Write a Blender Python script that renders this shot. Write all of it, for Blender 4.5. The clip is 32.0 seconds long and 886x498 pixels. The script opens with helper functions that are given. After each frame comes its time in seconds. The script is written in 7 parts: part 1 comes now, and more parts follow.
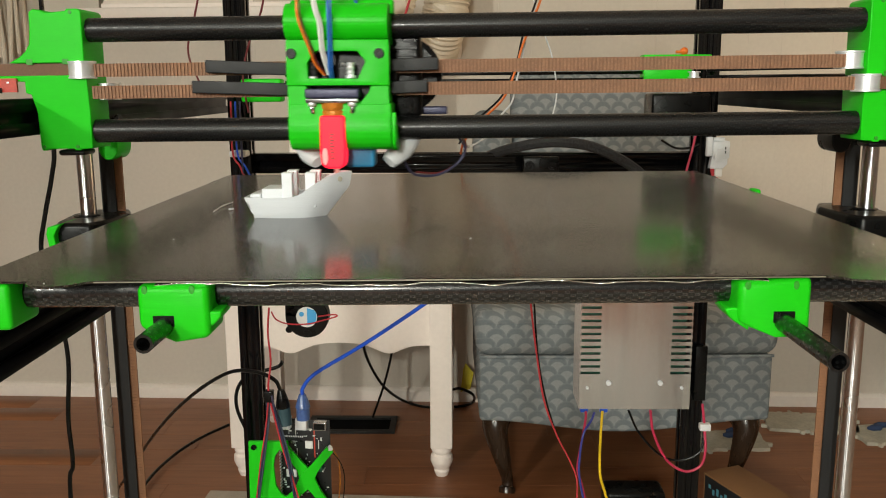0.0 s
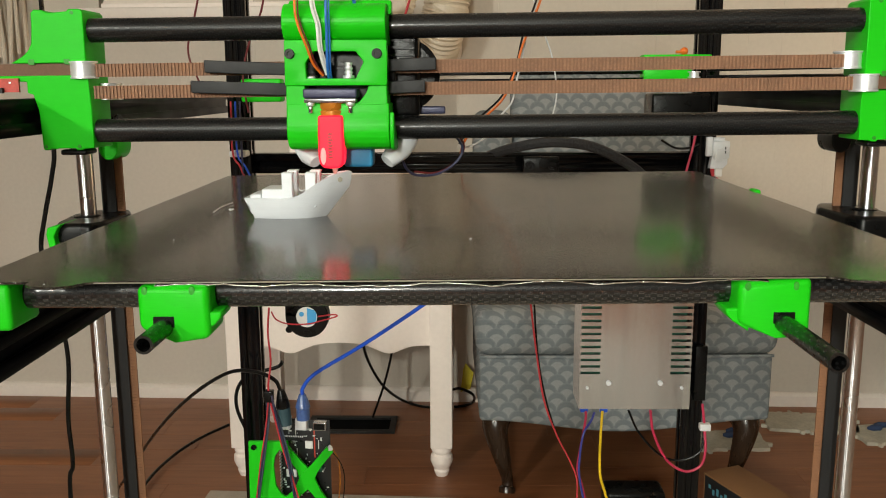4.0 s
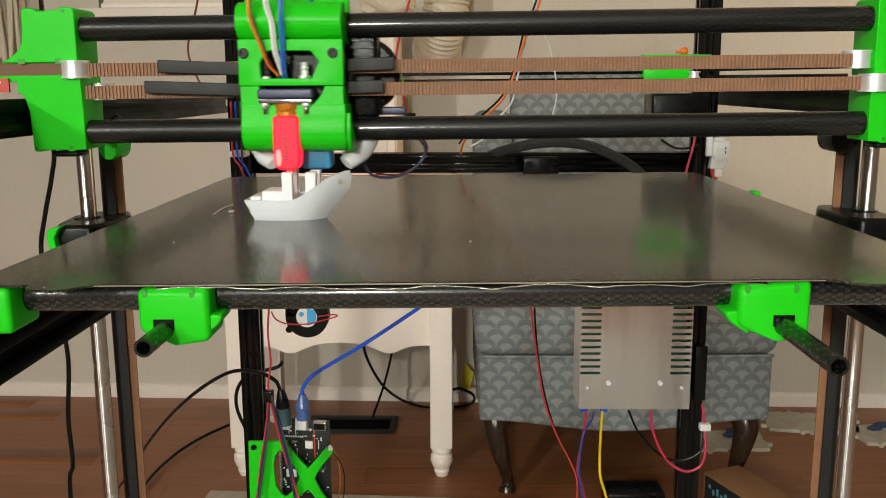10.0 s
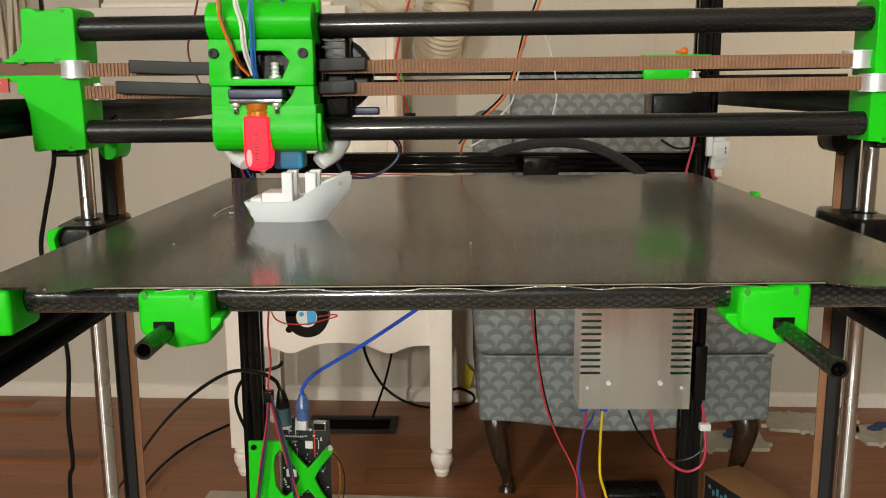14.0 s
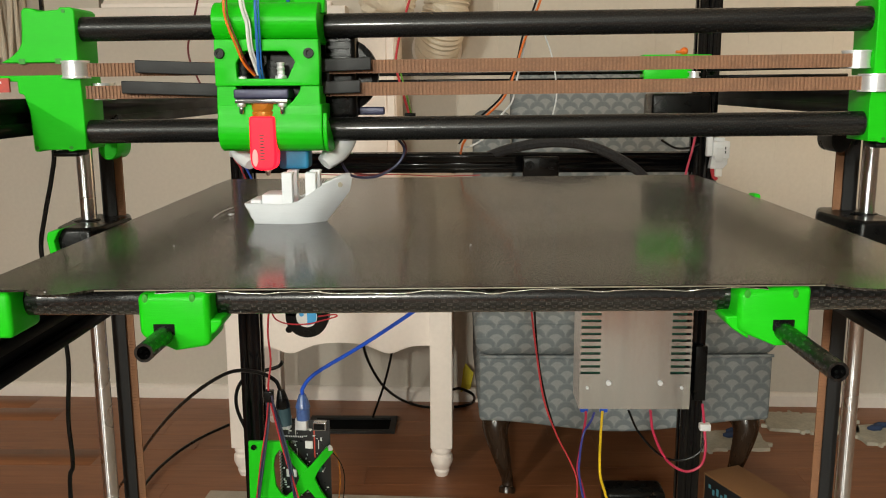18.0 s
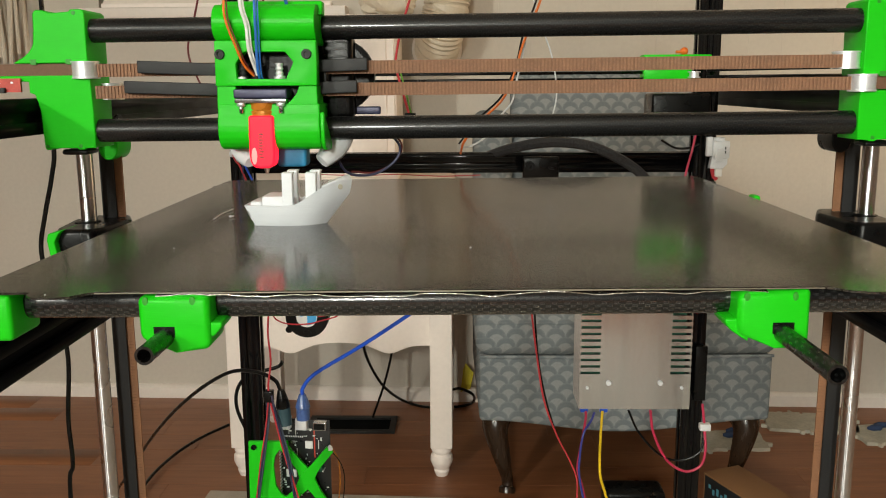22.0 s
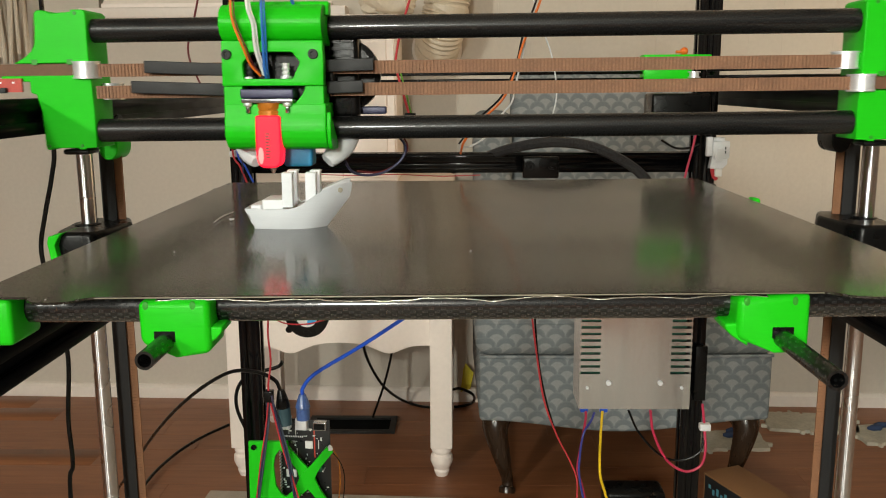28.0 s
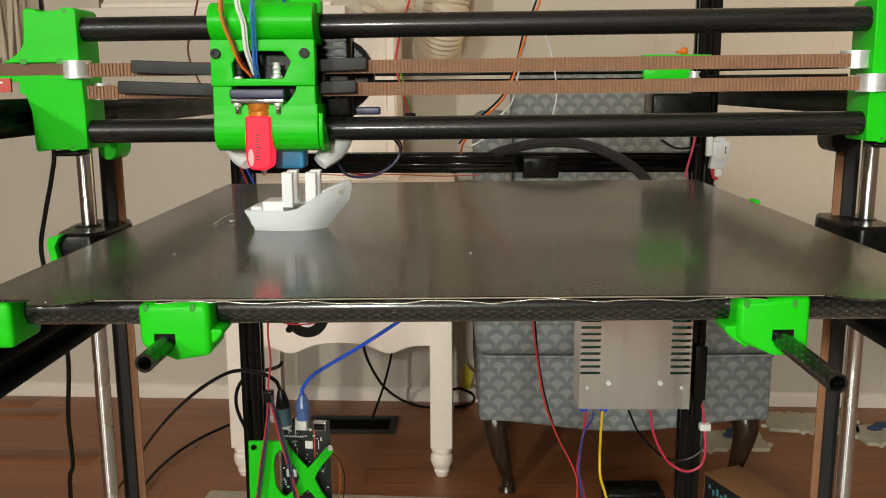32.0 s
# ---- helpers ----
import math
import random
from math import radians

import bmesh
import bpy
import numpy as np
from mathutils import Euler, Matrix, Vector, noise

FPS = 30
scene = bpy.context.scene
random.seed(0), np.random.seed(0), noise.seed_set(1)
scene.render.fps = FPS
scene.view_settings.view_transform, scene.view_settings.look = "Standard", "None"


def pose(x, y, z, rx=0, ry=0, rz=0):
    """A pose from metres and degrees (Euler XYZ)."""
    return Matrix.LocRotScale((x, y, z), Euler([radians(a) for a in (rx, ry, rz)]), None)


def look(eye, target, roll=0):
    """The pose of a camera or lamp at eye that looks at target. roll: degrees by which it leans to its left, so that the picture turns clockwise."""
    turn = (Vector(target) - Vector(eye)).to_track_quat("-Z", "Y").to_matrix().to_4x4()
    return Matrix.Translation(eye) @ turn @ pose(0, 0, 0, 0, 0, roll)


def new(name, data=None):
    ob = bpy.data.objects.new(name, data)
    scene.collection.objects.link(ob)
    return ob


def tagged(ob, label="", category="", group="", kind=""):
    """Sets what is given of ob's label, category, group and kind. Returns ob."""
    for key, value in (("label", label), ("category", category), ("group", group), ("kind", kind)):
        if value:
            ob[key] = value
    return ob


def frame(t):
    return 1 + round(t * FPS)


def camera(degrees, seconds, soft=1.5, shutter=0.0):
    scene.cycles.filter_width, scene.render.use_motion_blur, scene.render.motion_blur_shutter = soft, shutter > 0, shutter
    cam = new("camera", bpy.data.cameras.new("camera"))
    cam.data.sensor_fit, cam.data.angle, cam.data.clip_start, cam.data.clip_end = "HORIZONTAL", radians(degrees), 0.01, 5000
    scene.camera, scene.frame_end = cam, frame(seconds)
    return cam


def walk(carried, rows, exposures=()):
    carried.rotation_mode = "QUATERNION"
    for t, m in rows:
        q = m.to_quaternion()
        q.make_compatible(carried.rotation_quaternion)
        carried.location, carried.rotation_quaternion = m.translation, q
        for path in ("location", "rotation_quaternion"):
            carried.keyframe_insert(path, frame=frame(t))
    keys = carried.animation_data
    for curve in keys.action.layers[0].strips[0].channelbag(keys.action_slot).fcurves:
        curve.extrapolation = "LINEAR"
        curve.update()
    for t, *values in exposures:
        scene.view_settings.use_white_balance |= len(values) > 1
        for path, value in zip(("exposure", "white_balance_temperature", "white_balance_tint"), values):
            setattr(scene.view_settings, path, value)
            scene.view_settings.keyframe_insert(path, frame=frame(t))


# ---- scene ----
# ---------------------------------------------------------------- camera
cam = camera(53.66, 32.0, soft=1.05, shutter=1.0)
EYE = pose(0, 0, 0.8, 79.403, 0, 1.24) @ pose(0, 0, 0, 0, 0, -0.3)
walk(cam, [(0.0, EYE), (32.0, EYE)])

# ---------------------------------------------------------------- light
world = bpy.data.worlds.new("world")
scene.world = world
world.use_nodes = True
world.node_tree.nodes["Background"].inputs[0].default_value = (0.02, 0.025, 0.04, 1)
world.node_tree.nodes["Background"].inputs[1].default_value = 0.3
scene.view_settings.exposure = 0.0


def lamp(name, m, size, watts, colour):
    data = bpy.data.lights.new(name, "AREA")
    data.shape, data.size, data.energy, data.color = "DISK", size, watts, colour
    ob = new(name, data)
    ob.matrix_world = m
    return ob


WARM = (0.985, 1.0, 0.89)
FLOOR_LAMP = Vector((-0.42, -3.3, 1.36))
lamp("floor_lamp_light", look(FLOOR_LAMP + Vector((0.05, 0.46, -0.03)), (3.2, 0.9, 1.2)), 0.36, 85, WARM)
CORNER_LAMP = Vector((-2.6, -3.9, 2.15))
lamp("corner_lamp_light", look(CORNER_LAMP + Vector((0.16, 0.30, -0.03)), (4.5, 1.0, 1.0)), 0.34, 103, WARM)
TABLE_LAMP = Vector((1.72, 1.62, 1.08))
bulb = bpy.data.lights.new("table_lamp_light", "POINT")
bulb.energy, bulb.color, bulb.shadow_soft_size = 19.0, (1.0, 0.68, 0.36), 0.07
new("table_lamp_light", bulb).location = TABLE_LAMP + Vector((0, 0, 0.16))


# ---------------------------------------------------------------- materials
def material(name, colour, rough=0.5, metal=0.0, spread=0.12, scale=40.0, bump=0.1, grain=300.0, coat=0.0, stretch=(1, 1, 1), spec=0.5):
    """Principled surface with colour variation at two scales and fine relief."""
    m = bpy.data.materials.new(name)
    m.use_nodes = True
    nt = m.node_tree
    b = nt.nodes["Principled BSDF"]
    b.inputs["Metallic"].default_value = metal
    b.inputs["Coat Weight"].default_value = coat
    b.inputs["Coat Roughness"].default_value = 0.08
    b.inputs["Specular IOR Level"].default_value = spec
    tc = nt.nodes.new("ShaderNodeTexCoord")
    mp = nt.nodes.new("ShaderNodeMapping")
    mp.inputs["Scale"].default_value = stretch
    nt.links.new(tc.outputs["Object"], mp.inputs["Vector"])
    n1, n2 = nt.nodes.new("ShaderNodeTexNoise"), nt.nodes.new("ShaderNodeTexNoise")
    for n, s in ((n1, scale), (n2, grain)):
        n.inputs["Scale"].default_value = s
        n.inputs["Detail"].default_value = 3
        nt.links.new(mp.outputs["Vector"], n.inputs["Vector"])
    mix = nt.nodes.new("ShaderNodeMath")
    mix.operation = "ADD"
    nt.links.new(n1.outputs["Fac"], mix.inputs[0])
    nt.links.new(n2.outputs["Fac"], mix.inputs[1])
    ramp = nt.nodes.new("ShaderNodeMapRange")
    ramp.inputs["From Min"].default_value, ramp.inputs["From Max"].default_value = 0.6, 1.4
    ramp.inputs["To Min"].default_value, ramp.inputs["To Max"].default_value = 1 - spread, 1 + spread
    nt.links.new(mix.outputs[0], ramp.inputs["Value"])
    mul = nt.nodes.new("ShaderNodeVectorMath")
    mul.operation = "SCALE"
    mul.inputs[0].default_value = colour
    nt.links.new(ramp.outputs[0], mul.inputs["Scale"])
    nt.links.new(mul.outputs[0], b.inputs["Base Color"])
    rr = nt.nodes.new("ShaderNodeMapRange")
    rr.inputs["From Min"].default_value, rr.inputs["From Max"].default_value = 0.3, 0.7
    rr.inputs["To Min"].default_value, rr.inputs["To Max"].default_value = max(0.02, rough - 0.06), min(1, rough + 0.06)
    nt.links.new(n1.outputs["Fac"], rr.inputs["Value"])
    nt.links.new(rr.outputs[0], b.inputs["Roughness"])
    if bump:
        bp = nt.nodes.new("ShaderNodeBump")
        bp.inputs["Strength"].default_value = bump
        bp.inputs["Distance"].default_value = 0.001
        nt.links.new(n2.outputs["Fac"], bp.inputs["Height"])
        nt.links.new(bp.outputs[0], b.inputs["Normal"])
    return m


def node(nt, kind, **values):
    n = nt.nodes.new(kind)
    for k, v in values.items():
        n.inputs[k.replace("_", " ")].default_value = v
    return n


def maths(nt, op, a, b=None, clamp=False):
    n = nt.nodes.new("ShaderNodeMath")
    n.operation, n.use_clamp = op, clamp
    for i, v in enumerate((a, b)):
        if v is None:
            continue
        if isinstance(v, (int, float)):
            n.inputs[i].default_value = v
        else:
            nt.links.new(v, n.inputs[i])
    return n.outputs[0]


def tint(nt, fac, c0, c1):
    mx = nt.nodes.new("ShaderNodeMix")
    mx.data_type = "RGBA"
    mx.inputs["A"].default_value, mx.inputs["B"].default_value = (*c0, 1), (*c1, 1)
    nt.links.new(fac, mx.inputs["Factor"])
    return mx.outputs["Result"]


def carbon_material(name, along, cell, around, fleck=0.075, gloss=0.10, resin=0.35):
    """Twill-woven carbon fibre under clear resin; along: 0 for tubes in x, 1 for tubes in y."""
    m = material(name, (0.02, 0.02, 0.02), 0.3, 0.0, 0.3, 60, 0.05, 500, coat=resin, spec=0.3)
    nt = m.node_tree
    b = nt.nodes["Principled BSDF"]
    tc = nt.nodes.new("ShaderNodeTexCoord")
    sep = nt.nodes.new("ShaderNodeSeparateXYZ")
    nt.links.new(tc.outputs["Object"], sep.inputs[0])
    u = maths(nt, "MULTIPLY", sep.outputs[along], 1 / cell)
    ang = maths(nt, "ARCTAN2", sep.outputs[2], sep.outputs[1 - along])
    v = maths(nt, "MULTIPLY", ang, around / math.tau)
    fu, fv = maths(nt, "FLOOR", u), maths(nt, "FLOOR", v)
    s = maths(nt, "ADD", fu, fv)
    cellv = maths(nt, "MODULO", maths(nt, "ADD", s, 400), 2)
    soft = maths(nt, "MINIMUM", maths(nt, "PINGPONG", u, 0.5), maths(nt, "PINGPONG", v, 0.5))
    lift = maths(nt, "MULTIPLY", maths(nt, "MULTIPLY", soft, 3.5, clamp=True), cellv)
    nt.links.new(tint(nt, lift, (0.004, 0.004, 0.004), (fleck, fleck, fleck * 1.02)), b.inputs["Base Color"])
    r = maths(nt, "ADD", maths(nt, "MULTIPLY", lift, -gloss), 0.36)
    nt.links.new(r, b.inputs["Roughness"])
    return m


def fabric_material():
    """Woven blue-grey upholstery with rows of overlapping fan motifs."""
    m = material("fan_fabric", (0.25, 0.28, 0.30), 0.9, 0, 0.2, 30, 0.4, 900, spec=0.15)
    nt = m.node_tree
    b = nt.nodes["Principled BSDF"]
    tc = nt.nodes.new("ShaderNodeTexCoord")
    sep = nt.nodes.new("ShaderNodeSeparateXYZ")
    nt.links.new(tc.outputs["Object"], sep.inputs[0])
    wide, tall = 0.0372, 0.0182
    x = maths(nt, "MULTIPLY", maths(nt, "ADD", sep.outputs[0], maths(nt, "MULTIPLY", sep.outputs[1], 0.8)), 1 / wide)
    z = maths(nt, "MULTIPLY", maths(nt, "ADD", sep.outputs[2], maths(nt, "MULTIPLY", sep.outputs[1], 0.35)), 1 / tall)
    row = maths(nt, "FLOOR", z)
    odd = maths(nt, "MULTIPLY", maths(nt, "MODULO", maths(nt, "ADD", row, 100), 2), 0.5)
    v = maths(nt, "MULTIPLY", maths(nt, "FRACT", z), tall / wide)
    u = maths(nt, "ABSOLUTE", maths(nt, "SUBTRACT", maths(nt, "FRACT", maths(nt, "ADD", maths(nt, "ADD", x, odd), 50)), 0.5))

    def reach(a, b):
        return maths(nt, "SQRT", maths(nt, "ADD", maths(nt, "MULTIPLY", a, a), maths(nt, "MULTIPLY", b, b)))

    # each scale hides the foot of the two scales behind it
    far_u, far_v = maths(nt, "SUBTRACT", 0.5, u), maths(nt, "SUBTRACT", v, tall / wide)
    near, behind = reach(u, v), reach(far_u, far_v)
    fan_near, fan_behind = reach(u, maths(nt, "ADD", v, 0.22)), reach(far_u, maths(nt, "ADD", far_v, 0.22))
    front = maths(nt, "LESS_THAN", near, 0.5)
    d = maths(nt, "ADD", maths(nt, "MULTIPLY", near, front), maths(nt, "MULTIPLY", behind, maths(nt, "SUBTRACT", 1.0, front)))
    e = maths(nt, "ADD", maths(nt, "MULTIPLY", fan_near, front), maths(nt, "MULTIPLY", fan_behind, maths(nt, "SUBTRACT", 1.0, front)))
    fan = maths(nt, "MULTIPLY", maths(nt, "SUBTRACT", 0.42, e), 22.0, clamp=True)
    rim = maths(nt, "MULTIPLY", maths(nt, "SUBTRACT", d, 0.41), 14.0, clamp=True)
    noisy = node(nt, "ShaderNodeTexNoise", Scale=220.0, Detail=4.0)
    nt.links.new(tc.outputs["Object"], noisy.inputs["Vector"])
    f = maths(nt, "ADD", maths(nt, "ADD", maths(nt, "MULTIPLY", fan, 0.75), maths(nt, "MULTIPLY", rim, 0.28)), maths(nt, "MULTIPLY", maths(nt, "SUBTRACT", noisy.outputs["Fac"], 0.5), 0.7), clamp=True)
    nt.links.new(tint(nt, f, (0.175, 0.198, 0.212), (0.32, 0.335, 0.335)), b.inputs["Base Color"])
    return m


GREEN = material("green_plastic", (0.014, 0.58, 0.009), 0.38, 0, 0.05, 25, 0.07, 900, stretch=(0.2, 0.2, 4), spec=0.2)
# darker copy of the green plastic, with recess shade put into the colour
GREEN_RECESS_SHADE = material("green_plastic_recess_shade", (0.02, 0.30, 0.012), 0.5, 0, 0.05, 25, 0.05, 900)
CARBON_X = carbon_material("carbon_tube_cross", 0, 0.0030, 28, 0.024)
CARBON_BED = carbon_material("carbon_tube_bed", 0, 0.0024, 30, 0.030, 0.20, 0.9)
CARBON_Y = carbon_material("carbon_tube_long", 1, 0.0030, 12, 0.016)
BLACK_ALU = material("black_anodised", (0.004, 0.004, 0.0045), 0.13, 0.0, 0.2, 20, 0.02, 600, spec=0.25)
RAIL_BLACK = material("matt_black_rail", (0.004, 0.004, 0.0045), 0.38, 0.0, 0.2, 20, 0.02, 600, spec=0.06)
DARK_RED = material("dark_red_wire", (0.13, 0.014, 0.016), 0.45, 0, 0.1, 60, 0.05, 400)
BLACK = material("black_plastic", (0.004, 0.004, 0.004), 0.30, 0, 0.2, 60, 0.1, 500, spec=0.2)
PALE_EDGE = material("pale_sheet_edge", (0.30, 0.27, 0.21), 0.5, 0, 0.3, 60, 0.1, 500)
DARK_GREY = material("dark_rubber", (0.009, 0.0092, 0.0102), 0.6, 0, 0.15, 60, 0.1, 800)


def rod_material():
    """Ground steel rod: fine grooves round it draw highlights out along its length."""
    m = material("ground_steel_rod", (0.64, 0.65, 0.68), 0.25, 1, 0.03, 10, 0.0, 100)
    nt = m.node_tree
    b = nt.nodes["Principled BSDF"]
    t = nt.nodes.new("ShaderNodeTangent")
    t.direction_type, t.axis = "RADIAL", "Z"
    nt.links.new(t.outputs[0], b.inputs["Tangent"])
    b.inputs["Anisotropic"].default_value = 0.95
    b.inputs["Anisotropic Rotation"].default_value = 0.25
    return m


CHROME = rod_material()
# brushed streaks; the colour bands in them imitate vertical reflections
STEEL = material("zinc_steel_sheen_bands", (0.52, 0.525, 0.54), 0.17, 0.92, 0.13, 11, 0.03, 60, stretch=(4, 1, 0.08))
BRIGHT = material("bright_metal", (0.88, 0.90, 0.93), 0.38, 0.6, 0.08, 60, 0.0, 200)
BELT = material("brown_belt", (0.23, 0.113, 0.060), 0.7, 0, 0.2, 60, 0.2, 900)
DARK_STEEL = material("dark_steel", (0.16, 0.16, 0.17), 0.22, 1, 0.1, 60, 0.0, 200)
# teeth paler than the belt, so gap shade is put into the colour
BELT_TOOTH_LIT = material("belt_tooth_fabric_lit", (0.28, 0.145, 0.082), 0.75, 0, 0.3, 60, 0.2, 900)
BELT_LIFT = material("lift_belt_fabric", (0.27, 0.125, 0.06), 0.75, 0, 0.2, 60, 0.2, 900)
BELT_SMOOTH = material("brown_belt_smooth", (0.15, 0.07, 0.035), 0.65, 0, 0.2, 60, 0.2, 900)
WHITE_PRINT = material("white_filament", (0.79, 0.82, 0.86), 0.42, 0, 0.03, 60, 0.2, 900, stretch=(0.2, 0.2, 4))
WHITE_PLASTIC = material("white_plastic", (0.70, 0.715, 0.73), 0.45, 0, 0.04, 30, 0.05, 400)
AMBER = material("amber_tape", (0.55, 0.2, 0.02), 0.25, 0.3, 0.15, 90, 0.1, 400)
NAVY = material("navy_heat_sink", (0.042, 0.043, 0.092), 0.4, 0.2, 0.2, 60, 0.05, 400)
CYAN = material("blue_silicone", (0.025, 0.24, 0.46), 0.45, 0, 0.1, 60, 0.05, 400)
BLUE = material("blue_cable", (0.015, 0.09, 0.62), 0.35, 0, 0.15, 60, 0.1, 600)
TEAL_SLEEVE = material("teal_grip", (0.03, 0.07, 0.085), 0.5, 0, 0.1, 60, 0.05, 400)
BRAID = material("black_braid", (0.028, 0.028, 0.030), 0.6, 0, 0.95, 600, 0.9, 900, spec=0.3)
CLEAR_BLUE = material("blue_plug", (0.07, 0.13, 0.34), 0.3, 0, 0.15, 60, 0.05, 400)
RED_WIRE = material("red_wire", (0.50, 0.035, 0.045), 0.4, 0, 0.1, 60, 0.05, 400)
PINK_WIRE = material("pink_red_wire", (0.50, 0.025, 0.075), 0.4, 0, 0.1, 60, 0.05, 400)
INDIGO_WIRE = material("indigo_wire", (0.035, 0.045, 0.28), 0.4, 0, 0.1, 60, 0.05, 400)
ORANGE_WIRE = material("orange_wire", (0.75, 0.16, 0.015), 0.4, 0, 0.1, 60, 0.05, 400)
YELLOW_WIRE = material("yellow_wire", (0.75, 0.5, 0.01), 0.4, 0, 0.1, 60, 0.05, 400)
BLUE_WIRE = material("blue_wire", (0.02, 0.14, 0.5), 0.4, 0, 0.1, 60, 0.05, 400)
BLUE_GREY_WIRE = material("blue_grey_wire", (0.055, 0.075, 0.11), 0.45, 0, 0.1, 60, 0.05, 400)
GREEN_WIRE = material("green_wire", (0.1, 0.3, 0.03), 0.4, 0, 0.1, 60, 0.05, 400)
BOARD = material("black_circuit_board", (0.008, 0.009, 0.010), 0.35, 0, 0.3, 200, 0.1, 900)
GREEN_BOARD = material("green_circuit_board", (0.01, 0.09, 0.05), 0.4, 0, 0.4, 150, 0.1, 900)
RED_BOARD = material("red_circuit_board", (0.5, 0.05, 0.03), 0.4, 0, 0.2, 150, 0.1, 900)
FOIL = material("foil", (0.85, 0.84, 0.8), 0.18, 1, 0.1, 80, 0.6, 300)
PAINT_WHITE = material("cream_white_paint", (0.93, 0.835, 0.77), 0.5, 0, 0.04, 6, 0.05, 120)
TRIM = material("trim_paint", (0.82, 0.745, 0.68), 0.45, 0, 0.04, 6, 0.05, 120)
HOSE = material("cream_hose", (0.66, 0.58, 0.46), 0.5, 0, 0.08, 20, 0.05, 200)
CARD = material("cardboard", (0.25, 0.125, 0.050), 0.85, 0, 0.1, 20, 0.2, 300)
CARD_PRINT = material("dark_printed_card", (0.012, 0.013, 0.015), 0.6, 0, 0.2, 20, 0.1, 300)
TEAL_INK = material("teal_ink", (0.10, 0.32, 0.42), 0.6, 0, 0.05, 20, 0.05, 300)
DARK_WOOD = material("dark_stained_wood", (0.030, 0.016, 0.009), 0.24, 0, 0.35, 25, 0.05, 200, stretch=(4, 4, 0.6))
CREAM_FOAM = material("cream_foam", (0.45, 0.42, 0.34), 0.8, 0, 0.2, 30, 0.5, 150)
NAVY_INK = material("navy_ink", (0.02, 0.04, 0.1), 0.7, 0, 0.1, 30, 0.1, 150)
RUG = material("beige_rug", (0.46, 0.42, 0.36), 0.95, 0, 0.2, 40, 0.8, 500)
CURTAIN = material("beige_curtain", (0.62, 0.55, 0.45), 0.9, 0, 0.2, 12, 0.4, 300, stretch=(6, 6, 0.4))
YELLOW = material("yellow_card", (0.6, 0.48, 0.02), 0.6, 0, 0.1, 30, 0.05, 150)
TAUPE = material("taupe_paint", (0.27, 0.235, 0.19), 0.6, 0, 0.08, 3, 0.1, 200)
DUCT_SHADE = material("duct_shade", (0.006, 0.006, 0.006), 0.9, 0, 0.2, 30, 0, 150, spec=0.03)
VENT = material("black_register", (0.012, 0.011, 0.010), 0.5, 0.3, 0.2, 30, 0.05, 150)
GREY_LABEL = material("pale_label", (0.75, 0.75, 0.73), 0.5, 0, 0.05, 30, 0.05, 150)
LABEL_BLUE = material("blue_label", (0.05, 0.35, 0.7), 0.45, 0, 0.05, 30, 0.05, 150)
BRASS = material("brass_nozzle", (0.80, 0.58, 0.48), 0.3, 1, 0.05, 30, 0.05, 150)
FABRIC = fabric_material()
CEILING = material("ceiling_paint", (0.75, 0.73, 0.68), 0.9, 0, 0.03, 3, 0.2, 90)


def sock_material():
    """Translucent red silicone round the hot end; added emission makes it look lit."""
    m = material("red_silicone", (0.26, 0.002, 0.008), 0.42, 0, 0.05, 60, 0.1, 500, spec=0.25)
    b = m.node_tree.nodes["Principled BSDF"]
    b.inputs["Emission Color"].default_value = (1.0, 0.012, 0.035, 1)
    # strong enough for a red reflection in the bed
    b.inputs["Emission Strength"].default_value = 1.5
    return m


SOCK = sock_material()


def glow_material(name, colour, strength):
    m = material(name, colour, 0.5)
    b = m.node_tree.nodes["Principled BSDF"]
    b.inputs["Emission Color"].default_value = (*colour, 1)
    b.inputs["Emission Strength"].default_value = strength
    return m


SOCK_GLINT = glow_material("sock_glint_glow", (1.0, 0.22, 0.20), 1.3)
LAMP_GLASS = glow_material("lamp_glass", (1.0, 0.91, 0.79), 2.5)


def plate_material():
    """Textured, slightly glossy build sheet with scuffs and thin haze."""
    m = material("build_sheet", (0.016, 0.013, 0.0095), 0.17, 0.0, 0.38, 9, 0.80, 1500)
    nt = m.node_tree
    b = nt.nodes["Principled BSDF"]
    speck = nt.nodes.new("ShaderNodeTexNoise")
    speck.inputs["Scale"].default_value, speck.inputs["Detail"].default_value = 820, 1
    nt.links.new(nt.nodes["Texture Coordinate"].outputs["Object"], speck.inputs["Vector"])
    spread = nt.nodes.new("ShaderNodeMapRange")
    spread.inputs["From Min"].default_value, spread.inputs["From Max"].default_value = 0.35, 0.65
    spread.inputs["To Min"].default_value, spread.inputs["To Max"].default_value = 0.18, 0.83
    nt.links.new(speck.outputs["Fac"], spread.inputs["Value"])
    nt.links.new(spread.outputs[0], b.inputs["Specular IOR Level"])
    nt.links.new(spread.outputs[0], b.inputs["Coat Weight"])
    b.inputs["Coat Roughness"].default_value = 0.12
    return m


PLATE = plate_material()


def wall_material():
    m = material("wall_paint", (0.575, 0.520, 0.448), 0.75, 0, 0.05, 2.5, 0.3, 110)
    return m


WALL = wall_material()


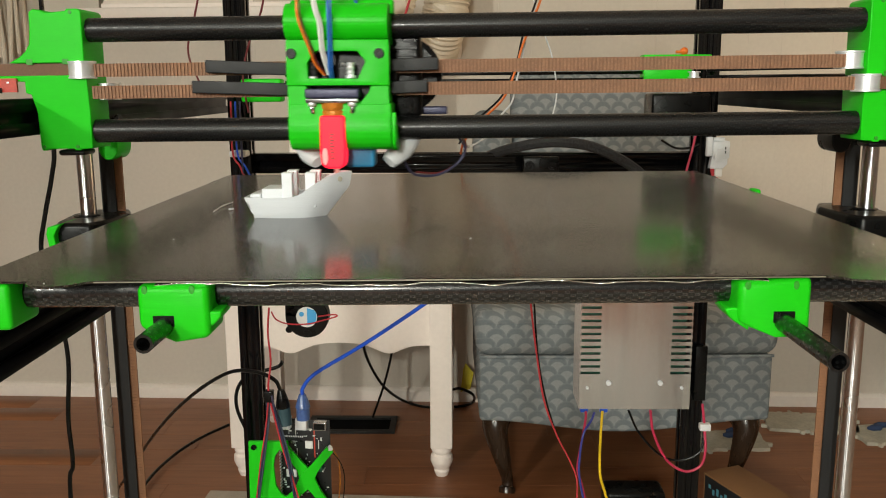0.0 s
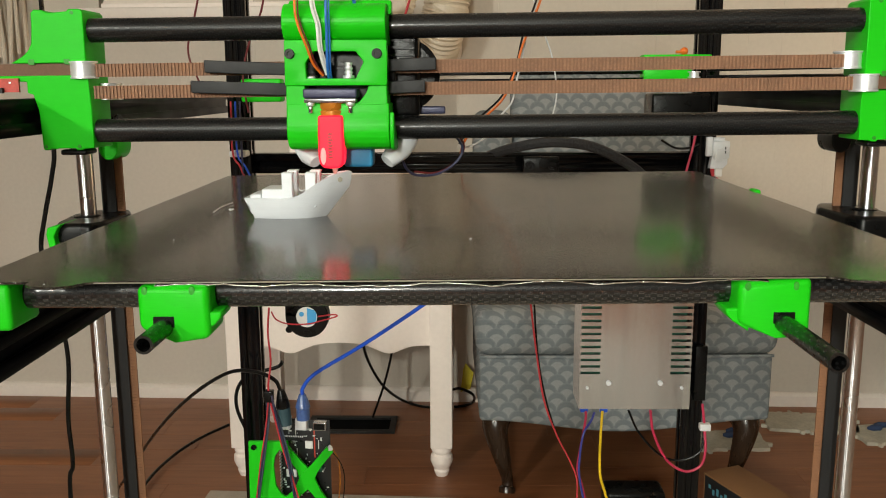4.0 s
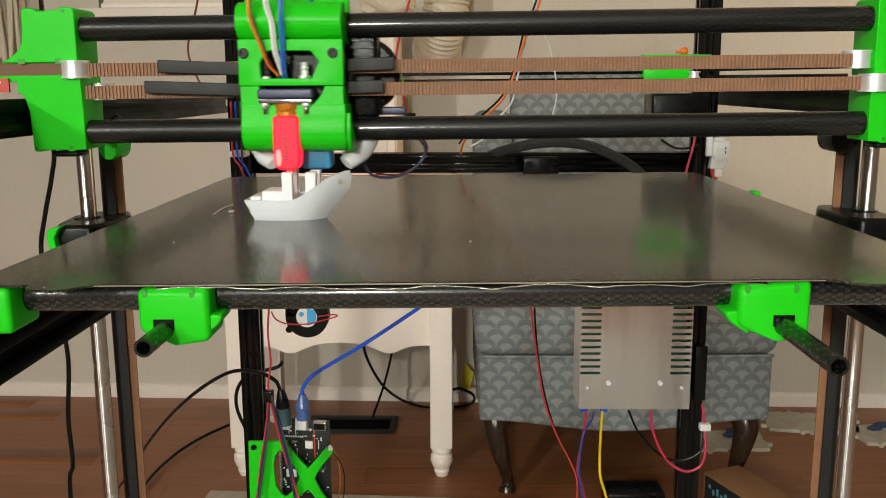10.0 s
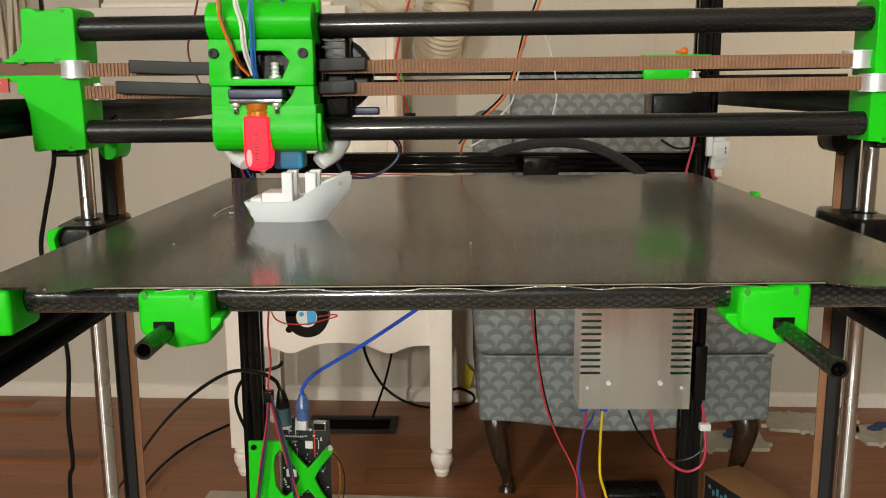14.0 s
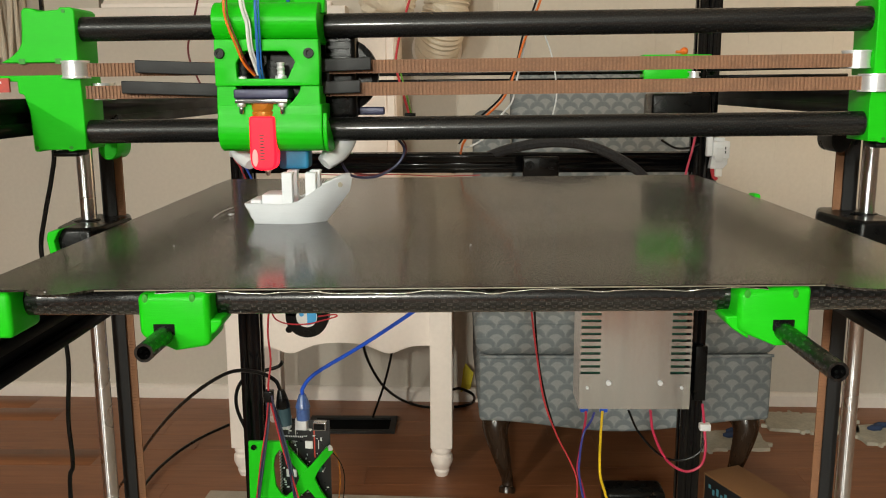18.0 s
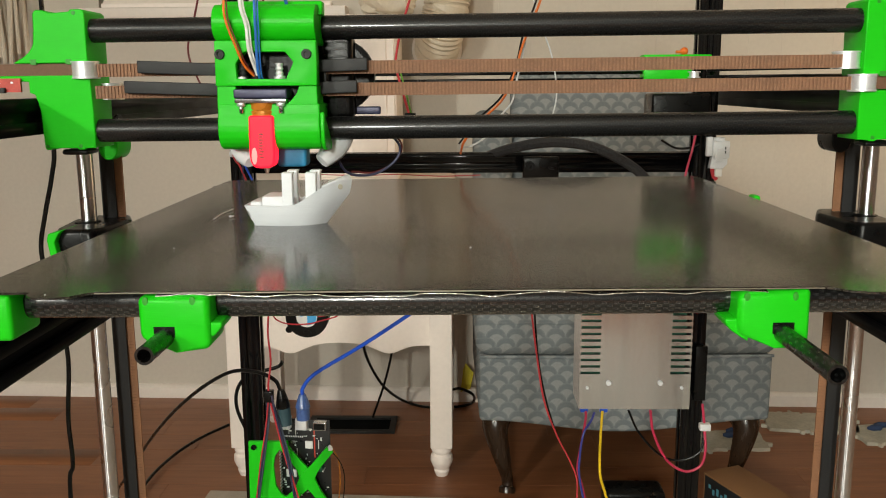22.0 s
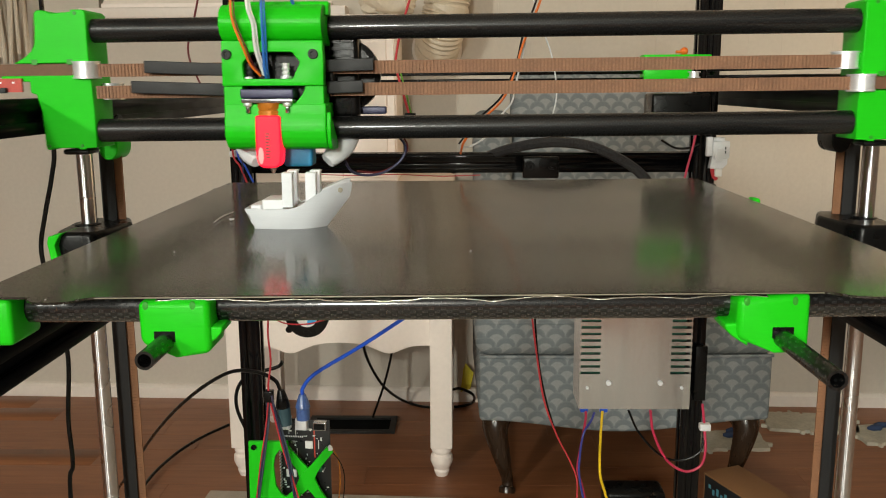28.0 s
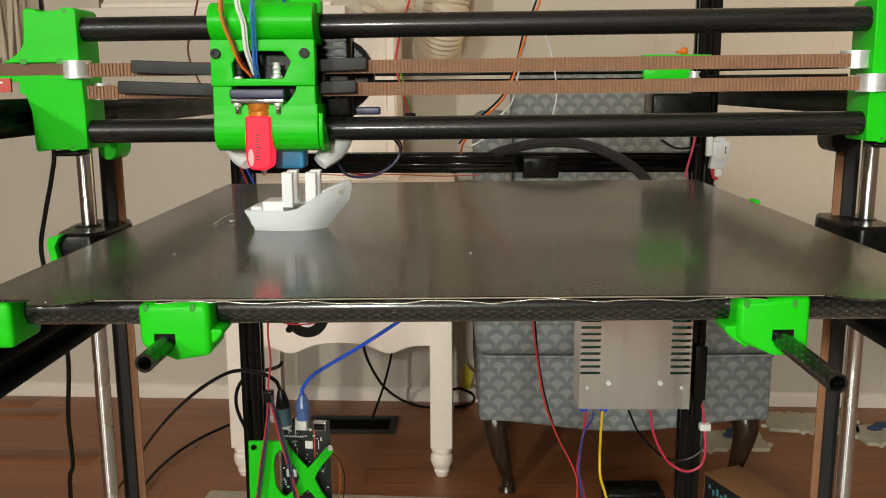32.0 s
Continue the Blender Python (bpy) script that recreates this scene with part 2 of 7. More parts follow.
def wood_material():
    m = bpy.data.materials.new("floor_wood")
    m.use_nodes = True
    nt = m.node_tree
    b = nt.nodes["Principled BSDF"]
    tc = nt.nodes.new("ShaderNodeTexCoord")
    info = nt.nodes.new("ShaderNodeObjectInfo")
    mp = nt.nodes.new("ShaderNodeMapping")
    mp.inputs["Scale"].default_value = (1.2, 16, 8)
    off = nt.nodes.new("ShaderNodeVectorMath")
    off.operation = "SCALE"
    off.inputs[0].default_value = (37, 11, 5)
    nt.links.new(info.outputs["Random"], off.inputs["Scale"])
    nt.links.new(off.outputs[0], mp.inputs["Location"])
    nt.links.new(tc.outputs["Object"], mp.inputs["Vector"])
    g1, g2 = node(nt, "ShaderNodeTexNoise", Scale=3.0, Detail=6.0, Distortion=1.2), node(nt, "ShaderNodeTexNoise", Scale=22.0, Detail=3.0)
    for g in (g1, g2):
        nt.links.new(mp.outputs[0], g.inputs["Vector"])
    f = maths(nt, "ADD", maths(nt, "MULTIPLY", g1.outputs["Fac"], 0.9), maths(nt, "MULTIPLY", g2.outputs["Fac"], 0.35))
    f = maths(nt, "SUBTRACT", maths(nt, "ADD", f, maths(nt, "MULTIPLY", info.outputs["Random"], 0.13)), 0.30, clamp=True)
    nt.links.new(tint(nt, f, (0.18, 0.064, 0.024), (0.40, 0.162, 0.067)), b.inputs["Base Color"])
    b.inputs["Roughness"].default_value = 0.42
    bp = node(nt, "ShaderNodeBump", Strength=0.08, Distance=0.001)
    nt.links.new(g2.outputs["Fac"], bp.inputs["Height"])
    nt.links.new(bp.outputs[0], b.inputs["Normal"])
    return m


WOOD = wood_material()


# ---------------------------------------------------------------- mesh helpers
def shade(bm, angle=35):
    for f in bm.faces:
        f.smooth = len(f.verts) <= 4
    for e in bm.edges:
        if len(e.link_faces) == 2 and e.calc_face_angle(0) > radians(angle):
            e.smooth = False


def part(name, bm, material, parent=None, label="", m=None):
    """Links a bmesh as one mesh object under a thing or under a part."""
    shade(bm)
    me = bpy.data.meshes.new(name)
    bm.to_mesh(me)
    bm.free()
    mats = material if isinstance(material, (list, tuple)) else [material]
    for x in mats:
        me.materials.append(x)
    ob = new(name, me)
    if parent is not None:
        ob.parent = parent
    if m is not None:
        ob.matrix_basis = m
    if label:
        ob["label"] = label
    return ob


def thing(name, at, label, category, group="", kind=""):
    ob = new(name)
    ob.empty_display_size = 0.02
    ob.matrix_basis = at if isinstance(at, Matrix) else Matrix.Translation(at)
    return tagged(ob, label, category, group, kind)


def box(lo, hi, bevel=0.0, bm=None, seg=3):
    """A bevelled box between two corners, added to bm if given."""
    lo, hi = [min(p) for p in zip(lo, hi)], [max(p) for p in zip(lo, hi)]
    b = bmesh.new()
    bmesh.ops.create_cube(b, size=1)
    for v in b.verts:
        v.co = Vector([lo[i] + (v.co[i] + 0.5) * (hi[i] - lo[i]) for i in range(3)])
    if bevel:
        bmesh.ops.bevel(b, geom=b.edges[:], offset=bevel, segments=seg, affect="EDGES", profile=0.5, clamp_overlap=True)
    return join(bm, b)


def join(bm, b, m=None):
    if m is not None:
        bmesh.ops.transform(b, matrix=m, verts=b.verts)
    if bm is None:
        return b
    me = bpy.data.meshes.new("tmp")
    b.to_mesh(me)
    b.free()
    bm.from_mesh(me)
    bpy.data.meshes.remove(me)
    return bm


def sweep(pts, radius, sides=10, bm=None, caps=True, hole=0.0):
    """A round bar through pts; radius: one number, or one for each point."""
    b = bmesh.new()
    pts = [Vector(p) for p in pts]
    rad = radius if isinstance(radius, (list, tuple)) else [radius] * len(pts)
    d = (pts[1] - pts[0]).normalized()
    side = d.orthogonal().normalized()
    rings = []
    for i, p in enumerate(pts):
        a, c = pts[max(0, i - 1)], pts[min(len(pts) - 1, i + 1)]
        d = (c - a).normalized() if (c - a).length > 1e-9 else d
        side = (side - d * side.dot(d)).normalized()
        other = d.cross(side)
        rings.append([b.verts.new(p + (side * math.cos(k * math.tau / sides) + other * math.sin(k * math.tau / sides)) * rad[i]) for k in range(sides)])
    for r0, r1 in zip(rings, rings[1:]):
        for k in range(sides):
            b.faces.new((r0[k], r0[(k + 1) % sides], r1[(k + 1) % sides], r1[k]))
    if caps:
        if hole:
            for ring, end, inward in ((rings[0], pts[0], pts[1]), (rings[-1], pts[-1], pts[-2])):
                inn = [b.verts.new(end + (v.co - end) * hole) for v in ring]
                deep = [b.verts.new(end + (v.co - end) * hole + (inward - end).normalized() * rad[0] * 4) for v in ring]
                for k in range(sides):
                    j = (k + 1) % sides
                    b.faces.new((ring[k], ring[j], inn[j], inn[k]))
                    b.faces.new((inn[k], inn[j], deep[j], deep[k]))
                b.faces.new(deep)
        else:
            b.faces.new(rings[0][::-1])
            b.faces.new(rings[-1])
    bmesh.ops.recalc_face_normals(b, faces=b.faces)
    return join(bm, b)


def curve(pts, steps=8):
    """Catmull-Rom points through pts."""
    p = [Vector(q) for q in pts]
    p = [p[0] * 2 - p[1]] + p + [p[-1] * 2 - p[-2]]
    out = []
    for i in range(1, len(p) - 2):
        a, b, c, d = p[i - 1:i + 3]
        for k in range(steps):
            t = k / steps
            out.append(0.5 * (2 * b + (c - a) * t + (2 * a - 5 * b + 4 * c - d) * t * t + (3 * b - a - 3 * c + d) * t ** 3))
    out.append(p[-2])
    return out


def bar(a, b, radius, sides=16, bm=None, hole=0.0):
    return sweep([a, b], radius, sides, bm, True, hole)


def prism(outline, depth, axis="y", bevel=0.0, bm=None, start=0.0):
    """A flat outline (two coordinates a point) drawn out along an axis by depth."""
    b = bmesh.new()

    def place(p, d):
        return {"x": (d, p[0], p[1]), "y": (p[0], d, p[1]), "z": (p[0], p[1], d)}[axis]

    v0 = [b.verts.new(place(p, start)) for p in outline]
    v1 = [b.verts.new(place(p, start + depth)) for p in outline]
    n = len(outline)
    b.faces.new(v0)
    b.faces.new(v1[::-1])
    for i in range(n):
        b.faces.new((v0[i], v1[i], v1[(i + 1) % n], v0[(i + 1) % n]))
    bmesh.ops.recalc_face_normals(b, faces=b.faces)
    if bevel:
        bmesh.ops.bevel(b, geom=b.edges[:], offset=bevel, segments=3, affect="EDGES", profile=0.5, clamp_overlap=True)
    return join(bm, b)


def lathe(profile, sides=20, bm=None, m=None):
    """A turned solid about z from (radius, height) pairs."""
    b = bmesh.new()
    rings = [[b.verts.new((r * math.cos(k * math.tau / sides), r * math.sin(k * math.tau / sides), z)) for k in range(sides)] for r, z in profile]
    for r0, r1 in zip(rings, rings[1:]):
        for k in range(sides):
            b.faces.new((r0[k], r0[(k + 1) % sides], r1[(k + 1) % sides], r1[k]))
    b.faces.new(rings[0][::-1])
    b.faces.new(rings[-1])
    bmesh.ops.recalc_face_normals(b, faces=b.faces)
    return join(bm, b, m)


def slot_profile(w):
    """Outline of a square aluminium section with a groove on each side."""
    h, s, d, n = w / 2, w * 0.15, w * 0.2, w * 0.27
    quarter = [(h, -h), (h, -s), (h - d * 0.35, -s), (h - d * 0.35, -n), (h - d, -s), (h - d, s), (h - d * 0.35, n), (h - d * 0.35, s), (h, s)]
    out = []
    for k in range(4):
        c, q = math.cos(k * math.pi / 2), math.sin(k * math.pi / 2)
        out += [(x * c - y * q, x * q + y * c) for x, y in quarter]
    return out


def extrusion(a, b, w, bm=None):
    """A slotted bar from a to b along one axis."""
    a, b = Vector(a), Vector(b)
    k = max(range(3), key=lambda i: abs(b[i] - a[i]))
    o = prism(slot_profile(w), b[k] - a[k], "xyz"[k])
    off = a.copy()
    return join(bm, o, Matrix.Translation(off))


def bolt(name, at, radius, parent, mat=BLACK, face="y"):
    """Socket-head bolt that looks to the front."""
    p = [(radius, 0), (radius, 0.6 * radius), (radius * 0.92, 0.8 * radius), (radius * 0.5, 0.8 * radius), (radius * 0.45, 0.3 * radius), (0.0001, 0.3 * radius)]
    m = Matrix.Translation(at) @ (Matrix.Rotation(radians(90), 4, "X") if face == "y" else Matrix.Identity(4))
    return part(name, lathe(p, 14, None, m), mat, parent)


def wire(name, pts, radius, mat, label, category="cable", steps=8, sides=8, group="printer wiring"):
    pts = [Vector(p) for p in pts]
    ob = part(name, sweep([p - pts[0] for p in curve(pts, steps)], radius, sides), mat, None)
    ob.location = pts[0]
    return tagged(ob, label, category, group)


# ---------------------------------------------------------------- room
TURN = -1.88
FAR = pose(0, 2.1523, 0, 0, 0, TURN)


def structure(name, bm, mat, m=None, label="", category=""):
    return tagged(part(name, bm, mat, None, label, m), label, category, "", "structure")


floor = structure("floor", box((-4.3, -7.6, -0.1), (4.7, 2.6, -0.012)), DARK_WOOD, None, "reddish brown wooden plank floor", "floor")
ceiling = structure("ceiling", box((-4.3, -7.6, 2.4), (4.7, 2.6, 2.5)), CEILING, None, "plain off-white ceiling", "ceiling")
WIN = (-0.88, -0.30, 0.985, 1.85)


def far_wall():
    bm = box((-4.4, 0, -0.1), (WIN[0], 0.12, 2.45))
    box((WIN[1], 0, -0.1), (4.8, 0.12, 2.45), 0, bm)
    box((WIN[0], 0, -0.1), (WIN[1], 0.12, WIN[2]), 0, bm)
    box((WIN[0], 0, WIN[3]), (WIN[1], 0.12, 2.45), 0, bm)
    return structure("wall_north", bm, WALL, FAR, "beige painted panelled wall", "wall")


wall_north = far_wall()
structure("wall_west", box((-4.3, -7.6, -0.1), (-4.2, 2.6, 2.45)), TAUPE, None, "taupe painted wall", "wall")
structure("wall_east", box((4.6, -7.6, -0.1), (4.7, 2.6, 2.45)), TAUPE, None, "taupe painted wall", "wall")
structure("wall_south", box((-4.2, -7.7, -0.1), (4.6, -7.6, 2.45)), TAUPE, None, "taupe painted wall", "wall")


def wall_panels():
    """Full-height painted boards with thin paint beads along their joints on the far wall."""
    rnd = random.Random(4)
    widths = (0.078, 0.118, 0.098)
    made = {}
    bead = None
    x, i = 0.6756 - 0.294 * 4, 0
    while x < 1.6:
        w = widths[i % 3]
        if w not in made:
            p = part("wall_board", box((0.0002, -0.0010, 0.0355), (w - 0.0002, 0.0, 2.40), 0.0004, None, 1), WALL, wall_north)
            made[w] = p.data
        else:
            p = new("wall_board", made[w])
            p.parent = wall_north
        p.location = (x, -0.0001 - 0.0001 * rnd.random(), 0)
        if bead is None:
            q = part("seam_bead", box((-0.0008, -0.0015, 0.0355), (0.0008, -0.0004, 2.40), 0.0003, None, 1), WALL, wall_north)
            bead = q.data
        else:
            q = new("seam_bead", bead)
            q.parent = wall_north
        q.location = (x, 0, 0)
        x += w
        i += 1


wall_panels()


def baseboard():
    prof = [(0, 0), (-0.014, 0), (-0.014, 0.027), (-0.010, 0.031), (-0.006, 0.034), (0, 0.035)]
    bm = prism(prof, 8.7, "x", 0, None, -4.15)
    return structure("baseboard", bm, TRIM, FAR @ pose(0, -0.0005, 0), "low white painted baseboard", "baseboard")


baseboard()


def window():
    w = thing("window_1", FAR, "window with closed white slatted blind", "window", "", "structure")
    x0, x1, z0, z1 = WIN
    part("window_sill", box((x0 - 0.03, -0.05, z0 - 0.025), (x1 + 0.03, 0.05, z0), 0.003), TRIM, w, "white painted sill")
    bm = box((x0, 0.03, z0), (x0 + 0.04, 0.07, z1), 0.002)
    box((x1 - 0.04, 0.03, z0), (x1, 0.07, z1), 0.002, bm)
    box((x0 + 0.04, 0.03, z1 - 0.04), (x1 - 0.04, 0.07, z1), 0.002, bm)
    box((x0 + 0.04, 0.03, z0), (x1 - 0.04, 0.07, z0 + 0.04), 0.002, bm)
    part("window_frame", bm, TRIM, w)
    part("pane", box((x0 + 0.04, 0.048, z0 + 0.04), (x1 - 0.04, 0.052, z1 - 0.04)), NAVY, w, "dark night-time pane")
    sl = box((x0 + 0.01, -0.012, -0.0012), (x1 - 0.01, 0.012, 0.0012), 0.0008, None, 1)
    me = None
    for i in range(36):
        if me is None:
            o = part("slat", sl, PAINT_WHITE, w)
            me = o.data
        else:
            o = new("slat", me)
            o.parent = w
        o.matrix_basis = pose(0, 0.005, z0 + 0.02 + 0.022 * i, 50)
    part("bottom_rail", box((x0 + 0.01, -0.012, z0 + 0.001), (x1 - 0.01, 0.014, z0 + 0.013), 0.002), PAINT_WHITE, w)


window()


def curtain():
    """Hanging strings side by side, gathered by the window."""
    c = thing("string_curtain", FAR @ pose(-1.21, -0.06, 0), "beige string curtain hanging in loose strands", "curtain")
    rnd = random.Random(7)
    for i in range(46):
        x = -0.16 + 0.0072 * i
        low = 0.85 + 0.03 * rnd.random()
        pts = [(x + 0.008 * math.sin(z * 9 + i) + 0.004 * rnd.random(), 0.018 * math.sin(i * 1.3) + 0.006 * rnd.random(), z) for z in np.linspace(2.1, low, 9)]
        part("strand", sweep(curve(pts, 3), 0.0044 + 0.0012 * rnd.random(), 6), CURTAIN, c)
    part("curtain_rod", bar((-0.25, 0, 2.11), (1.2, 0, 2.11), 0.011), BLACK_ALU, c, "thin black rod")


curtain()


def corner_lamp():
    l = thing("corner_lamp", (CORNER_LAMP.x, CORNER_LAMP.y, 0), "standing lamp with a frosted drum shade", "lamp")
    part("base", lathe([(0.16, 0), (0.16, 0.012), (0.03, 0.03)], 32), BLACK_ALU, l)
    part("pole", bar((0, 0, 0.02), (0, 0, 1.6), 0.011), BLACK_ALU, l)
    part("shade", lathe([(0.24, 1.56), (0.22, 1.94)], 40), LAMP_GLASS, l)


corner_lamp()


def floor_lamp():
    l = thing("floor_lamp", (FLOOR_LAMP.x, FLOOR_LAMP.y, 0), "floor lamp with a wide glowing drum shade", "lamp")
    part("base", lathe([(0.2, 0), (0.2, 0.012), (0.03, 0.03)], 32), BLACK_ALU, l)
    part("pole", bar((0, 0, 0.02), (0, 0, 1.1), 0.011), BLACK_ALU, l)
    part("shade", lathe([(0.42, 1.07), (0.40, 1.65)], 40), LAMP_GLASS, l)


floor_lamp()


def blocking_console_with_lamp():
    """Unseen console added by the far wall, beyond the printer, to block light, with a shaded lamp on it."""
    c = thing("light_blocking_console", (TABLE_LAMP.x, TABLE_LAMP.y, 0), "unseen dark console added to keep light off the lower right wall", "table")
    # top reaches left to keep lamp light off the lower wall and floor
    part("tabletop", box((-0.70, -0.36, 0.68), (0.36, 0.36, 0.705), 0.004), DARK_WOOD, c)
    for x in (-0.67, 0.31):
        for y in (-0.34, 0.31):
            part("leg", box((x, y, 0), (x + 0.03, y + 0.03, 0.68), 0.003), DARK_WOOD, c)
    l = thing("table_lamp", (TABLE_LAMP.x, TABLE_LAMP.y, 0.7055), "table lamp with a warm open shade on the console", "lamp")
    part("base", lathe([(0.075, 0), (0.075, 0.012), (0.03, 0.03), (0.045, 0.10), (0.03, 0.20), (0.012, 0.26), (0.012, 0.34)], 28), BLACK_ALU, l)
    shade_bm = bmesh.new()
    rings = [[shade_bm.verts.new((r * math.cos(k * math.tau / 32), r * math.sin(k * math.tau / 32), z)) for k in range(32)] for r, z in ((0.15, 0.27), (0.10, 0.40), (0.097, 0.40), (0.147, 0.27))]
    for a, b in zip(rings, rings[1:] + rings[:1]):
        for k in range(32):
            shade_bm.faces.new((a[k], a[(k + 1) % 32], b[(k + 1) % 32], b[k]))
    part("shade", shade_bm, GREY_LABEL, l, "pale drum shade open at both ends")


blocking_console_with_lamp()


# ---------------------------------------------------------------- furniture behind the printer
def end_table():
    t = thing("side_table", (-0.2475, 1.86, 0), "cream white painted wooden side table with scalloped apron", "table")
    hx, y0, y1, top = 0.228, -0.17, 0.17, 0.60
    part("tabletop", box((-hx - 0.004, y0 - 0.004, top - 0.022), (hx + 0.004, y1 + 0.02, top), 0.006), PAINT_WHITE, t)
    out = [(-hx + 0.045, 0.578)]
    for i in range(41):
        u = -1 + i / 20
        a = abs(u)
        z = 0.283 - 0.017 * math.exp(-((a - 0.55) / 0.17) ** 2) + 0.006 * (1 if a < 0.36 else 0) * math.cos(a / 0.36 * math.pi / 2)
        out.append((u * (hx - 0.045), z))
    out.append((hx - 0.045, 0.578))
    part("apron", prism(out, 0.018, "y", 0, None, y0 + 0.012), PAINT_WHITE, t)
    part("apron", prism(out, 0.018, "y", 0, None, y1 - 0.03), PAINT_WHITE, t)
    for s in (-1, 1):
        part("side_panel", box((s * (hx - 0.022) - 0.009, y0 + 0.045, 0.285), (s * (hx - 0.022) + 0.009, y1 - 0.045, 0.578)), PAINT_WHITE, t)
        for y in (y0, y1 - 0.045):
            xa = -hx if s < 0 else hx - 0.045
            bm = box((xa, y, 0.066), (xa + 0.045, y + 0.045, 0.578), 0.002)
            foot = [(0.012, 0.0), (0.0145, 0.006), (0.0165, 0.012), (0.015, 0.016), (0.019, 0.022), (0.0235, 0.034), (0.0225, 0.045), (0.018, 0.05), (0.021, 0.055), (0.021, 0.059), (0.0195, 0.062), (0.0195, 0.0665)]
            lathe(foot, 20, bm, Matrix.Translation((xa + 0.0225, y + 0.0225, 0)))
            part("leg", bm, PAINT_WHITE, t)


end_table()


def white_cabinet():
    c = thing("panelled_cabinet", (-0.25, 1.945, 0.6005), "small cream white panelled cabinet standing on the side table", "cabinet")
    w, d, h = 0.115, 0.09, 0.343
    part("body", box((-w, -d, 0), (w, d, h - 0.012), 0.002), PAINT_WHITE, c)
    part("top", box((-w - 0.008, -d - 0.008, h - 0.012), (w + 0.008, d + 0.004, h), 0.003), PAINT_WHITE, c)
    for s in (-1, 1):
        dr = part("door", box((min(0.001 * s, s * (w - 0.004)), -d - 0.009, 0.008), (max(0.001 * s, s * (w - 0.004)), -d - 0.0005, h - 0.016), 0.002), PAINT_WHITE, c)
        part("moulding", prism([(s * 0.02, 0.03), (s * 0.095, 0.03), (s * 0.095, h - 0.04), (s * 0.02, h - 0.04)], 0.005, "y", 0.002, None, -d - 0.0135), PAINT_WHITE, dr)


white_cabinet()


def cloth_bundle():
    bm = bmesh.new()
    bmesh.ops.create_icosphere(bm, subdivisions=4, radius=1)
    for v in bm.verts:
        n = noise.fractal(v.co * 1.7, 1.0, 2.0, 4)
        v.co = Vector((v.co.x * 0.058, v.co.y * 0.045, max(-0.5, v.co.z) * 0.036)) * (1 + 0.25 * n)
    zs = min(v.co.z for v in bm.verts)
    bmesh.ops.translate(bm, vec=(0, 0, -zs), verts=bm.verts)
    o = part("crumpled_cloth", bm, HOSE, None, "", Matrix.Translation((-0.150, 1.90, 0.9440)))
    tagged(o, "crumpled cream cloth lying on the cabinet", "cloth")


cloth_bundle()


def vent_hose():
    pts = curve([(-0.032, 2.03, 1.9), (-0.032, 2.03, 1.4), (-0.032, 2.03, 1.02), (-0.036, 2.032, 0.965), (-0.044, 2.045, 0.925), (-0.053, 2.072, 0.90), (-0.058, 2.12, 0.885)], 30)
    fine, run = [], 0.0
    for a, b in zip(pts, pts[1:]):
        run += (b - a).length
    n = int(run / 0.0022)
    cum = [0.0]
    for a, b in zip(pts, pts[1:]):
        cum.append(cum[-1] + (b - a).length)
    j = 0
    rad = []
    for i in range(n + 1):
        s = run * i / n
        while j < len(pts) - 2 and cum[j + 1] < s:
            j += 1
        f = (s - cum[j]) / max(1e-9, cum[j + 1] - cum[j])
        fine.append(pts[j].lerp(pts[j + 1], f))
        rad.append(0.0505 + 0.0026 * math.sin(s / 0.0082 * math.tau))
    o = part("vent_hose", sweep([p - fine[0] for p in fine], rad, 28), HOSE, None, "", Matrix.Translation(fine[0]))
    tagged(o, "cream corrugated flexible vent hose bent into the wall", "hose")
    c = part("wall_collar", lathe([(0.06, 0), (0.06, 0.012), (0.05, 0.018)], 28, None, Matrix.Rotation(radians(90), 4, "X")), TRIM, o)
    c.matrix_basis = Matrix.Translation(Vector((-0.058, 2.149, 0.885)) - fine[0])


vent_hose()


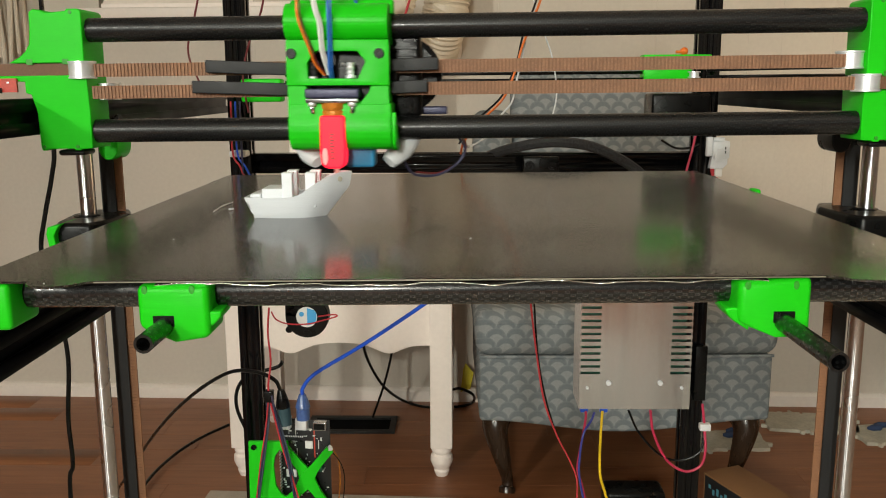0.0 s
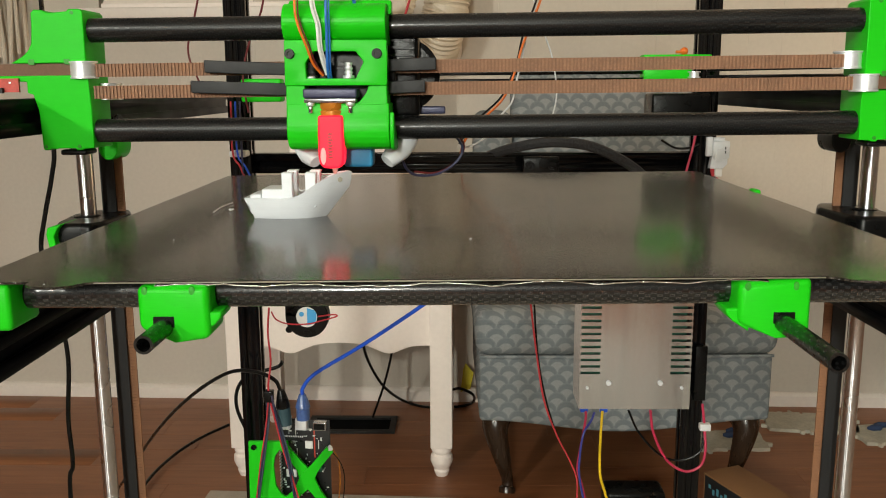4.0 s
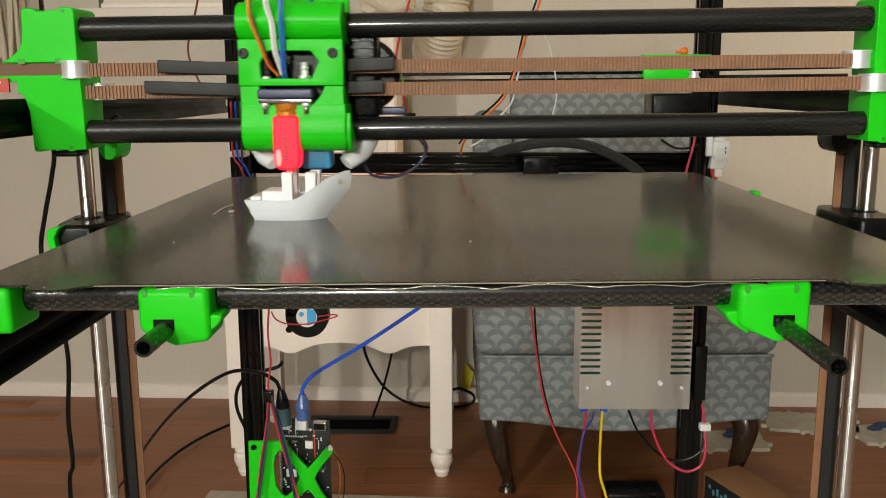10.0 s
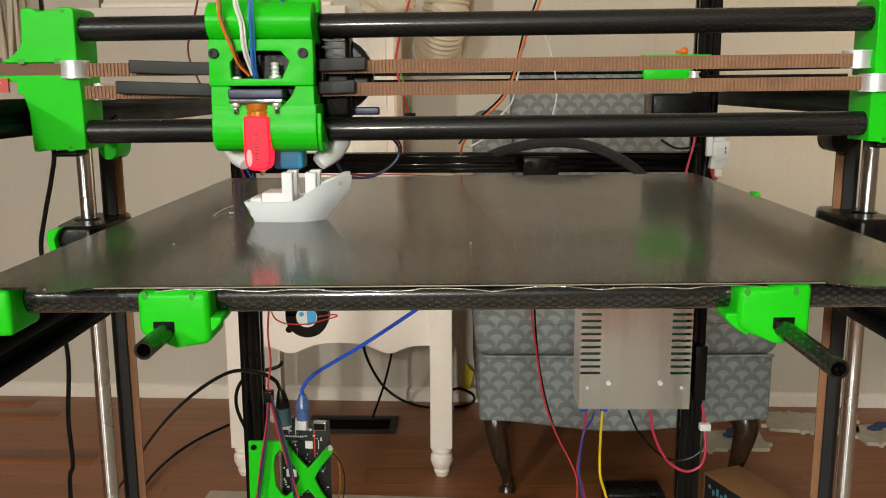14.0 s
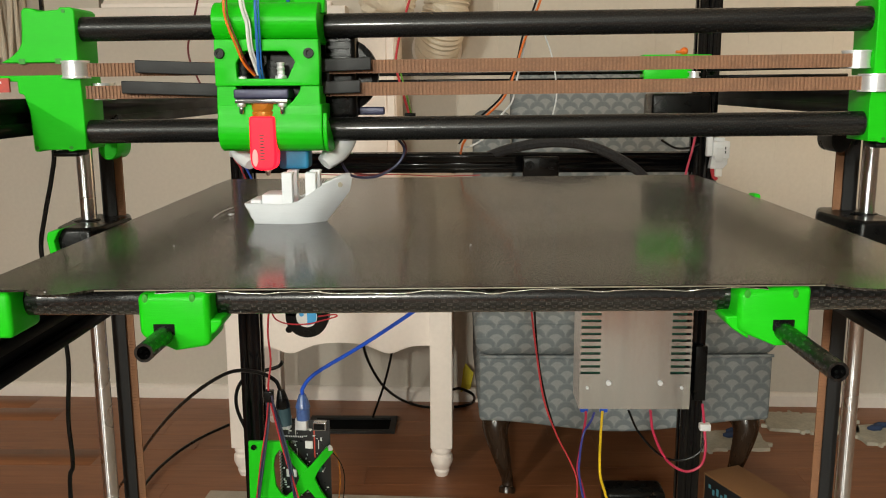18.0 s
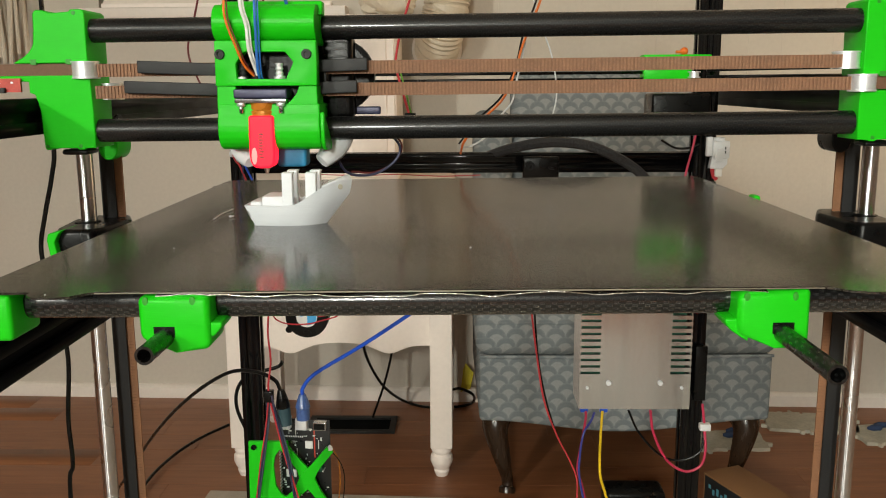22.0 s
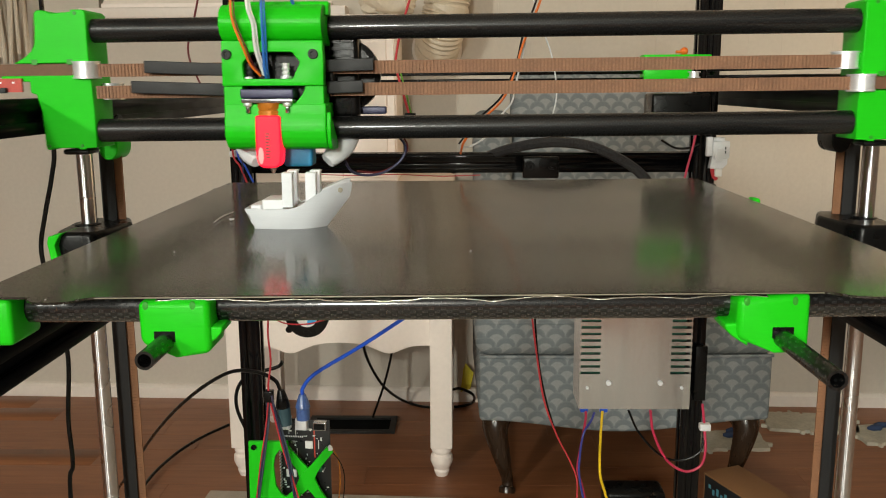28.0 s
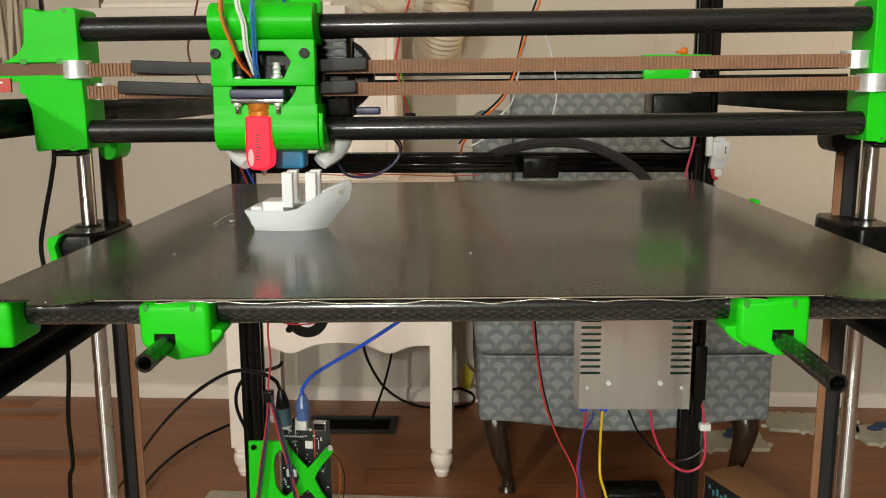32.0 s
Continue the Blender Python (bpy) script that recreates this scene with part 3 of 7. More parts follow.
def slipper_chair():
    c = thing("slipper_chair", pose(0.034, 1.605, 0, 0, 0, 1), "low armless chair in blue-grey fan-patterned fabric with dark legs", "chair")
    W, D = 0.560, 0.44

    def soft(lo, hi, r, seg=4):
        return box(lo, hi, r, None, seg)

    # seat base with a curved lower edge
    out = [(0, 0.29)]
    for i in range(21):
        u = i / 20
        out.append((u * W, 0.160 - 0.024 * math.sin(math.pi * u) ** 2))
    out.append((W, 0.29))
    part("seat_base", prism(out, D, "y", 0.008), FABRIC, c)
    part("seat_cushion", soft((-0.008, -0.015, 0.292), (W + 0.008, D - 0.04, 0.385), 0.028), FABRIC, c)
    part("piping", sweep([(0.0, -0.001, 0.2905), (W / 2, -0.0025, 0.2895), (W, -0.001, 0.2905)], 0.0032, 8), FABRIC, c)
    part("piping", sweep([(0.012, -0.0125, 0.3600), (W / 2, -0.0150, 0.3595), (W - 0.012, -0.0125, 0.3600)], 0.0030, 8), FABRIC, c)
    back = soft((0.088, D - 0.06, 0.30), (W - 0.02, D + 0.03, 0.838), 0.03)
    side = soft((0.0, D - 0.085, 0.386), (0.089, D + 0.02, 0.742), 0.026)
    for cushion in (back, side):
        for v in cushion.verts:
            v.co.y += (v.co.z - 0.3) * 0.09
    part("backrest", back, FABRIC, c)
    part("wing", side, FABRIC, c)
    for x, y, s in ((0.043, 0.03, 1), (W - 0.043, 0.03, -1), (0.043, D - 0.035, 1), (W - 0.043, D - 0.035, -1)):
        pts = curve([(x, y + 0.03, 0.172), (x - 0.010 * s, y + 0.002, 0.135), (x + 0.004 * s, y - 0.004, 0.07), (x + 0.014 * s, y + 0.003, 0.025), (x + 0.013 * s, y - 0.005, 0.0)], 5)
        n = len(pts)
        rad = [0.025 * (1 - min(1, i / (n * 0.7))) ** 1.4 + 0.0115 + (0.005 if i > n * 0.85 else 0) for i in range(n)]
        part("leg", sweep(pts, rad, 12), DARK_WOOD, c, "dark stained cabriole leg")


slipper_chair()


def foam_piece(x, y, rot, sx, sy, seed, ink):
    """Flat cream jigsaw piece lying on the floor: ragged edges with square tabs."""
    rnd = random.Random(seed)
    corners = [(-sx, -sy), (sx * 0.9, -sy * 1.1), (sx * 1.05, sy * 0.7), (sx * 0.2, sy), (-sx * 0.95, sy * 0.9)]
    out = []
    for i, a in enumerate(corners):
        b = corners[(i + 1) % len(corners)]
        along = Vector((b[0] - a[0], b[1] - a[1]))
        side = Vector((along.y, -along.x)).normalized()
        n = max(3, int(along.length / 0.022))
        for k in range(n):
            p = Vector(a) + along * (k / n) + side * 0.005 * (rnd.random() - 0.5)
            out.append(tuple(p))
            if k and rnd.random() < 0.45:
                t, w = 0.006 + 0.008 * rnd.random(), along.normalized() * (0.006 + 0.004 * rnd.random())
                sgn = 1 if rnd.random() < 0.65 else -0.7
                out += [tuple(p + side * t * sgn * 0.6), tuple(p + side * t * sgn + w * 0.3), tuple(p + side * t * sgn + w), tuple(p + side * 0.001 + w * 1.2)]
    o = part("foam_mat_piece", prism(out, 0.008, "z"), CREAM_FOAM, None, "", pose(x, y, 0.0005, 0, 0, rot))
    tagged(o, "cream jigsaw-edged foam piece lying on the floor", "mat", "foam pieces on the floor")
    for k in range(ink):
        u, v = (rnd.random() - 0.5) * sx, (0.2 + 0.6 * rnd.random()) * sy
        part("dark_mark", sweep([(u - 0.018, v, 0.012), (u - 0.008, v - 0.003, 0.013), (u + 0.010, v - 0.004, 0.013), (u + 0.018, v, 0.012)], [0.003, 0.0075, 0.007, 0.003], 10), NAVY_INK, o, "dark blue raised mark")


for args in ((0.60, 1.885, 4, 0.085, 0.05, 3, 2), (0.83, 1.995, -6, 0.105, 0.055, 5, 0), (0.985, 1.93, 8, 0.085, 0.052, 8, 2), (1.16, 1.95, -3, 0.09, 0.06, 11, 1)):
    foam_piece(*args)


def floor_register():
    v = thing("floor_register", (-0.262, 1.978, 0), "black metal floor register let into the planks", "vent")
    a, b = 0.105, 0.05
    bm = prism([(-a, -b), (a, -b), (a, -b + 0.014), (-a, -b + 0.014)], 0.006, "z")
    prism([(-a, b - 0.014), (a, b - 0.014), (a, b), (-a, b)], 0.006, "z", 0, bm)
    prism([(-a, -b + 0.014), (-a + 0.014, -b + 0.014), (-a + 0.014, b - 0.014), (-a, b - 0.014)], 0.006, "z", 0, bm)
    prism([(a - 0.014, -b + 0.014), (a, -b + 0.014), (a, b - 0.014), (a - 0.014, b - 0.014)], 0.006, "z", 0, bm)
    part("frame", bm, VENT, v)
    # flat black sheet stands in for the unlit depth of the duct
    part("duct_mouth_shade", box((-a + 0.002, -b + 0.002, 0.0002), (a - 0.002, b - 0.002, 0.001)), DUCT_SHADE, v)


floor_register()
tagged(part("rug", box((0, -2.6, 0.0005), (2.0, 0, 0.009), 0.003), RUG, None, "", pose(-0.5021, 1.6192, 0, 0, 0, -3.2)), "large flat beige rug on the wooden floor", "rug")


def cardboard_box():
    c = thing("cardboard_box", pose(0.447, 1.521, 0.0092, 0, 0, 22.5), "brown cardboard box with a dark printed side", "box")
    w, d, h, t = 0.079, 0.21, 0.083, 0.003
    part("side", box((0.0005, -t, 0), (w, 0, h)), CARD, c)
    part("side", box((0.0005, -d, 0), (w, -d + t, h)), CARD, c)
    part("side", box((w - t, -d + t, 0), (w, -t, h)), CARD, c)
    f = part("side", box((0, -d + t, 0), (t, -t, h)), CARD_PRINT, c, "dark printed side")
    part("bottom", box((t, -d + t, 0), (w - t, -t, t)), CARD, c)
    lid = box((-0.001, -d, h + 0.0005), (w * 0.98, 0.001, h + 0.0035), 0.0006)
    for v in lid.verts:
        v.co.z += 0.006 * math.sin(math.pi * min(1.0, max(0.0, v.co.x / w))) + 0.05 * max(0.0, v.co.x) * (v.co.y + d)
    part("lid", lid, CARD, c)
    part("flap", box((-0.085, -0.12, 0.0), (-0.003, 0.055, 0.003), 0.0006), CARD, c, "", pose(0, 0, 0.004, 0, 2, 0))
    for i in range(9):
        z = 0.070 - 0.006 * (i % 2)
        part("print_bar", box((-0.0006, -0.020 - 0.011 * i, z - 0.007 - 0.003 * (i % 3)), (-0.0002, -0.014 - 0.011 * i, z)), TEAL_INK if i < 5 else GREY_LABEL, f)


cardboard_box()

# ---------------------------------------------------------------- printer frame
def printer_frame():
    f = thing("printer_frame", (0, 0.9, 0), "black aluminium slot-section frame of a large 3D printer", "3D printer")
    o = Vector((0, 0.9, 0))
    for x in (-0.2225, 0.242):
        part("post", extrusion(Vector((x, 0.89, 0.0092)) - o, Vector((x, 0.89, 1.02)) - o, 0.021), BLACK_ALU, f)
    part("crossbar", extrusion(Vector((-0.212, 0.89, 0.7230)) - o, Vector((0.2315, 0.89, 0.7230)) - o, 0.0195), BLACK_ALU, f)
    part("crossbar", extrusion(Vector((-0.212, 0.89, 0.04)) - o, Vector((0.2315, 0.89, 0.04)) - o, 0.0195), BLACK_ALU, f)
    part("crossbar", extrusion(Vector((-0.212, 0.89, 1.01)) - o, Vector((0.2315, 0.89, 1.01)) - o, 0.0195), BLACK_ALU, f)
    j = part("joint_plate", box(Vector((0.0605, 0.868, 0.7085)) - o, Vector((0.0965, 0.8795, 0.7300)) - o, 0.002), BLACK, f, "black plastic joint plate")
    for x in (0.0675, 0.0895):
        bolt("bolt", Vector((x, 0.868, 0.7215)) - o, 0.0042, j, BLACK)
    for x, s, z in ((-0.2568, -1, 0.7830), (0.270, 1, 0.7893)):
        part("side_rail", extrusion(Vector((x, 0.22, z)) - o, Vector((x, 0.94, z)) - o, 0.0205), RAIL_BLACK, f, "black aluminium side rail")
        part("side_beam", extrusion(Vector((x, 0.22, 1.01)) - o, Vector((x, 0.879, 1.01)) - o, 0.02), BLACK_ALU, f)
        part("side_beam", extrusion(Vector((x, 0.22, 0.02)) - o, Vector((x, 0.879, 0.02)) - o, 0.02), BLACK_ALU, f)
    for x in (-0.26, 0.2768):
        part("lift_rod", bar(Vector((x, 0.6, 0.02)) - o, Vector((x, 0.6, 0.7635)) - o, 0.0054, 24), CHROME, f, "polished steel lift rod")
    for x, s in ((-0.2525, 1), (0.2728, -1)):
        # lift belt: smooth strand and toothed strand
        bm = box(Vector((x - 0.0050, 0.618, 0.03)) - o, Vector((x + 0.0050, 0.6195, 0.765)) - o)
        part("lift_belt", bm, DARK_GREY, f, "dark smooth side of a lift belt")
        xb = x + 0.0066 * s
        bm = box(Vector((xb - 0.0034, 0.6215, 0.03)) - o, Vector((xb + 0.0034, 0.6225, 0.765)) - o)
        part("lift_belt", bm, BELT_LIFT, f, "brown toothed side of a lift belt")
        t = toothed(Vector((xb - 0.0034, 0.6211, 0.034)) - o, 300, 0.00243, (0.0068, 0.0006, 0.0020), 2)
        part("belt_teeth", t, BELT_LIFT, f, "")
        pl = part("pulley", lathe([(0.0125, -0.006), (0.0125, -0.0048), (0.0105, -0.0046), (0.0105, 0.0046), (0.0125, 0.0048), (0.0125, 0.006)], 22, None, Matrix.Translation(Vector((x + 0.004 * s, 0.6225, 0.7685)) - o) @ Matrix.Rotation(radians(90), 4, "Y")), BLACK, f)
        xc, zl = (-0.2468, 0.7495) if s > 0 else (0.2606, 0.7529)
        arc = [(xc + 0.0068 * math.cos(radians(a)), zl + 0.0085 + 0.0085 * math.sin(radians(a))) for a in range(180, 361, 15)] + [(xc + 0.0068, 0.768), (xc - 0.0068, 0.768)]
        part("pulley_guard", prism([(u, v) for u, v in arc], 0.026, "y", 0.0015, None, 0.609 - 0.9), GREEN if s > 0 else BLACK, f)
    for a, c in (((-0.1726, 0.872, 0.8101), (0.1775, 0.872, 0.8111)), ((0.2375, 0.872, 0.8132), (0.373, 0.872, 0.8152)), ((-0.1721, 0.868, 0.8035), (0.177, 0.868, 0.8049)), ((0.2367, 0.868, 0.8067), (0.3719, 0.868, 0.8076))):
        part("rear_belt", bar(Vector(a) - o, Vector(c) - o, 0.0015, 8), BLACK, f, "thin dark edge of a rear belt run")
    # rear belt idler mounts and motor
    mnt = part("idler_mount", box((0.1755, 0.865, 0.8278), (0.2404, 0.885, 0.8156), 0.001), GREEN, f, "green printed idler mount")
    mnt.location = -o
    m2 = part("idler_mount", box((0.1758, 0.864, 0.815), (0.2215, 0.885, 0.8037), 0.001), GREEN, f)
    m2.location = -o
    m3 = part("idler_mount", box((-0.2155, 0.865, 0.807), (-0.1761, 0.885, 0.7847), 0.002), GREEN, f, "green printed idler mount")
    m3.location = -o
    s = part("motor", box((0.1829, 0.855, 0.791), (0.2395, 0.895, 0.7516), 0.003), BLACK, f, "black stepper motor")
    s.location = -o
    b = part("idler", lathe([(0.006, 0), (0.006, 0.001), (0.0045, 0.001), (0.0045, 0.005), (0.006, 0.005), (0.006, 0.006)], 16, None, Matrix.Translation((0.2227, 0.86, 0.8057))), BRIGHT, f, "bright steel idler")
    b.location = -o
    k = part("pin", sweep([(0.2068, 0.87, 0.8304), (0.2110, 0.87, 0.8304), (0.2115, 0.87, 0.8306), (0.2130, 0.87, 0.8308), (0.2150, 0.87, 0.8309), (0.2172, 0.87, 0.8308), (0.2186, 0.87, 0.8306)], [0.0014, 0.0014, 0.0020, 0.0034, 0.0040, 0.0032, 0.0010], 14), ORANGE_WIRE, f, "small orange pin")
    k.location = -o
    return f


def toothed(at, count, pitch, size, axis):
    """A row of small belt teeth as one mesh."""
    verts, faces = [], []
    cube = [(0, 0, 0), (1, 0, 0), (1, 1, 0), (0, 1, 0), (0, 0, 1), (1, 0, 1), (1, 1, 1), (0, 1, 1)]
    quads = [(0, 1, 5, 4), (1, 2, 6, 5), (2, 3, 7, 6), (3, 0, 4, 7), (4, 5, 6, 7), (0, 3, 2, 1)]
    for i in range(count):
        o = Vector(at)
        o[axis] += i * pitch
        n = len(verts)
        verts += [tuple(o[k] + c[k] * size[k] for k in range(3)) for c in cube]
        faces += [tuple(n + q for q in f) for f in quads]
    me = bpy.data.meshes.new("tmp")
    me.from_pydata(verts, [], faces)
    b = bmesh.new()
    b.from_mesh(me)
    bpy.data.meshes.remove(me)
    return b


printer_frame()


# ---------------------------------------------------------------- gantry
GY = 0.515


def gantry():
    g = thing("gantry", (0, GY, 0), "carbon tube cross gantry with green printed end blocks", "3D printer gantry")
    up, low = 0.8343, 0.7768
    tube = 0.0068
    part("upper_tube", bar((-0.216, 0, 0), (0.2285, 0, 0), tube, 28), CARBON_X, g, "woven carbon fibre tube", Matrix.Translation((0, 0, up - 0.0007)))
    part("lower_tube", bar((-0.216, 0, 0), (0.2285, 0, 0), tube, 28), CARBON_X, g, "woven carbon fibre tube", Matrix.Translation((0, 0, low - 0.0007)))
    for s, x0, top_slot, low_slot in ((-1, -0.2141, 0.8152, 0.8082), (1, 0.2265, 0.8028, 0.7942)):
        def at(a, z):
            return x0 + s * a, z

        out = [(0.0003, top_slot), (0, 0.8432), (0.0018, 0.8450), (0.0085, 0.8450), (0.0090, 0.8438), (0.0205, 0.8430), (0.0235, 0.8446), (0.0280, 0.8450), (0.0299, 0.8432), (0.0302, 0.8340), (0.0312, 0.8258), (0.0335, 0.8220), (0.0370, 0.8190), (0.0415, 0.8165), (0.0440, top_slot)]
        e = part("end_block", prism([at(a, z) for a, z in out], 0.029, "y", 0.0012, None, -0.010), GREEN, g, "green printed end block")
        low_out = [(-0.0002, low_slot), (0.0520, low_slot), (0.0520, low_slot - 0.0028), (0.0356, low_slot - 0.0034), (0.0356, 0.7985 if s < 0 else 0.7900), (0.0325, 0.7975 if s < 0 else 0.7890), (0.0308, 0.7880), (0.0303, 0.7668), (0.0296, 0.7654), (0.0270, 0.7654), (0.0262, 0.7664), (0.0112, 0.7664), (0.0104, 0.7654), (0.0072, 0.7654), (0.0064, 0.7662), (0.0002, 0.7664), (-0.0002, 0.7880)]
        lb = prism([at(a, z) for a, z in low_out], 0.029, "y", 0.0010, None, -0.010)
        for v in lb.verts:
            if v.co.y < -0.004 and v.co.z < 0.7890:
                v.co.y += 0.0016
        part("lower_block", lb, GREEN, e)
        xs = sorted((x0 + s * 0.0085, x0 + s * 0.038))
        part("web", box((xs[0], -0.0035, low_slot - 0.001), (xs[1], 0.0180, top_slot + 0.001)), GREEN, e)
        # darker boxes paint the shade of the slot notches
        for k in (0.0095, 0.0300):
            xk = sorted((x0 + s * k, x0 + s * (k + 0.0035)))
            part("slot_notch_shade", box((xk[0], -0.0102, top_slot - 0.0008), (xk[1], -0.0030, top_slot + 0.0022)), GREEN_RECESS_SHADE, e)
        # darker discs paint the shade of screw recesses
        for xx, zz in ((0.0088, 0.7676), (0.0284, 0.7676), (0.0062, 0.8430)):
            hx, hz = at(xx, zz)
            part("screw_hole_shade", lathe([(0.0011, 0), (0.0011, 0.0004), (0.0001, 0.0004)], 10, None, Matrix.Translation((hx, -0.0084 if zz < 0.8 else -0.0099, hz)) @ Matrix.Rotation(radians(90), 4, "X")), GREEN_RECESS_SHADE, e)
        part("foot_pad", box((min(x0 + s * 0.006, x0 + s * 0.022), -0.006, 0.7622), (max(x0 + s * 0.006, x0 + s * 0.022), 0.010, 0.7655), 0.0016), BLACK, e)
        zc = 0.8112 if s < 0 else 0.7986
        spool = [(0.0079, -0.0049), (0.0079, -0.0040), (0.0074, -0.0038), (0.0074, 0.0038), (0.0079, 0.0040), (0.0079, 0.0049)]
        part("idler", lathe(spool, 20, None, Matrix.Translation((x0 + s * (0.0034 if s < 0 else 0.0018), -0.0062, zc))), BRIGHT, g, "bright steel belt idler")
        part("idler", lathe(spool, 20, None, Matrix.Translation((0.2199, -0.0022, 0.8114) if s > 0 else (x0 + 0.002, 0.014, 0.7988))), BRIGHT, g, "")
    for name, z, x0, x1, y in (("upper_belt", 0.8108, -0.212, 0.2185, -0.0075), ("lower_belt", 0.7984, -0.212, 0.226, -0.0075)):
        b = part(name, box((x0, 0, -0.0037), (x1, 0.0011, 0.0037)), BELT, g, "brown ribbed drive belt", Matrix.Translation((0, y, z)))
        t = part("belt_teeth", toothed((x0, -0.0006, -0.0037), int((x1 - x0) / 0.00203), 0.00203, (0.0011, 0.0007, 0.0074), 0), BELT_TOOTH_LIT, b, "")
    part("outer_belt", box((-0.34, -0.0085, 0.8075), (-0.2215, -0.0072, 0.8149)), BELT_SMOOTH, g, "smooth brown drive belt")
    part("outer_belt", box((0.233, -0.0085, 0.7950), (0.34, -0.0072, 0.8025)), BELT_SMOOTH, g, "smooth brown drive belt")
    pcb = part("endstop_board", box((-0.285, -0.012, 0.7990), (-0.2535, -0.0105, 0.8068)), RED_BOARD, g, "small red endstop board")
    part("header", box((-0.282, -0.0145, 0.7985), (-0.262, -0.012, 0.8016), 0.0004), DARK_GREY, pcb)
    for x in (-0.2775, -0.2665, -0.2590):
        part("solder_pad", box((x, -0.0124, 0.8040), (x + 0.0012, -0.0119, 0.8050)), BRIGHT, pcb)
    return g


GANTRY = gantry()


# ---------------------------------------------------------------- print head
def print_head():
    h = thing("extruder_carriage", (0, GY, 0), "green printed carriage with hot end in a red silicone sock", "extruder")
    up, low = 0.8343, 0.7768
    # upper sleeve round the tube
    x0, x1 = -0.0262, 0.0295

    def sleeve(z, r0, a, b):
        out = []
        for k in range(28):
            t = k * math.tau / 28
            out.append((r0 * math.cos(t), z + r0 * math.sin(t)))
        return prism(out, b - a, "x", 0.0007, None, a)

    sl = sleeve(up, 0.0124, x0, x1)
    part("upper_sleeve", sl, GREEN, h)
    # curved hood over the front of the upper tube
    hood = [(0.010, 0.8434), (-0.022, 0.8436)]
    for k in range(1, 15):
        t = radians(90 + k * 11.4)
        hood.append((-0.022 + 0.0180 * math.cos(t), 0.8335 + 0.0101 * math.sin(t)))
    hood += [(-0.034, 0.8226), (0.010, 0.8226)]
    part("hood", prism(hood, 0.0552, "x", 0.0011, None, -0.0262), GREEN, h)
    part("lip", prism([(-0.020, 0.838), (-0.004, 0.838), (-0.004, 0.8456), (-0.016, 0.8456)], 0.0165, "x", 0.001, None, 0.0148), GREEN, h)
    # front plate with a six-sided opening
    yf, yb = -0.0398, -0.028
    rim_out = [(-0.0252, 0.8240), (0.0296, 0.8240), (0.0298, 0.8126), (0.0296, 0.8001), (-0.0254, 0.8001), (-0.0252, 0.8120)]
    rim_in = [(-0.0094, 0.8181), (0.0128, 0.8180), (0.0172, 0.8126), (0.0129, 0.8037), (-0.0137, 0.8039), (-0.0140, 0.8120)]
    fr = bmesh.new()
    ring = [[fr.verts.new((x, y, z)) for x, z in loop] for loop, y in ((rim_out, yf), (rim_in, yf), (rim_in, yb), (rim_out, yb))]
    for a, b in zip(ring, ring[1:] + ring[:1]):
        for k in range(6):
            fr.faces.new((a[k], a[(k + 1) % 6], b[(k + 1) % 6], b[k]))
    bmesh.ops.recalc_face_normals(fr, faces=fr.faces)
    bmesh.ops.bevel(fr, geom=[e for e in fr.edges if e.calc_face_angle(0) > 0.5], offset=0.0007, segments=2, affect="EDGES", profile=0.5, clamp_overlap=True)
    part("front_plate", fr, GREEN, h, "green bracket with a six-sided opening")
    # lower bracket with a rounded cut for the hot end, over the lower sleeve
    cut = [(0.0195, 0.8001), (0.0190, 0.7980), (0.0178, 0.7957), (0.0162, 0.7935), (0.0142, 0.7915), (0.0118, 0.7900), (0.0095, 0.7892), (-0.0110, 0.7892), (-0.0138, 0.7915), (-0.0150, 0.8001)]
    part("lower_bracket", prism([(-0.0250, 0.8001), (-0.0254, 0.7830), (0.0296, 0.7830), (0.0293, 0.8001)] + cut, 0.030, "y", 0.0006, None, -0.0378), GREEN, h)
    # black block put in so that the openings look unlit inside
    part("opening_shade", box((x0 + 0.006, -0.018, 0.785), (x1 - 0.006, 0.012, 0.822)), BLACK, h)
    low_hood = [(0.010, 0.7905), (-0.0380, 0.7905), (-0.0381, 0.7880), (-0.0386, 0.7855), (-0.0396, 0.7825), (-0.0405, 0.7790), (-0.0406, 0.7755), (-0.0396, 0.7722), (-0.0372, 0.7692), (-0.0330, 0.7668), (-0.0270, 0.7655), (-0.016, 0.7650), (0.010, 0.7650)]
    part("lower_hood", prism(low_hood, 0.0556, "x", 0.0008, None, -0.0252), GREEN, h)
    part("end_ring", prism([(y * 1.0 + 0.0005, 0.7752 + (z - 0.7752) * 1.05) for y, z in low_hood if z < 0.7860], 0.0022, "x", 0.0006, None, 0.0307), GREEN, h)
    for x in (-0.0223, 0.0244):
        bolt("bolt", (x, yf, 0.8168), 0.0027, h, BLACK if x < 0 else DARK_GREY)
    for x in (-0.0115, 0.0085):
        part("spring_bolt", lathe([(0.0032, 0), (0.0032, 0.0016), (0.0018, 0.0018), (0.0024, 0.003), (0.0018, 0.0042), (0.0024, 0.0054), (0.0018, 0.0066), (0.0022, 0.0085)], 14, None, Matrix.Translation((x, -0.032, 0.8038))), DARK_GREY if x < 0 else BRIGHT, h, "spring-loaded bolt")
        part("bolt_tip", lathe([(0.0026, 0), (0.0022, 0.0009), (0.0006, 0.0013)], 14, None, Matrix.Translation((x, -0.036, 0.8039))), BRIGHT, h)
    # hot end hung below the plate
    hx = -0.0012
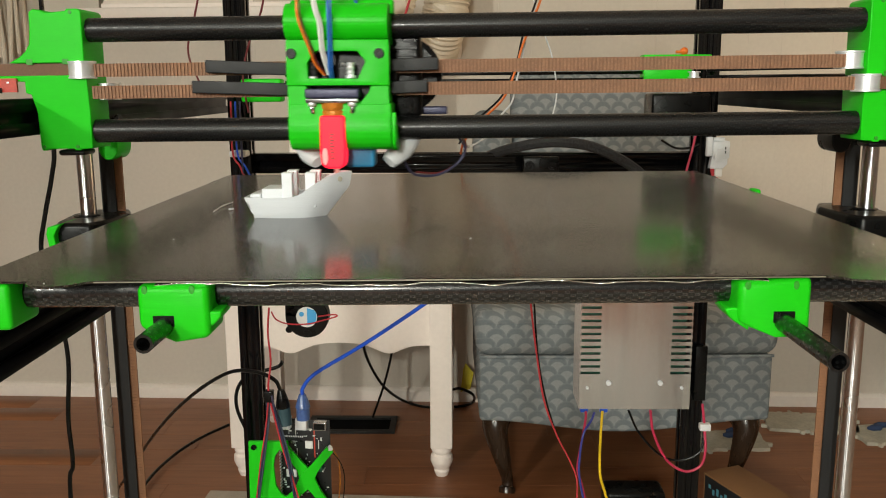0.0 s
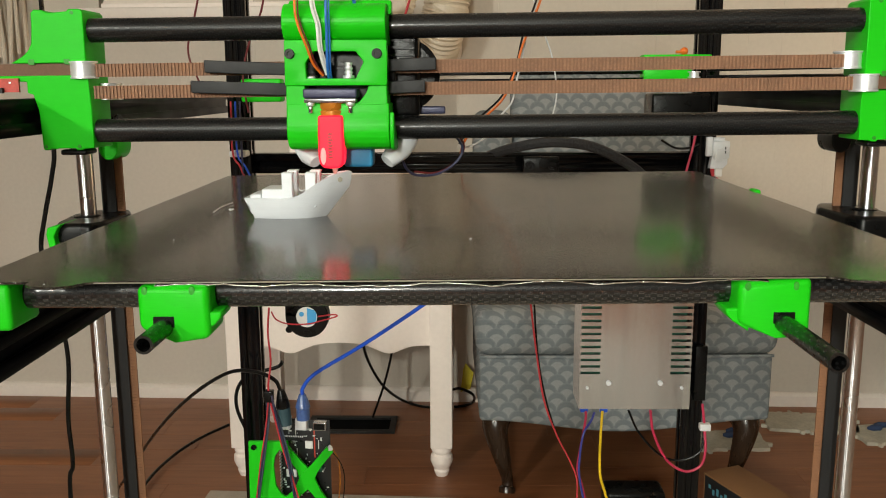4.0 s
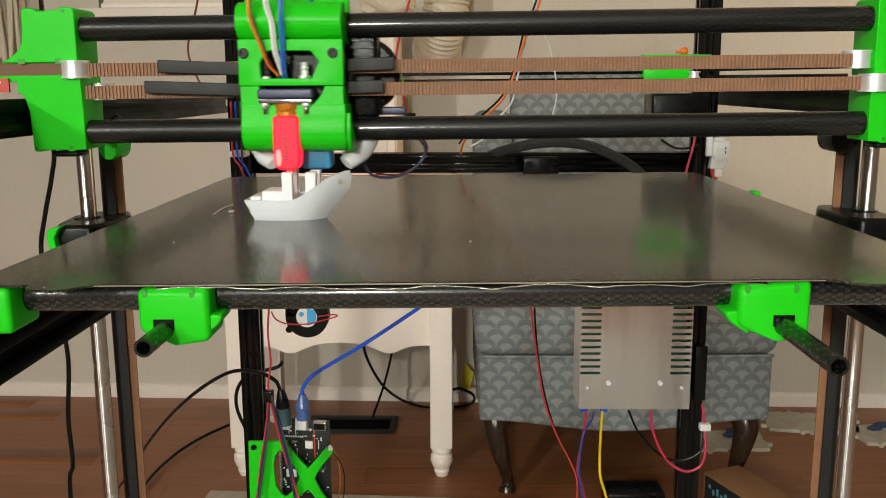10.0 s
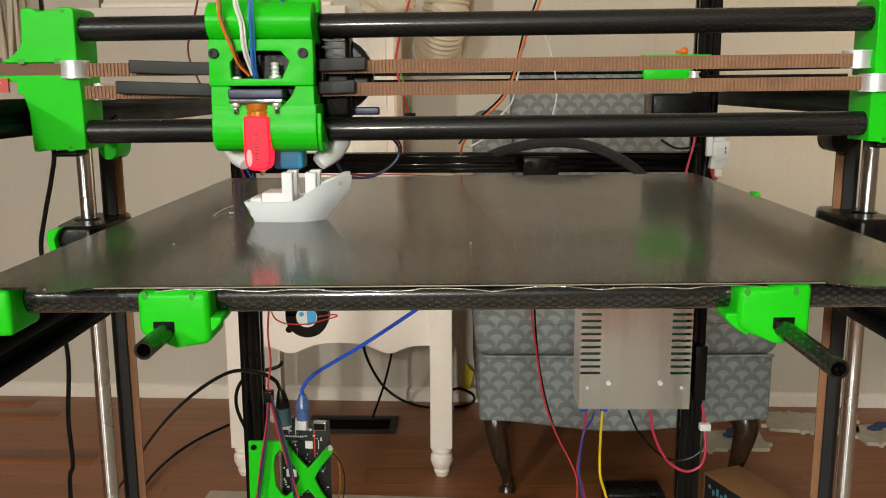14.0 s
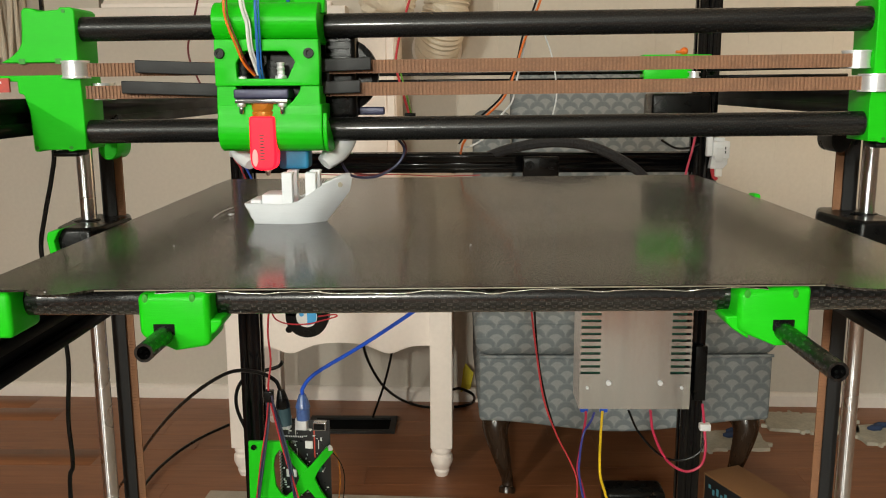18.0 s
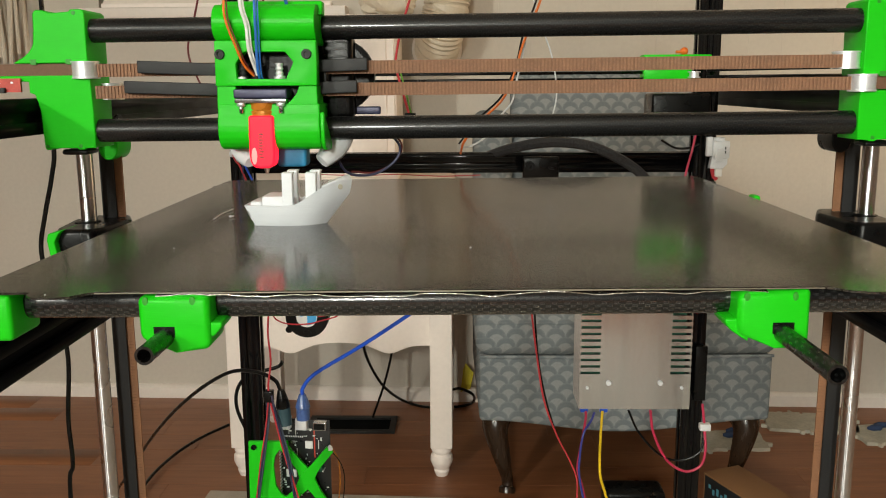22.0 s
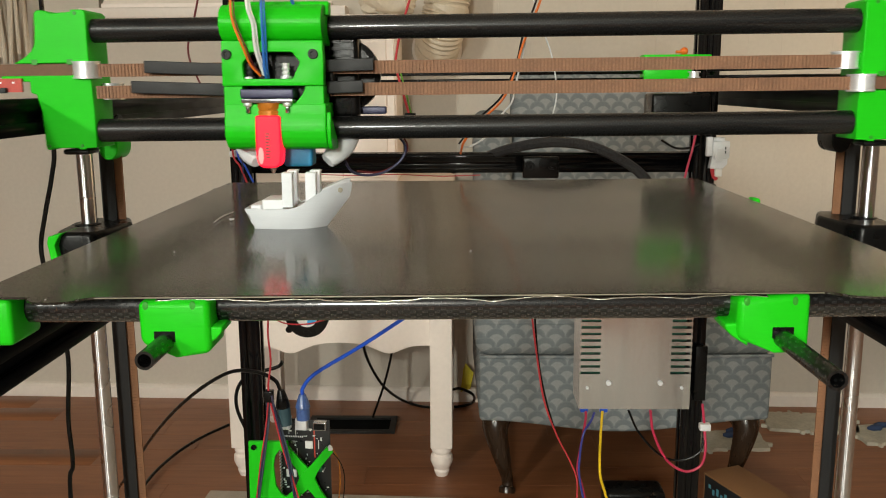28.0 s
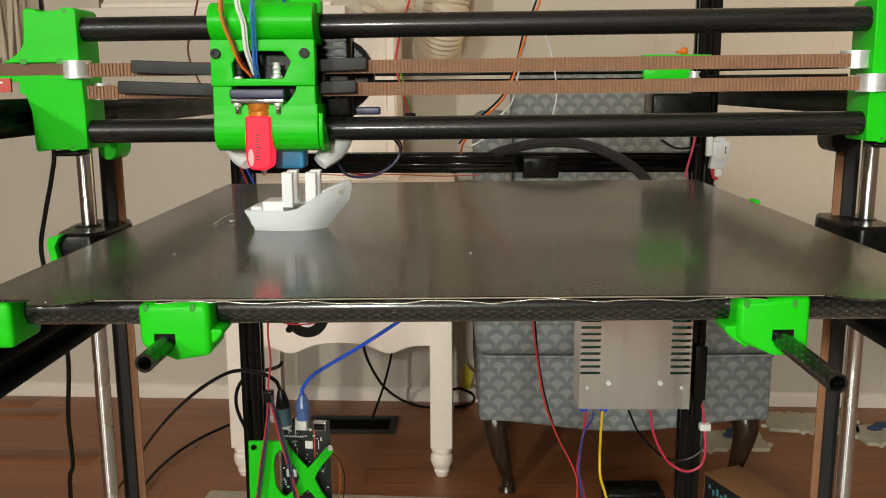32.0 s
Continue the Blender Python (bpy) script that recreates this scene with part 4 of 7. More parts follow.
    part("flange", box((hx - 0.0145, -0.042, 0.7935), (hx + 0.0145, -0.018, 0.7985), 0.001), NAVY, h, "dark heat-sink flange")
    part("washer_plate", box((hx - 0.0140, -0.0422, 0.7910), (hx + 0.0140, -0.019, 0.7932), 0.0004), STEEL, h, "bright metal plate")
    for x in (hx - 0.0108, hx + 0.0108):
        n = part("nut", lathe([(0.0020, 0), (0.0024, 0.0004), (0.0024, 0.0020), (0.0020, 0.0024)], 6, None, Matrix.Translation((x, -0.040, 0.7892))), BRIGHT, h)
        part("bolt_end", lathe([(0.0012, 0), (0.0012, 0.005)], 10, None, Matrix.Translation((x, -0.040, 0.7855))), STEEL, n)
    part("heater_neck", lathe([(0.0072, 0.781), (0.0072, 0.7866), (0.0064, 0.7871), (0.0070, 0.7880), (0.0070, 0.7918)], 20, None, Matrix.Translation((hx, -0.034, 0))), AMBER, h, "amber tape-wrapped neck")
    sock = []
    zt, zb = 0.7843, 0.7558
    for x, z in ((-0.0067, zt), (0.0067, zt), (0.0069, 0.7760), (0.0070, 0.7640), (0.0067, 0.7590), (0.0054, 0.7566), (0.0030, zb), (-0.0026, zb), (-0.0050, 0.7566), (-0.0065, 0.7590), (-0.0070, 0.7640), (-0.0069, 0.7760)):
        sock.append((hx + x, z))
    sk = part("silicone_sock", prism(sock, 0.017, "y", 0.0018, None, -0.0435), SOCK, h, "red silicone sock with added glow")
    # glowing disc stands in for a highlight on the silicone
    part("sock_glint", lathe([(0.0016, 0), (0.0014, 0.0006), (0.0002, 0.001)], 12, None, Matrix.Translation((hx - 0.0042, -0.0434, 0.7625)) @ Matrix.Diagonal((1, 1, 3.0, 1)) @ Matrix.Rotation(radians(90), 4, "X")), SOCK_GLINT, sk, "painted highlight on the sock")
    for i in range(9):
        part("moulded_mark", box((hx - 0.0016, -0.0437, 0.7612 + 0.0016 * i), (hx + 0.0012 - 0.0006 * (i % 2), -0.0434, 0.7620 + 0.0016 * i)), DARK_RED, sk)
    part("nozzle", lathe([(0.0005, 0.7524), (0.0012, 0.7532), (0.0016, 0.7550), (0.0030, 0.7560), (0.0034, 0.7562), (0.0034, 0.7585)], 14, None, Matrix.Translation((hx + 0.001, -0.034, 0))), BRASS, h, "brass nozzle")
    # second sock, ducts and fan behind
    part("blue_sock", box((0.003, -0.014, 0.7548), (0.0195, 0.006, 0.7715), 0.002), CYAN, h, "blue silicone sock behind the red one")
    dl = sweep(curve([(-0.024, 0.008, 0.772), (-0.020, 0.004, 0.764), (-0.014, -0.002, 0.757)], 6), [0.0065] * 9 + [0.006, 0.0055, 0.0048, 0.004], 12)
    part("air_duct", dl, WHITE_PLASTIC, h, "white curved cooling duct")
    dr = sweep(curve([(0.041, 0.012, 0.780), (0.036, 0.008, 0.767), (0.0265, 0.002, 0.757)], 6), [0.0068] * 9 + [0.0062, 0.0058, 0.0052, 0.0045], 12)
    part("air_duct", dr, WHITE_PLASTIC, h, "white curved cooling duct")
    fan = box((0.0285, 0.004, 0.782), (0.0455, 0.030, 0.828), 0.003)
    for i in range(4):
        box((0.0295, 0.002, 0.812 + 0.004 * i), (0.043, 0.0042, 0.8135 + 0.004 * i), 0, fan)
    part("fan", fan, BLACK, h, "black cooling fan")
    part("fan_ring", lathe([(0.018, 0), (0.021, 0.001), (0.021, 0.012), (0.018, 0.013)], 28, None, Matrix.Translation((0.036, 0.03, 0.806)) @ Matrix.Rotation(radians(90), 4, "X")), BLACK, h)
    part("belt_holder", box((0.0275, -0.012, 0.7945), (0.0325, 0.004, 0.8145), 0.001), BLACK, h)
    for xa, xb, z in ((-0.0725, -0.0255, 0.8095), (-0.0805, -0.0255, 0.7985), (0.0275, 0.0555, 0.8108), (0.0275, 0.0495, 0.7988)):
        fold = box((xa, -0.0195, z - 0.0034), (xb, -0.0168, z + 0.0034), 0.0006)
        for v in fold.verts:
            u = (v.co.x - xa) / (xb - xa)
            v.co.z += (0.0013 - 0.0018 * u) if xa < 0 else (0.0008 * u)
        part("belt_clamp", fold, DARK_GREY, h, "dark folded belt end")
    part("blue_plug", box((0.044, 0.02, 0.7835), (0.060, 0.026, 0.788), 0.001), NAVY, h, "dark blue plug")
    # wires into the opening
    paths = ((ORANGE_WIRE, 0.0007, 0.0, [(-0.0200, 0.01, 0.93), (-0.0190, -0.025, 0.875), (-0.0181, -0.044, 0.8449), (-0.0171, -0.0455, 0.8334), (-0.0124, -0.0445, 0.8200), (-0.0097, -0.039, 0.8113), (-0.0054, -0.033, 0.8055)]),
             (GREY_LABEL, 0.0009, 0.0, [(-0.0130, 0.01, 0.93), (-0.0110, -0.025, 0.875), (-0.0096, -0.0445, 0.8448), (-0.0066, -0.0455, 0.8318), (-0.0057, -0.0445, 0.8186), (-0.0030, -0.036, 0.8060)]),
             (BLUE_WIRE, 0.0008, 0.0, [(-0.0030, 0.01, 0.93), (-0.0024, -0.025, 0.875), (-0.0016, -0.045, 0.8448), (-0.0015, -0.0455, 0.8274), (-0.0021, -0.040, 0.8097), (-0.0020, -0.033, 0.8030)]))
    for mat, r, d, pts in paths:
        for side, rr, other in ((0.0, r, mat), (0.0013, r * 0.6, DARK_RED if mat is ORANGE_WIRE else mat)):
            part("wire", sweep(curve([(x + side, y + side * 1.2, z) for x, y, z in pts], 6), rr, 8), other, h)
    part("wire", sweep(curve([(0.0040, 0.01, 0.93), (0.0085, -0.005, 0.860), (0.0105, -0.006, 0.8440), (0.0110, 0.004, 0.836)], 6), 0.0010, 8), BLUE_WIRE, h)
    loop = [(0.034, 0.012, 0.765), (0.0345, 0.02, 0.757), (0.040, 0.03, 0.748), (0.054, 0.04, 0.747), (0.066, 0.045, 0.754), (0.070, 0.045, 0.763), (0.064, 0.04, 0.772)]
    part("fan_lead", sweep(curve(loop, 6), 0.0008, 8), NAVY, h, "dark fan lead")
    part("fan_lead", sweep(curve([(p[0] + 0.001, p[1] + 0.003, p[2] + 0.001) for p in loop[2:]], 6), 0.0006, 6), DARK_RED, h)
    # bring the carriage to its true depth and width
    fit = Matrix.Translation((0, 0, 0.8)) @ Matrix.Diagonal((1.028, 0.68, 1.028, 1)) @ Matrix.Translation((0, 0, -0.8))
    for p in h.children_recursive:
        p.data.transform(fit)
    return h


HEAD = print_head()


# ---------------------------------------------------------------- bed
ZB = 0.7279
BED0 = Vector((0, 0.52, ZB))


def print_bed():
    b = thing("print_bed", BED0, "large heated bed with dark textured steel sheet on carbon tubes", "print bed")
    o = BED0
    x0, x1, y0, y1 = -0.1905, 0.1935, 0.3208, 0.7195
    left = ((-0.1650, 0.0), (-0.1642, -0.0045), (-0.1605, -0.0080), (-0.1530, -0.0092), (-0.1470, -0.0070), (-0.1430, -0.0020), (-0.1395, 0.0))
    right = ((0.1335, 0.0), (0.1370, -0.0020), (0.1420, -0.0066), (0.1490, -0.0092), (0.1580, -0.0080), (0.1622, -0.0045), (0.1630, 0.0))
    out = [(x0, y1), (x0, y0 + 0.002), (x0 + 0.002, y0)] + [(x, y0 + d) for x, d in left + right] + [(x1 - 0.002, y0), (x1, y0 + 0.002), (x1, y1)]
    sheet = prism([(p[0] - o.x, p[1] - o.y) for p in out], -0.0009, "z")
    part("steel_sheet", sheet, PLATE, b, "dark textured build sheet")
    part("sheet_edge", bar((x0 + 0.05 - o.x, y0 - 0.0002 - o.y, -0.0006), (x1 - 0.05 - o.x, y0 - 0.0002 - o.y, -0.0006), 0.00028, 6), PALE_EDGE, b, "thin pale front edge")
    part("heater_plate", box((x0 + 0.004 - o.x, y0 + 0.026 - o.y, -0.0042), (x1 - 0.004 - o.x, y1 - 0.003 - o.y, -0.0010)), BLACK, b)
    # crinkled foil under the front edge
    rnd = random.Random(2)
    bm = bmesh.new()
    n = 260
    rows = []
    for i in range(n + 1):
        x = -0.118 + 0.232 * i / n
        w = 0.0008 + 0.0017 * noise.noise((x * 42, 0.3, 0)) + 0.0006 * noise.noise((x * 150, 2.1, 0))
        w = max(0.0, w)
        q = 0.00030 + 0.00025 * abs(noise.noise((x * 230, 7.0, 0))) + 0.00012 * rnd.random()
        y = 0.3222 + 0.0012 * noise.noise((x * 120, 4.0, 0))
        rows.append([bm.verts.new((x - o.x, 0.3262 - o.y, -0.0011 - w * 0.5)), bm.verts.new((x - o.x, y - o.y + 0.0004 * rnd.random(), -0.0013 - w)), bm.verts.new((x - o.x, y + 0.0001 - o.y, -0.0013 - w - q)), bm.verts.new((x - o.x, 0.3300 - o.y, -0.0020 - w * 0.6))])
    for a, c in zip(rows, rows[1:]):
        for k in range(3):
            bm.faces.new((a[k], c[k], c[k + 1], a[k + 1]))
    part("foil_edge", bm, [FOIL], b, "crinkled silver insulating foil")
    part("insulation", box((-0.125 - o.x, 0.352 - o.y, -0.0105), (0.125 - o.x, 0.715 - o.y, -0.0048), 0.001), BLACK, b)
    tz = -0.0077
    part("front_tube", bar((-0.2, 0, 0), (0.205, 0, 0), 0.0066, 28), CARBON_BED, b, "woven carbon fibre tube", Matrix.Translation((0, 0.338 - o.y, tz)))
    part("rear_tube", bar((-0.2, 0, 0), (0.205, 0, 0), 0.00475, 16), CARBON_BED, b, "", Matrix.Translation((0, 0.705 - o.y, tz)))
    rz = -0.0183
    for x, ye in ((-0.1150, 0.2985), (0.1200, 0.2730)):
        part("long_tube", bar((0, ye - o.y, 0), (0, 0.72 - o.y, 0), 0.0035, 20, None, 0.72), CARBON_Y, b, "hollow carbon fibre tube", Matrix.Translation((x, 0, rz)))
    for x, xr in ((-0.1112, -0.1150), (0.1165, 0.1200)):
        s = 1 if x < 0 else -1
        half = 0.0137
        body = box((x - half, 0.3215 - o.y, 0.0), (x + half, 0.3435 - o.y, 1.0))
        bmesh.ops.subdivide_edges(body, edges=[e for e in body.edges if abs(e.verts[0].co.x - e.verts[1].co.x) > 0.01], cuts=1)
        for v in body.verts:
            u = (v.co.x - x) / half
            if s > 0:
                top, low = -0.0022, (-0.0272 if abs(u) < 0.5 else -0.0187 if u < 0 else -0.0226)
            else:
                top, low = -0.0019 + 0.0011 * u, (-0.0268 if abs(u) < 0.5 else -0.0180 if u < 0 else -0.0240)
            v.co.z = top if v.co.z > 0.5 else low
        bmesh.ops.bevel(body, geom=[e for e in body.edges if e.calc_face_angle(0) > 0.4], offset=0.0026, segments=4, affect="EDGES", profile=0.5, clamp_overlap=True)
        br = part("corner_bracket", body, GREEN, b, "green printed tube bracket")
        for f in br.data.polygons:
            f.use_smooth = True
        inner = prism([(x + s * (half - 0.005), -0.0128), (x + s * (half + 0.0042), -0.0130), (x + s * (half + 0.0040), -0.0150), (x + s * (half + 0.0016), -0.0178), (x + s * (half - 0.005), -0.0222)], 0.016, "y", 0.0008, None, 0.3235 - o.y)
        part("flange", inner, GREEN, br)
        for dx in (-0.0105, 0.0075):
            part("screw_hole_shade", lathe([(0.0012, 0), (0.0011, 0.0003), (0.0001, 0.0004)], 12, None, Matrix.Translation((x + dx, 0.3218 - o.y, -0.0040)) @ Matrix.Diagonal((1, 1, 1.5, 1)) @ Matrix.Rotation(radians(90), 4, "X")), GREEN_RECESS_SHADE, br)
        # black plate paints the dark of the hole above the tube
        part("socket", box((xr - 0.0040, 0.3212 - o.y, rz), (xr + 0.0040, 0.3218 - o.y, rz + 0.0043)), BLACK, br)
    for x in (-0.1878, 0.1945):
        cb = part("outer_bracket", box((x - 0.0145, 0.321 - o.y, -0.0195), (x + 0.0145, 0.345 - o.y, -0.0012), 0.002), GREEN, b, "green printed outer bracket")
        # black disc paints the shade inside the bracket hole
        part("screw_hole_shade", lathe([(0.0024, 0), (0.0024, 0.0006), (0.0001, 0.0006)], 12, None, Matrix.Translation((x + (0.006 if x < 0 else -0.006), 0.3208 - o.y, -0.0125)) @ Matrix.Rotation(radians(90), 4, "X")), BLACK, cb)
    part("side_clip", box((0.1940, 0.580 - o.y, -0.012), (0.1990, 0.591 - o.y, 0.0010), 0.0015), GREEN, b, "green printed side clip")
    for x in (-0.2135, 0.2225):
        part("lift_arm", extrusion(Vector((x, 0.25, 0.6840)) - o, Vector((x, 0.70, 0.6840)) - o, 0.021), RAIL_BLACK, b, "black aluminium lift arm")
    for x, s in ((-0.2545, -1), (0.2705, 1)):
        cl = part("rod_clamp", prism([(x - 0.020, 0.575 - o.y), (x - 0.013, 0.565 - o.y), (x + 0.013, 0.565 - o.y), (x + 0.021, 0.575 - o.y), (x + 0.027 * (1 if s < 0 else 0.8), 0.612 - o.y), (x + 0.015, 0.635 - o.y), (x - 0.015, 0.635 - o.y), (x - 0.026, 0.612 - o.y)], 0.036, "z", 0.003, None, -0.0515), BLACK, b, "black moulded rod clamp")
        for v in cl.data.vertices:
            if v.co.z > -0.022:
                v.co.x = x + (v.co.x - x) * 0.80
        if s < 0:
            cap = prism([(-0.2712, -0.0215), (-0.2700, -0.0172), (-0.2612, -0.0152), (-0.2635, -0.0180), (-0.2662, -0.0230), (-0.2640, -0.0345), (-0.2692, -0.0345)], 0.026, "y", 0.0008, None, 0.560 - o.y)
        else:
            cap = box((0.2870, 0.563 - o.y, -0.044), (0.2970, 0.590 - o.y, -0.0150), 0.003)
        part("green_cap", cap, GREEN, cl, "green printed cap")
        part("bush", lathe([(0.0088, -0.0160), (0.0088, -0.0150), (0.0066, -0.0142)], 20, None, Matrix.Translation((-0.26 if s < 0 else 0.2768, 0.6 - o.y, 0))), BLACK, cl)
    return b


BED = print_bed()


# ---------------------------------------------------------------- printed boat
BOAT0 = Vector((-0.0912, 0.4868, ZB))


def boat_half(u):
    """Half width of the hull at u from stern (0) to bow (1)."""
    return 0.0155 * min(1.0, 0.80 + 0.55 * u) * (1 - max(0.0, (u - 0.45) / 0.55) ** 3.0)


def printed_boat():
    b = thing("printed_boat", BOAT0, "unfinished white 3D-printed toy boat on the bed", "toy boat")
    bm = bmesh.new()
    n = 36
    rings = []
    for i in range(n + 1):
        u = i / n
        top = float(np.interp(u, (0, 0.33, 0.42, 0.5, 0.58, 0.66, 0.74, 0.86, 0.92, 1), (0.0117, 0.0114, 0.0117, 0.0127, 0.0152, 0.0184, 0.0214, 0.0243, 0.0249, 0.0249)))
        base_u0, base_u1 = 0.105, 0.755
        w = boat_half(u)
        xt = -0.0281 + 0.0581 * u
        xb = -0.0299 + 0.0599 * (base_u0 + (base_u1 - base_u0) * u)
        ring = []
        for k in range(7):
            f = k / 6
            z = top * f
            stem = 0.95 * min(1.0, f / 0.71) + 0.05 * max(0.0, (f - 0.71) / 0.29)
            x = xb + (xt - xb) * (f + (stem - f) * u * u) + (0.0007 if k in (1, 3, 4) and i == 0 else 0.0)
            wide = w * (0.72 + 0.28 * f ** 0.7) if u < 0.97 else w
            ring.append((x, max(0.0004, wide), z))
        rings.append(ring)
    L = [[bm.verts.new((x, -w, z)) for x, w, z in r] for r in rings]
    R = [[bm.verts.new((x, w, z)) for x, w, z in r] for r in rings]
    for i in range(n):
        for k in range(6):
            bm.faces.new((L[i][k], L[i + 1][k], L[i + 1][k + 1], L[i][k + 1]))
            bm.faces.new((R[i][k], R[i][k + 1], R[i + 1][k + 1], R[i + 1][k]))
        bm.faces.new((L[i][0], R[i][0], R[i + 1][0], L[i + 1][0]))
    bm.faces.new([L[0][k] for k in range(7)] + [R[0][k] for k in range(6, -1, -1)])
    # sunken deck inside a thin bulwark
    DL = [bm.verts.new((r[6][0] * 0.985, -max(0.0002, r[6][1] - 0.0016), r[6][2])) for r in rings]
    DR = [bm.verts.new((r[6][0] * 0.985, max(0.0002, r[6][1] - 0.0016), r[6][2])) for r in rings]
    EL = [bm.verts.new((v.co.x, v.co.y, v.co.z - 0.0022)) for v in DL]
    ER = [bm.verts.new((v.co.x, v.co.y, v.co.z - 0.0022)) for v in DR]
    for i in range(n):
        bm.faces.new((L[i][6], L[i + 1][6], DL[i + 1], DL[i]))
        bm.faces.new((R[i][6], DR[i], DR[i + 1], R[i + 1][6]))
        bm.faces.new((DL[i], DL[i + 1], EL[i + 1], EL[i]))
        bm.faces.new((DR[i], ER[i], ER[i + 1], DR[i + 1]))
        bm.faces.new((EL[i], EL[i + 1], ER[i + 1], ER[i]))
    bmesh.ops.recalc_face_normals(bm, faces=bm.faces)
    part("hull", bm, WHITE_PRINT, b)
    box_ = box((-0.0185, -0.0105, 0.009), (-0.0070, 0.0105, 0.0163), 0.0004)
    part("cargo_box", box_, WHITE_PRINT, b)
    part("stern_seat", box((-0.0255, -0.0095, 0.009), (-0.0190, 0.0095, 0.0134), 0.0012), WHITE_PRINT, b)
    # greyer disc paints the shade inside a round hawse hole
    part("hawse_hole_shade", lathe([(0.0014, 0), (0.0014, 0.0003), (0.0001, 0.0003)], 16, None, Matrix.Translation((0.0242, -0.0068, 0.0212)) @ Matrix.Rotation(radians(36), 4, "Z") @ Matrix.Rotation(radians(90), 4, "X")), CREAM_FOAM, b, "greyer disc toned like a shaded hawse hole")
    part("string", sweep(curve([(-0.0012, -0.007, 0.0172), (0.0004, -0.007, 0.0166), (0.0030, -0.007, 0.0150), (0.0042, -0.007, 0.0158), (0.0050, -0.006, 0.0150)], 5), 0.0002, 5), WHITE_PRINT, b, "loose filament string")
    out = []
    for xa, xb, ya, yb in ((-0.0074, -0.0017, -0.0105, -0.0050), (0.0055, 0.0113, -0.0105, -0.0050), (-0.0074, -0.0017, 0.0050, 0.0105), (0.0055, 0.0113, 0.0050, 0.0105)):
        bm2 = box((xa, ya, -0.0190), (xb, yb, 0.0), 0.0003)
        box((xa + 0.0002, ya + 0.0003, -0.0008), (xb + 0.0004, yb + 0.0003, 0.0002), 0.0002, bm2)
        out.append(part("cabin_pillar", bm2, WHITE_PRINT, b))
    # last layers of the bow, which rise out of the hull as it is printed
    rim = [(-0.0281 + 0.0581 * u, max(0.0004, boat_half(u) - 0.0007)) for u in (0.74, 0.79, 0.84, 0.89, 0.93, 0.96, 0.985)]
    ring = [(x, -w) for x, w in rim] + [(x, w) for x, w in reversed(rim)]
    crest = prism(ring, 0.0024, "z", 0, None, -0.0024)
    for v in crest.verts:
        v.co.z -= 0.0235 * max(0.0, 0.94 - (v.co.x + 0.0281) / 0.0581)
    bow = part("bow_rail", crest, WHITE_PRINT, b)
    return b, out, bow


BOAT, PILLARS, BOW = printed_boat()


def bed_scraps():
    s = thing("filament_scraps", Vector((-0.139, 0.5030, 0.7279)), "short white filament scraps lying on the bed", "scraps")
    o = s.location.copy()
    part("strand", sweep(curve([Vector((-0.1431, 0.4979, 0.7279)) - o + Vector((0, 0, 0.0004)), Vector((-0.1439, 0.5191, 0.7279)) - o + Vector((0, 0, 0.0007)), Vector((-0.1427, 0.5395, 0.7279)) - o + Vector((0, 0, 0.0004))], 6), 0.00035, 6), WHITE_PRINT, s)
    for p, r in (((-0.1357, 0.507, 0.7279), 0.0012), ((-0.1349, 0.5093, 0.7279), 0.0009), ((-0.1367, 0.4066, 0.7279), 0.0005), ((0.0043, 0.4069, 0.7279), 0.0007), ((-0.1543, 0.3125, 0.7279), 0.0004), ((0.144, 0.3223, 0.7279), 0.0004)):
        bm = bmesh.new()
        bmesh.ops.create_icosphere(bm, subdivisions=2, radius=r)
        for v in bm.verts:
            v.co *= 1 + 0.3 * noise.noise(v.co * 2000)
            v.co.z *= 0.6
        part("crumb", bm, WHITE_PRINT, s, "", Matrix.Translation(Vector(p) - o + Vector((0, 0, r * 0.55))))
    return s


SCRAPS = bed_scraps()


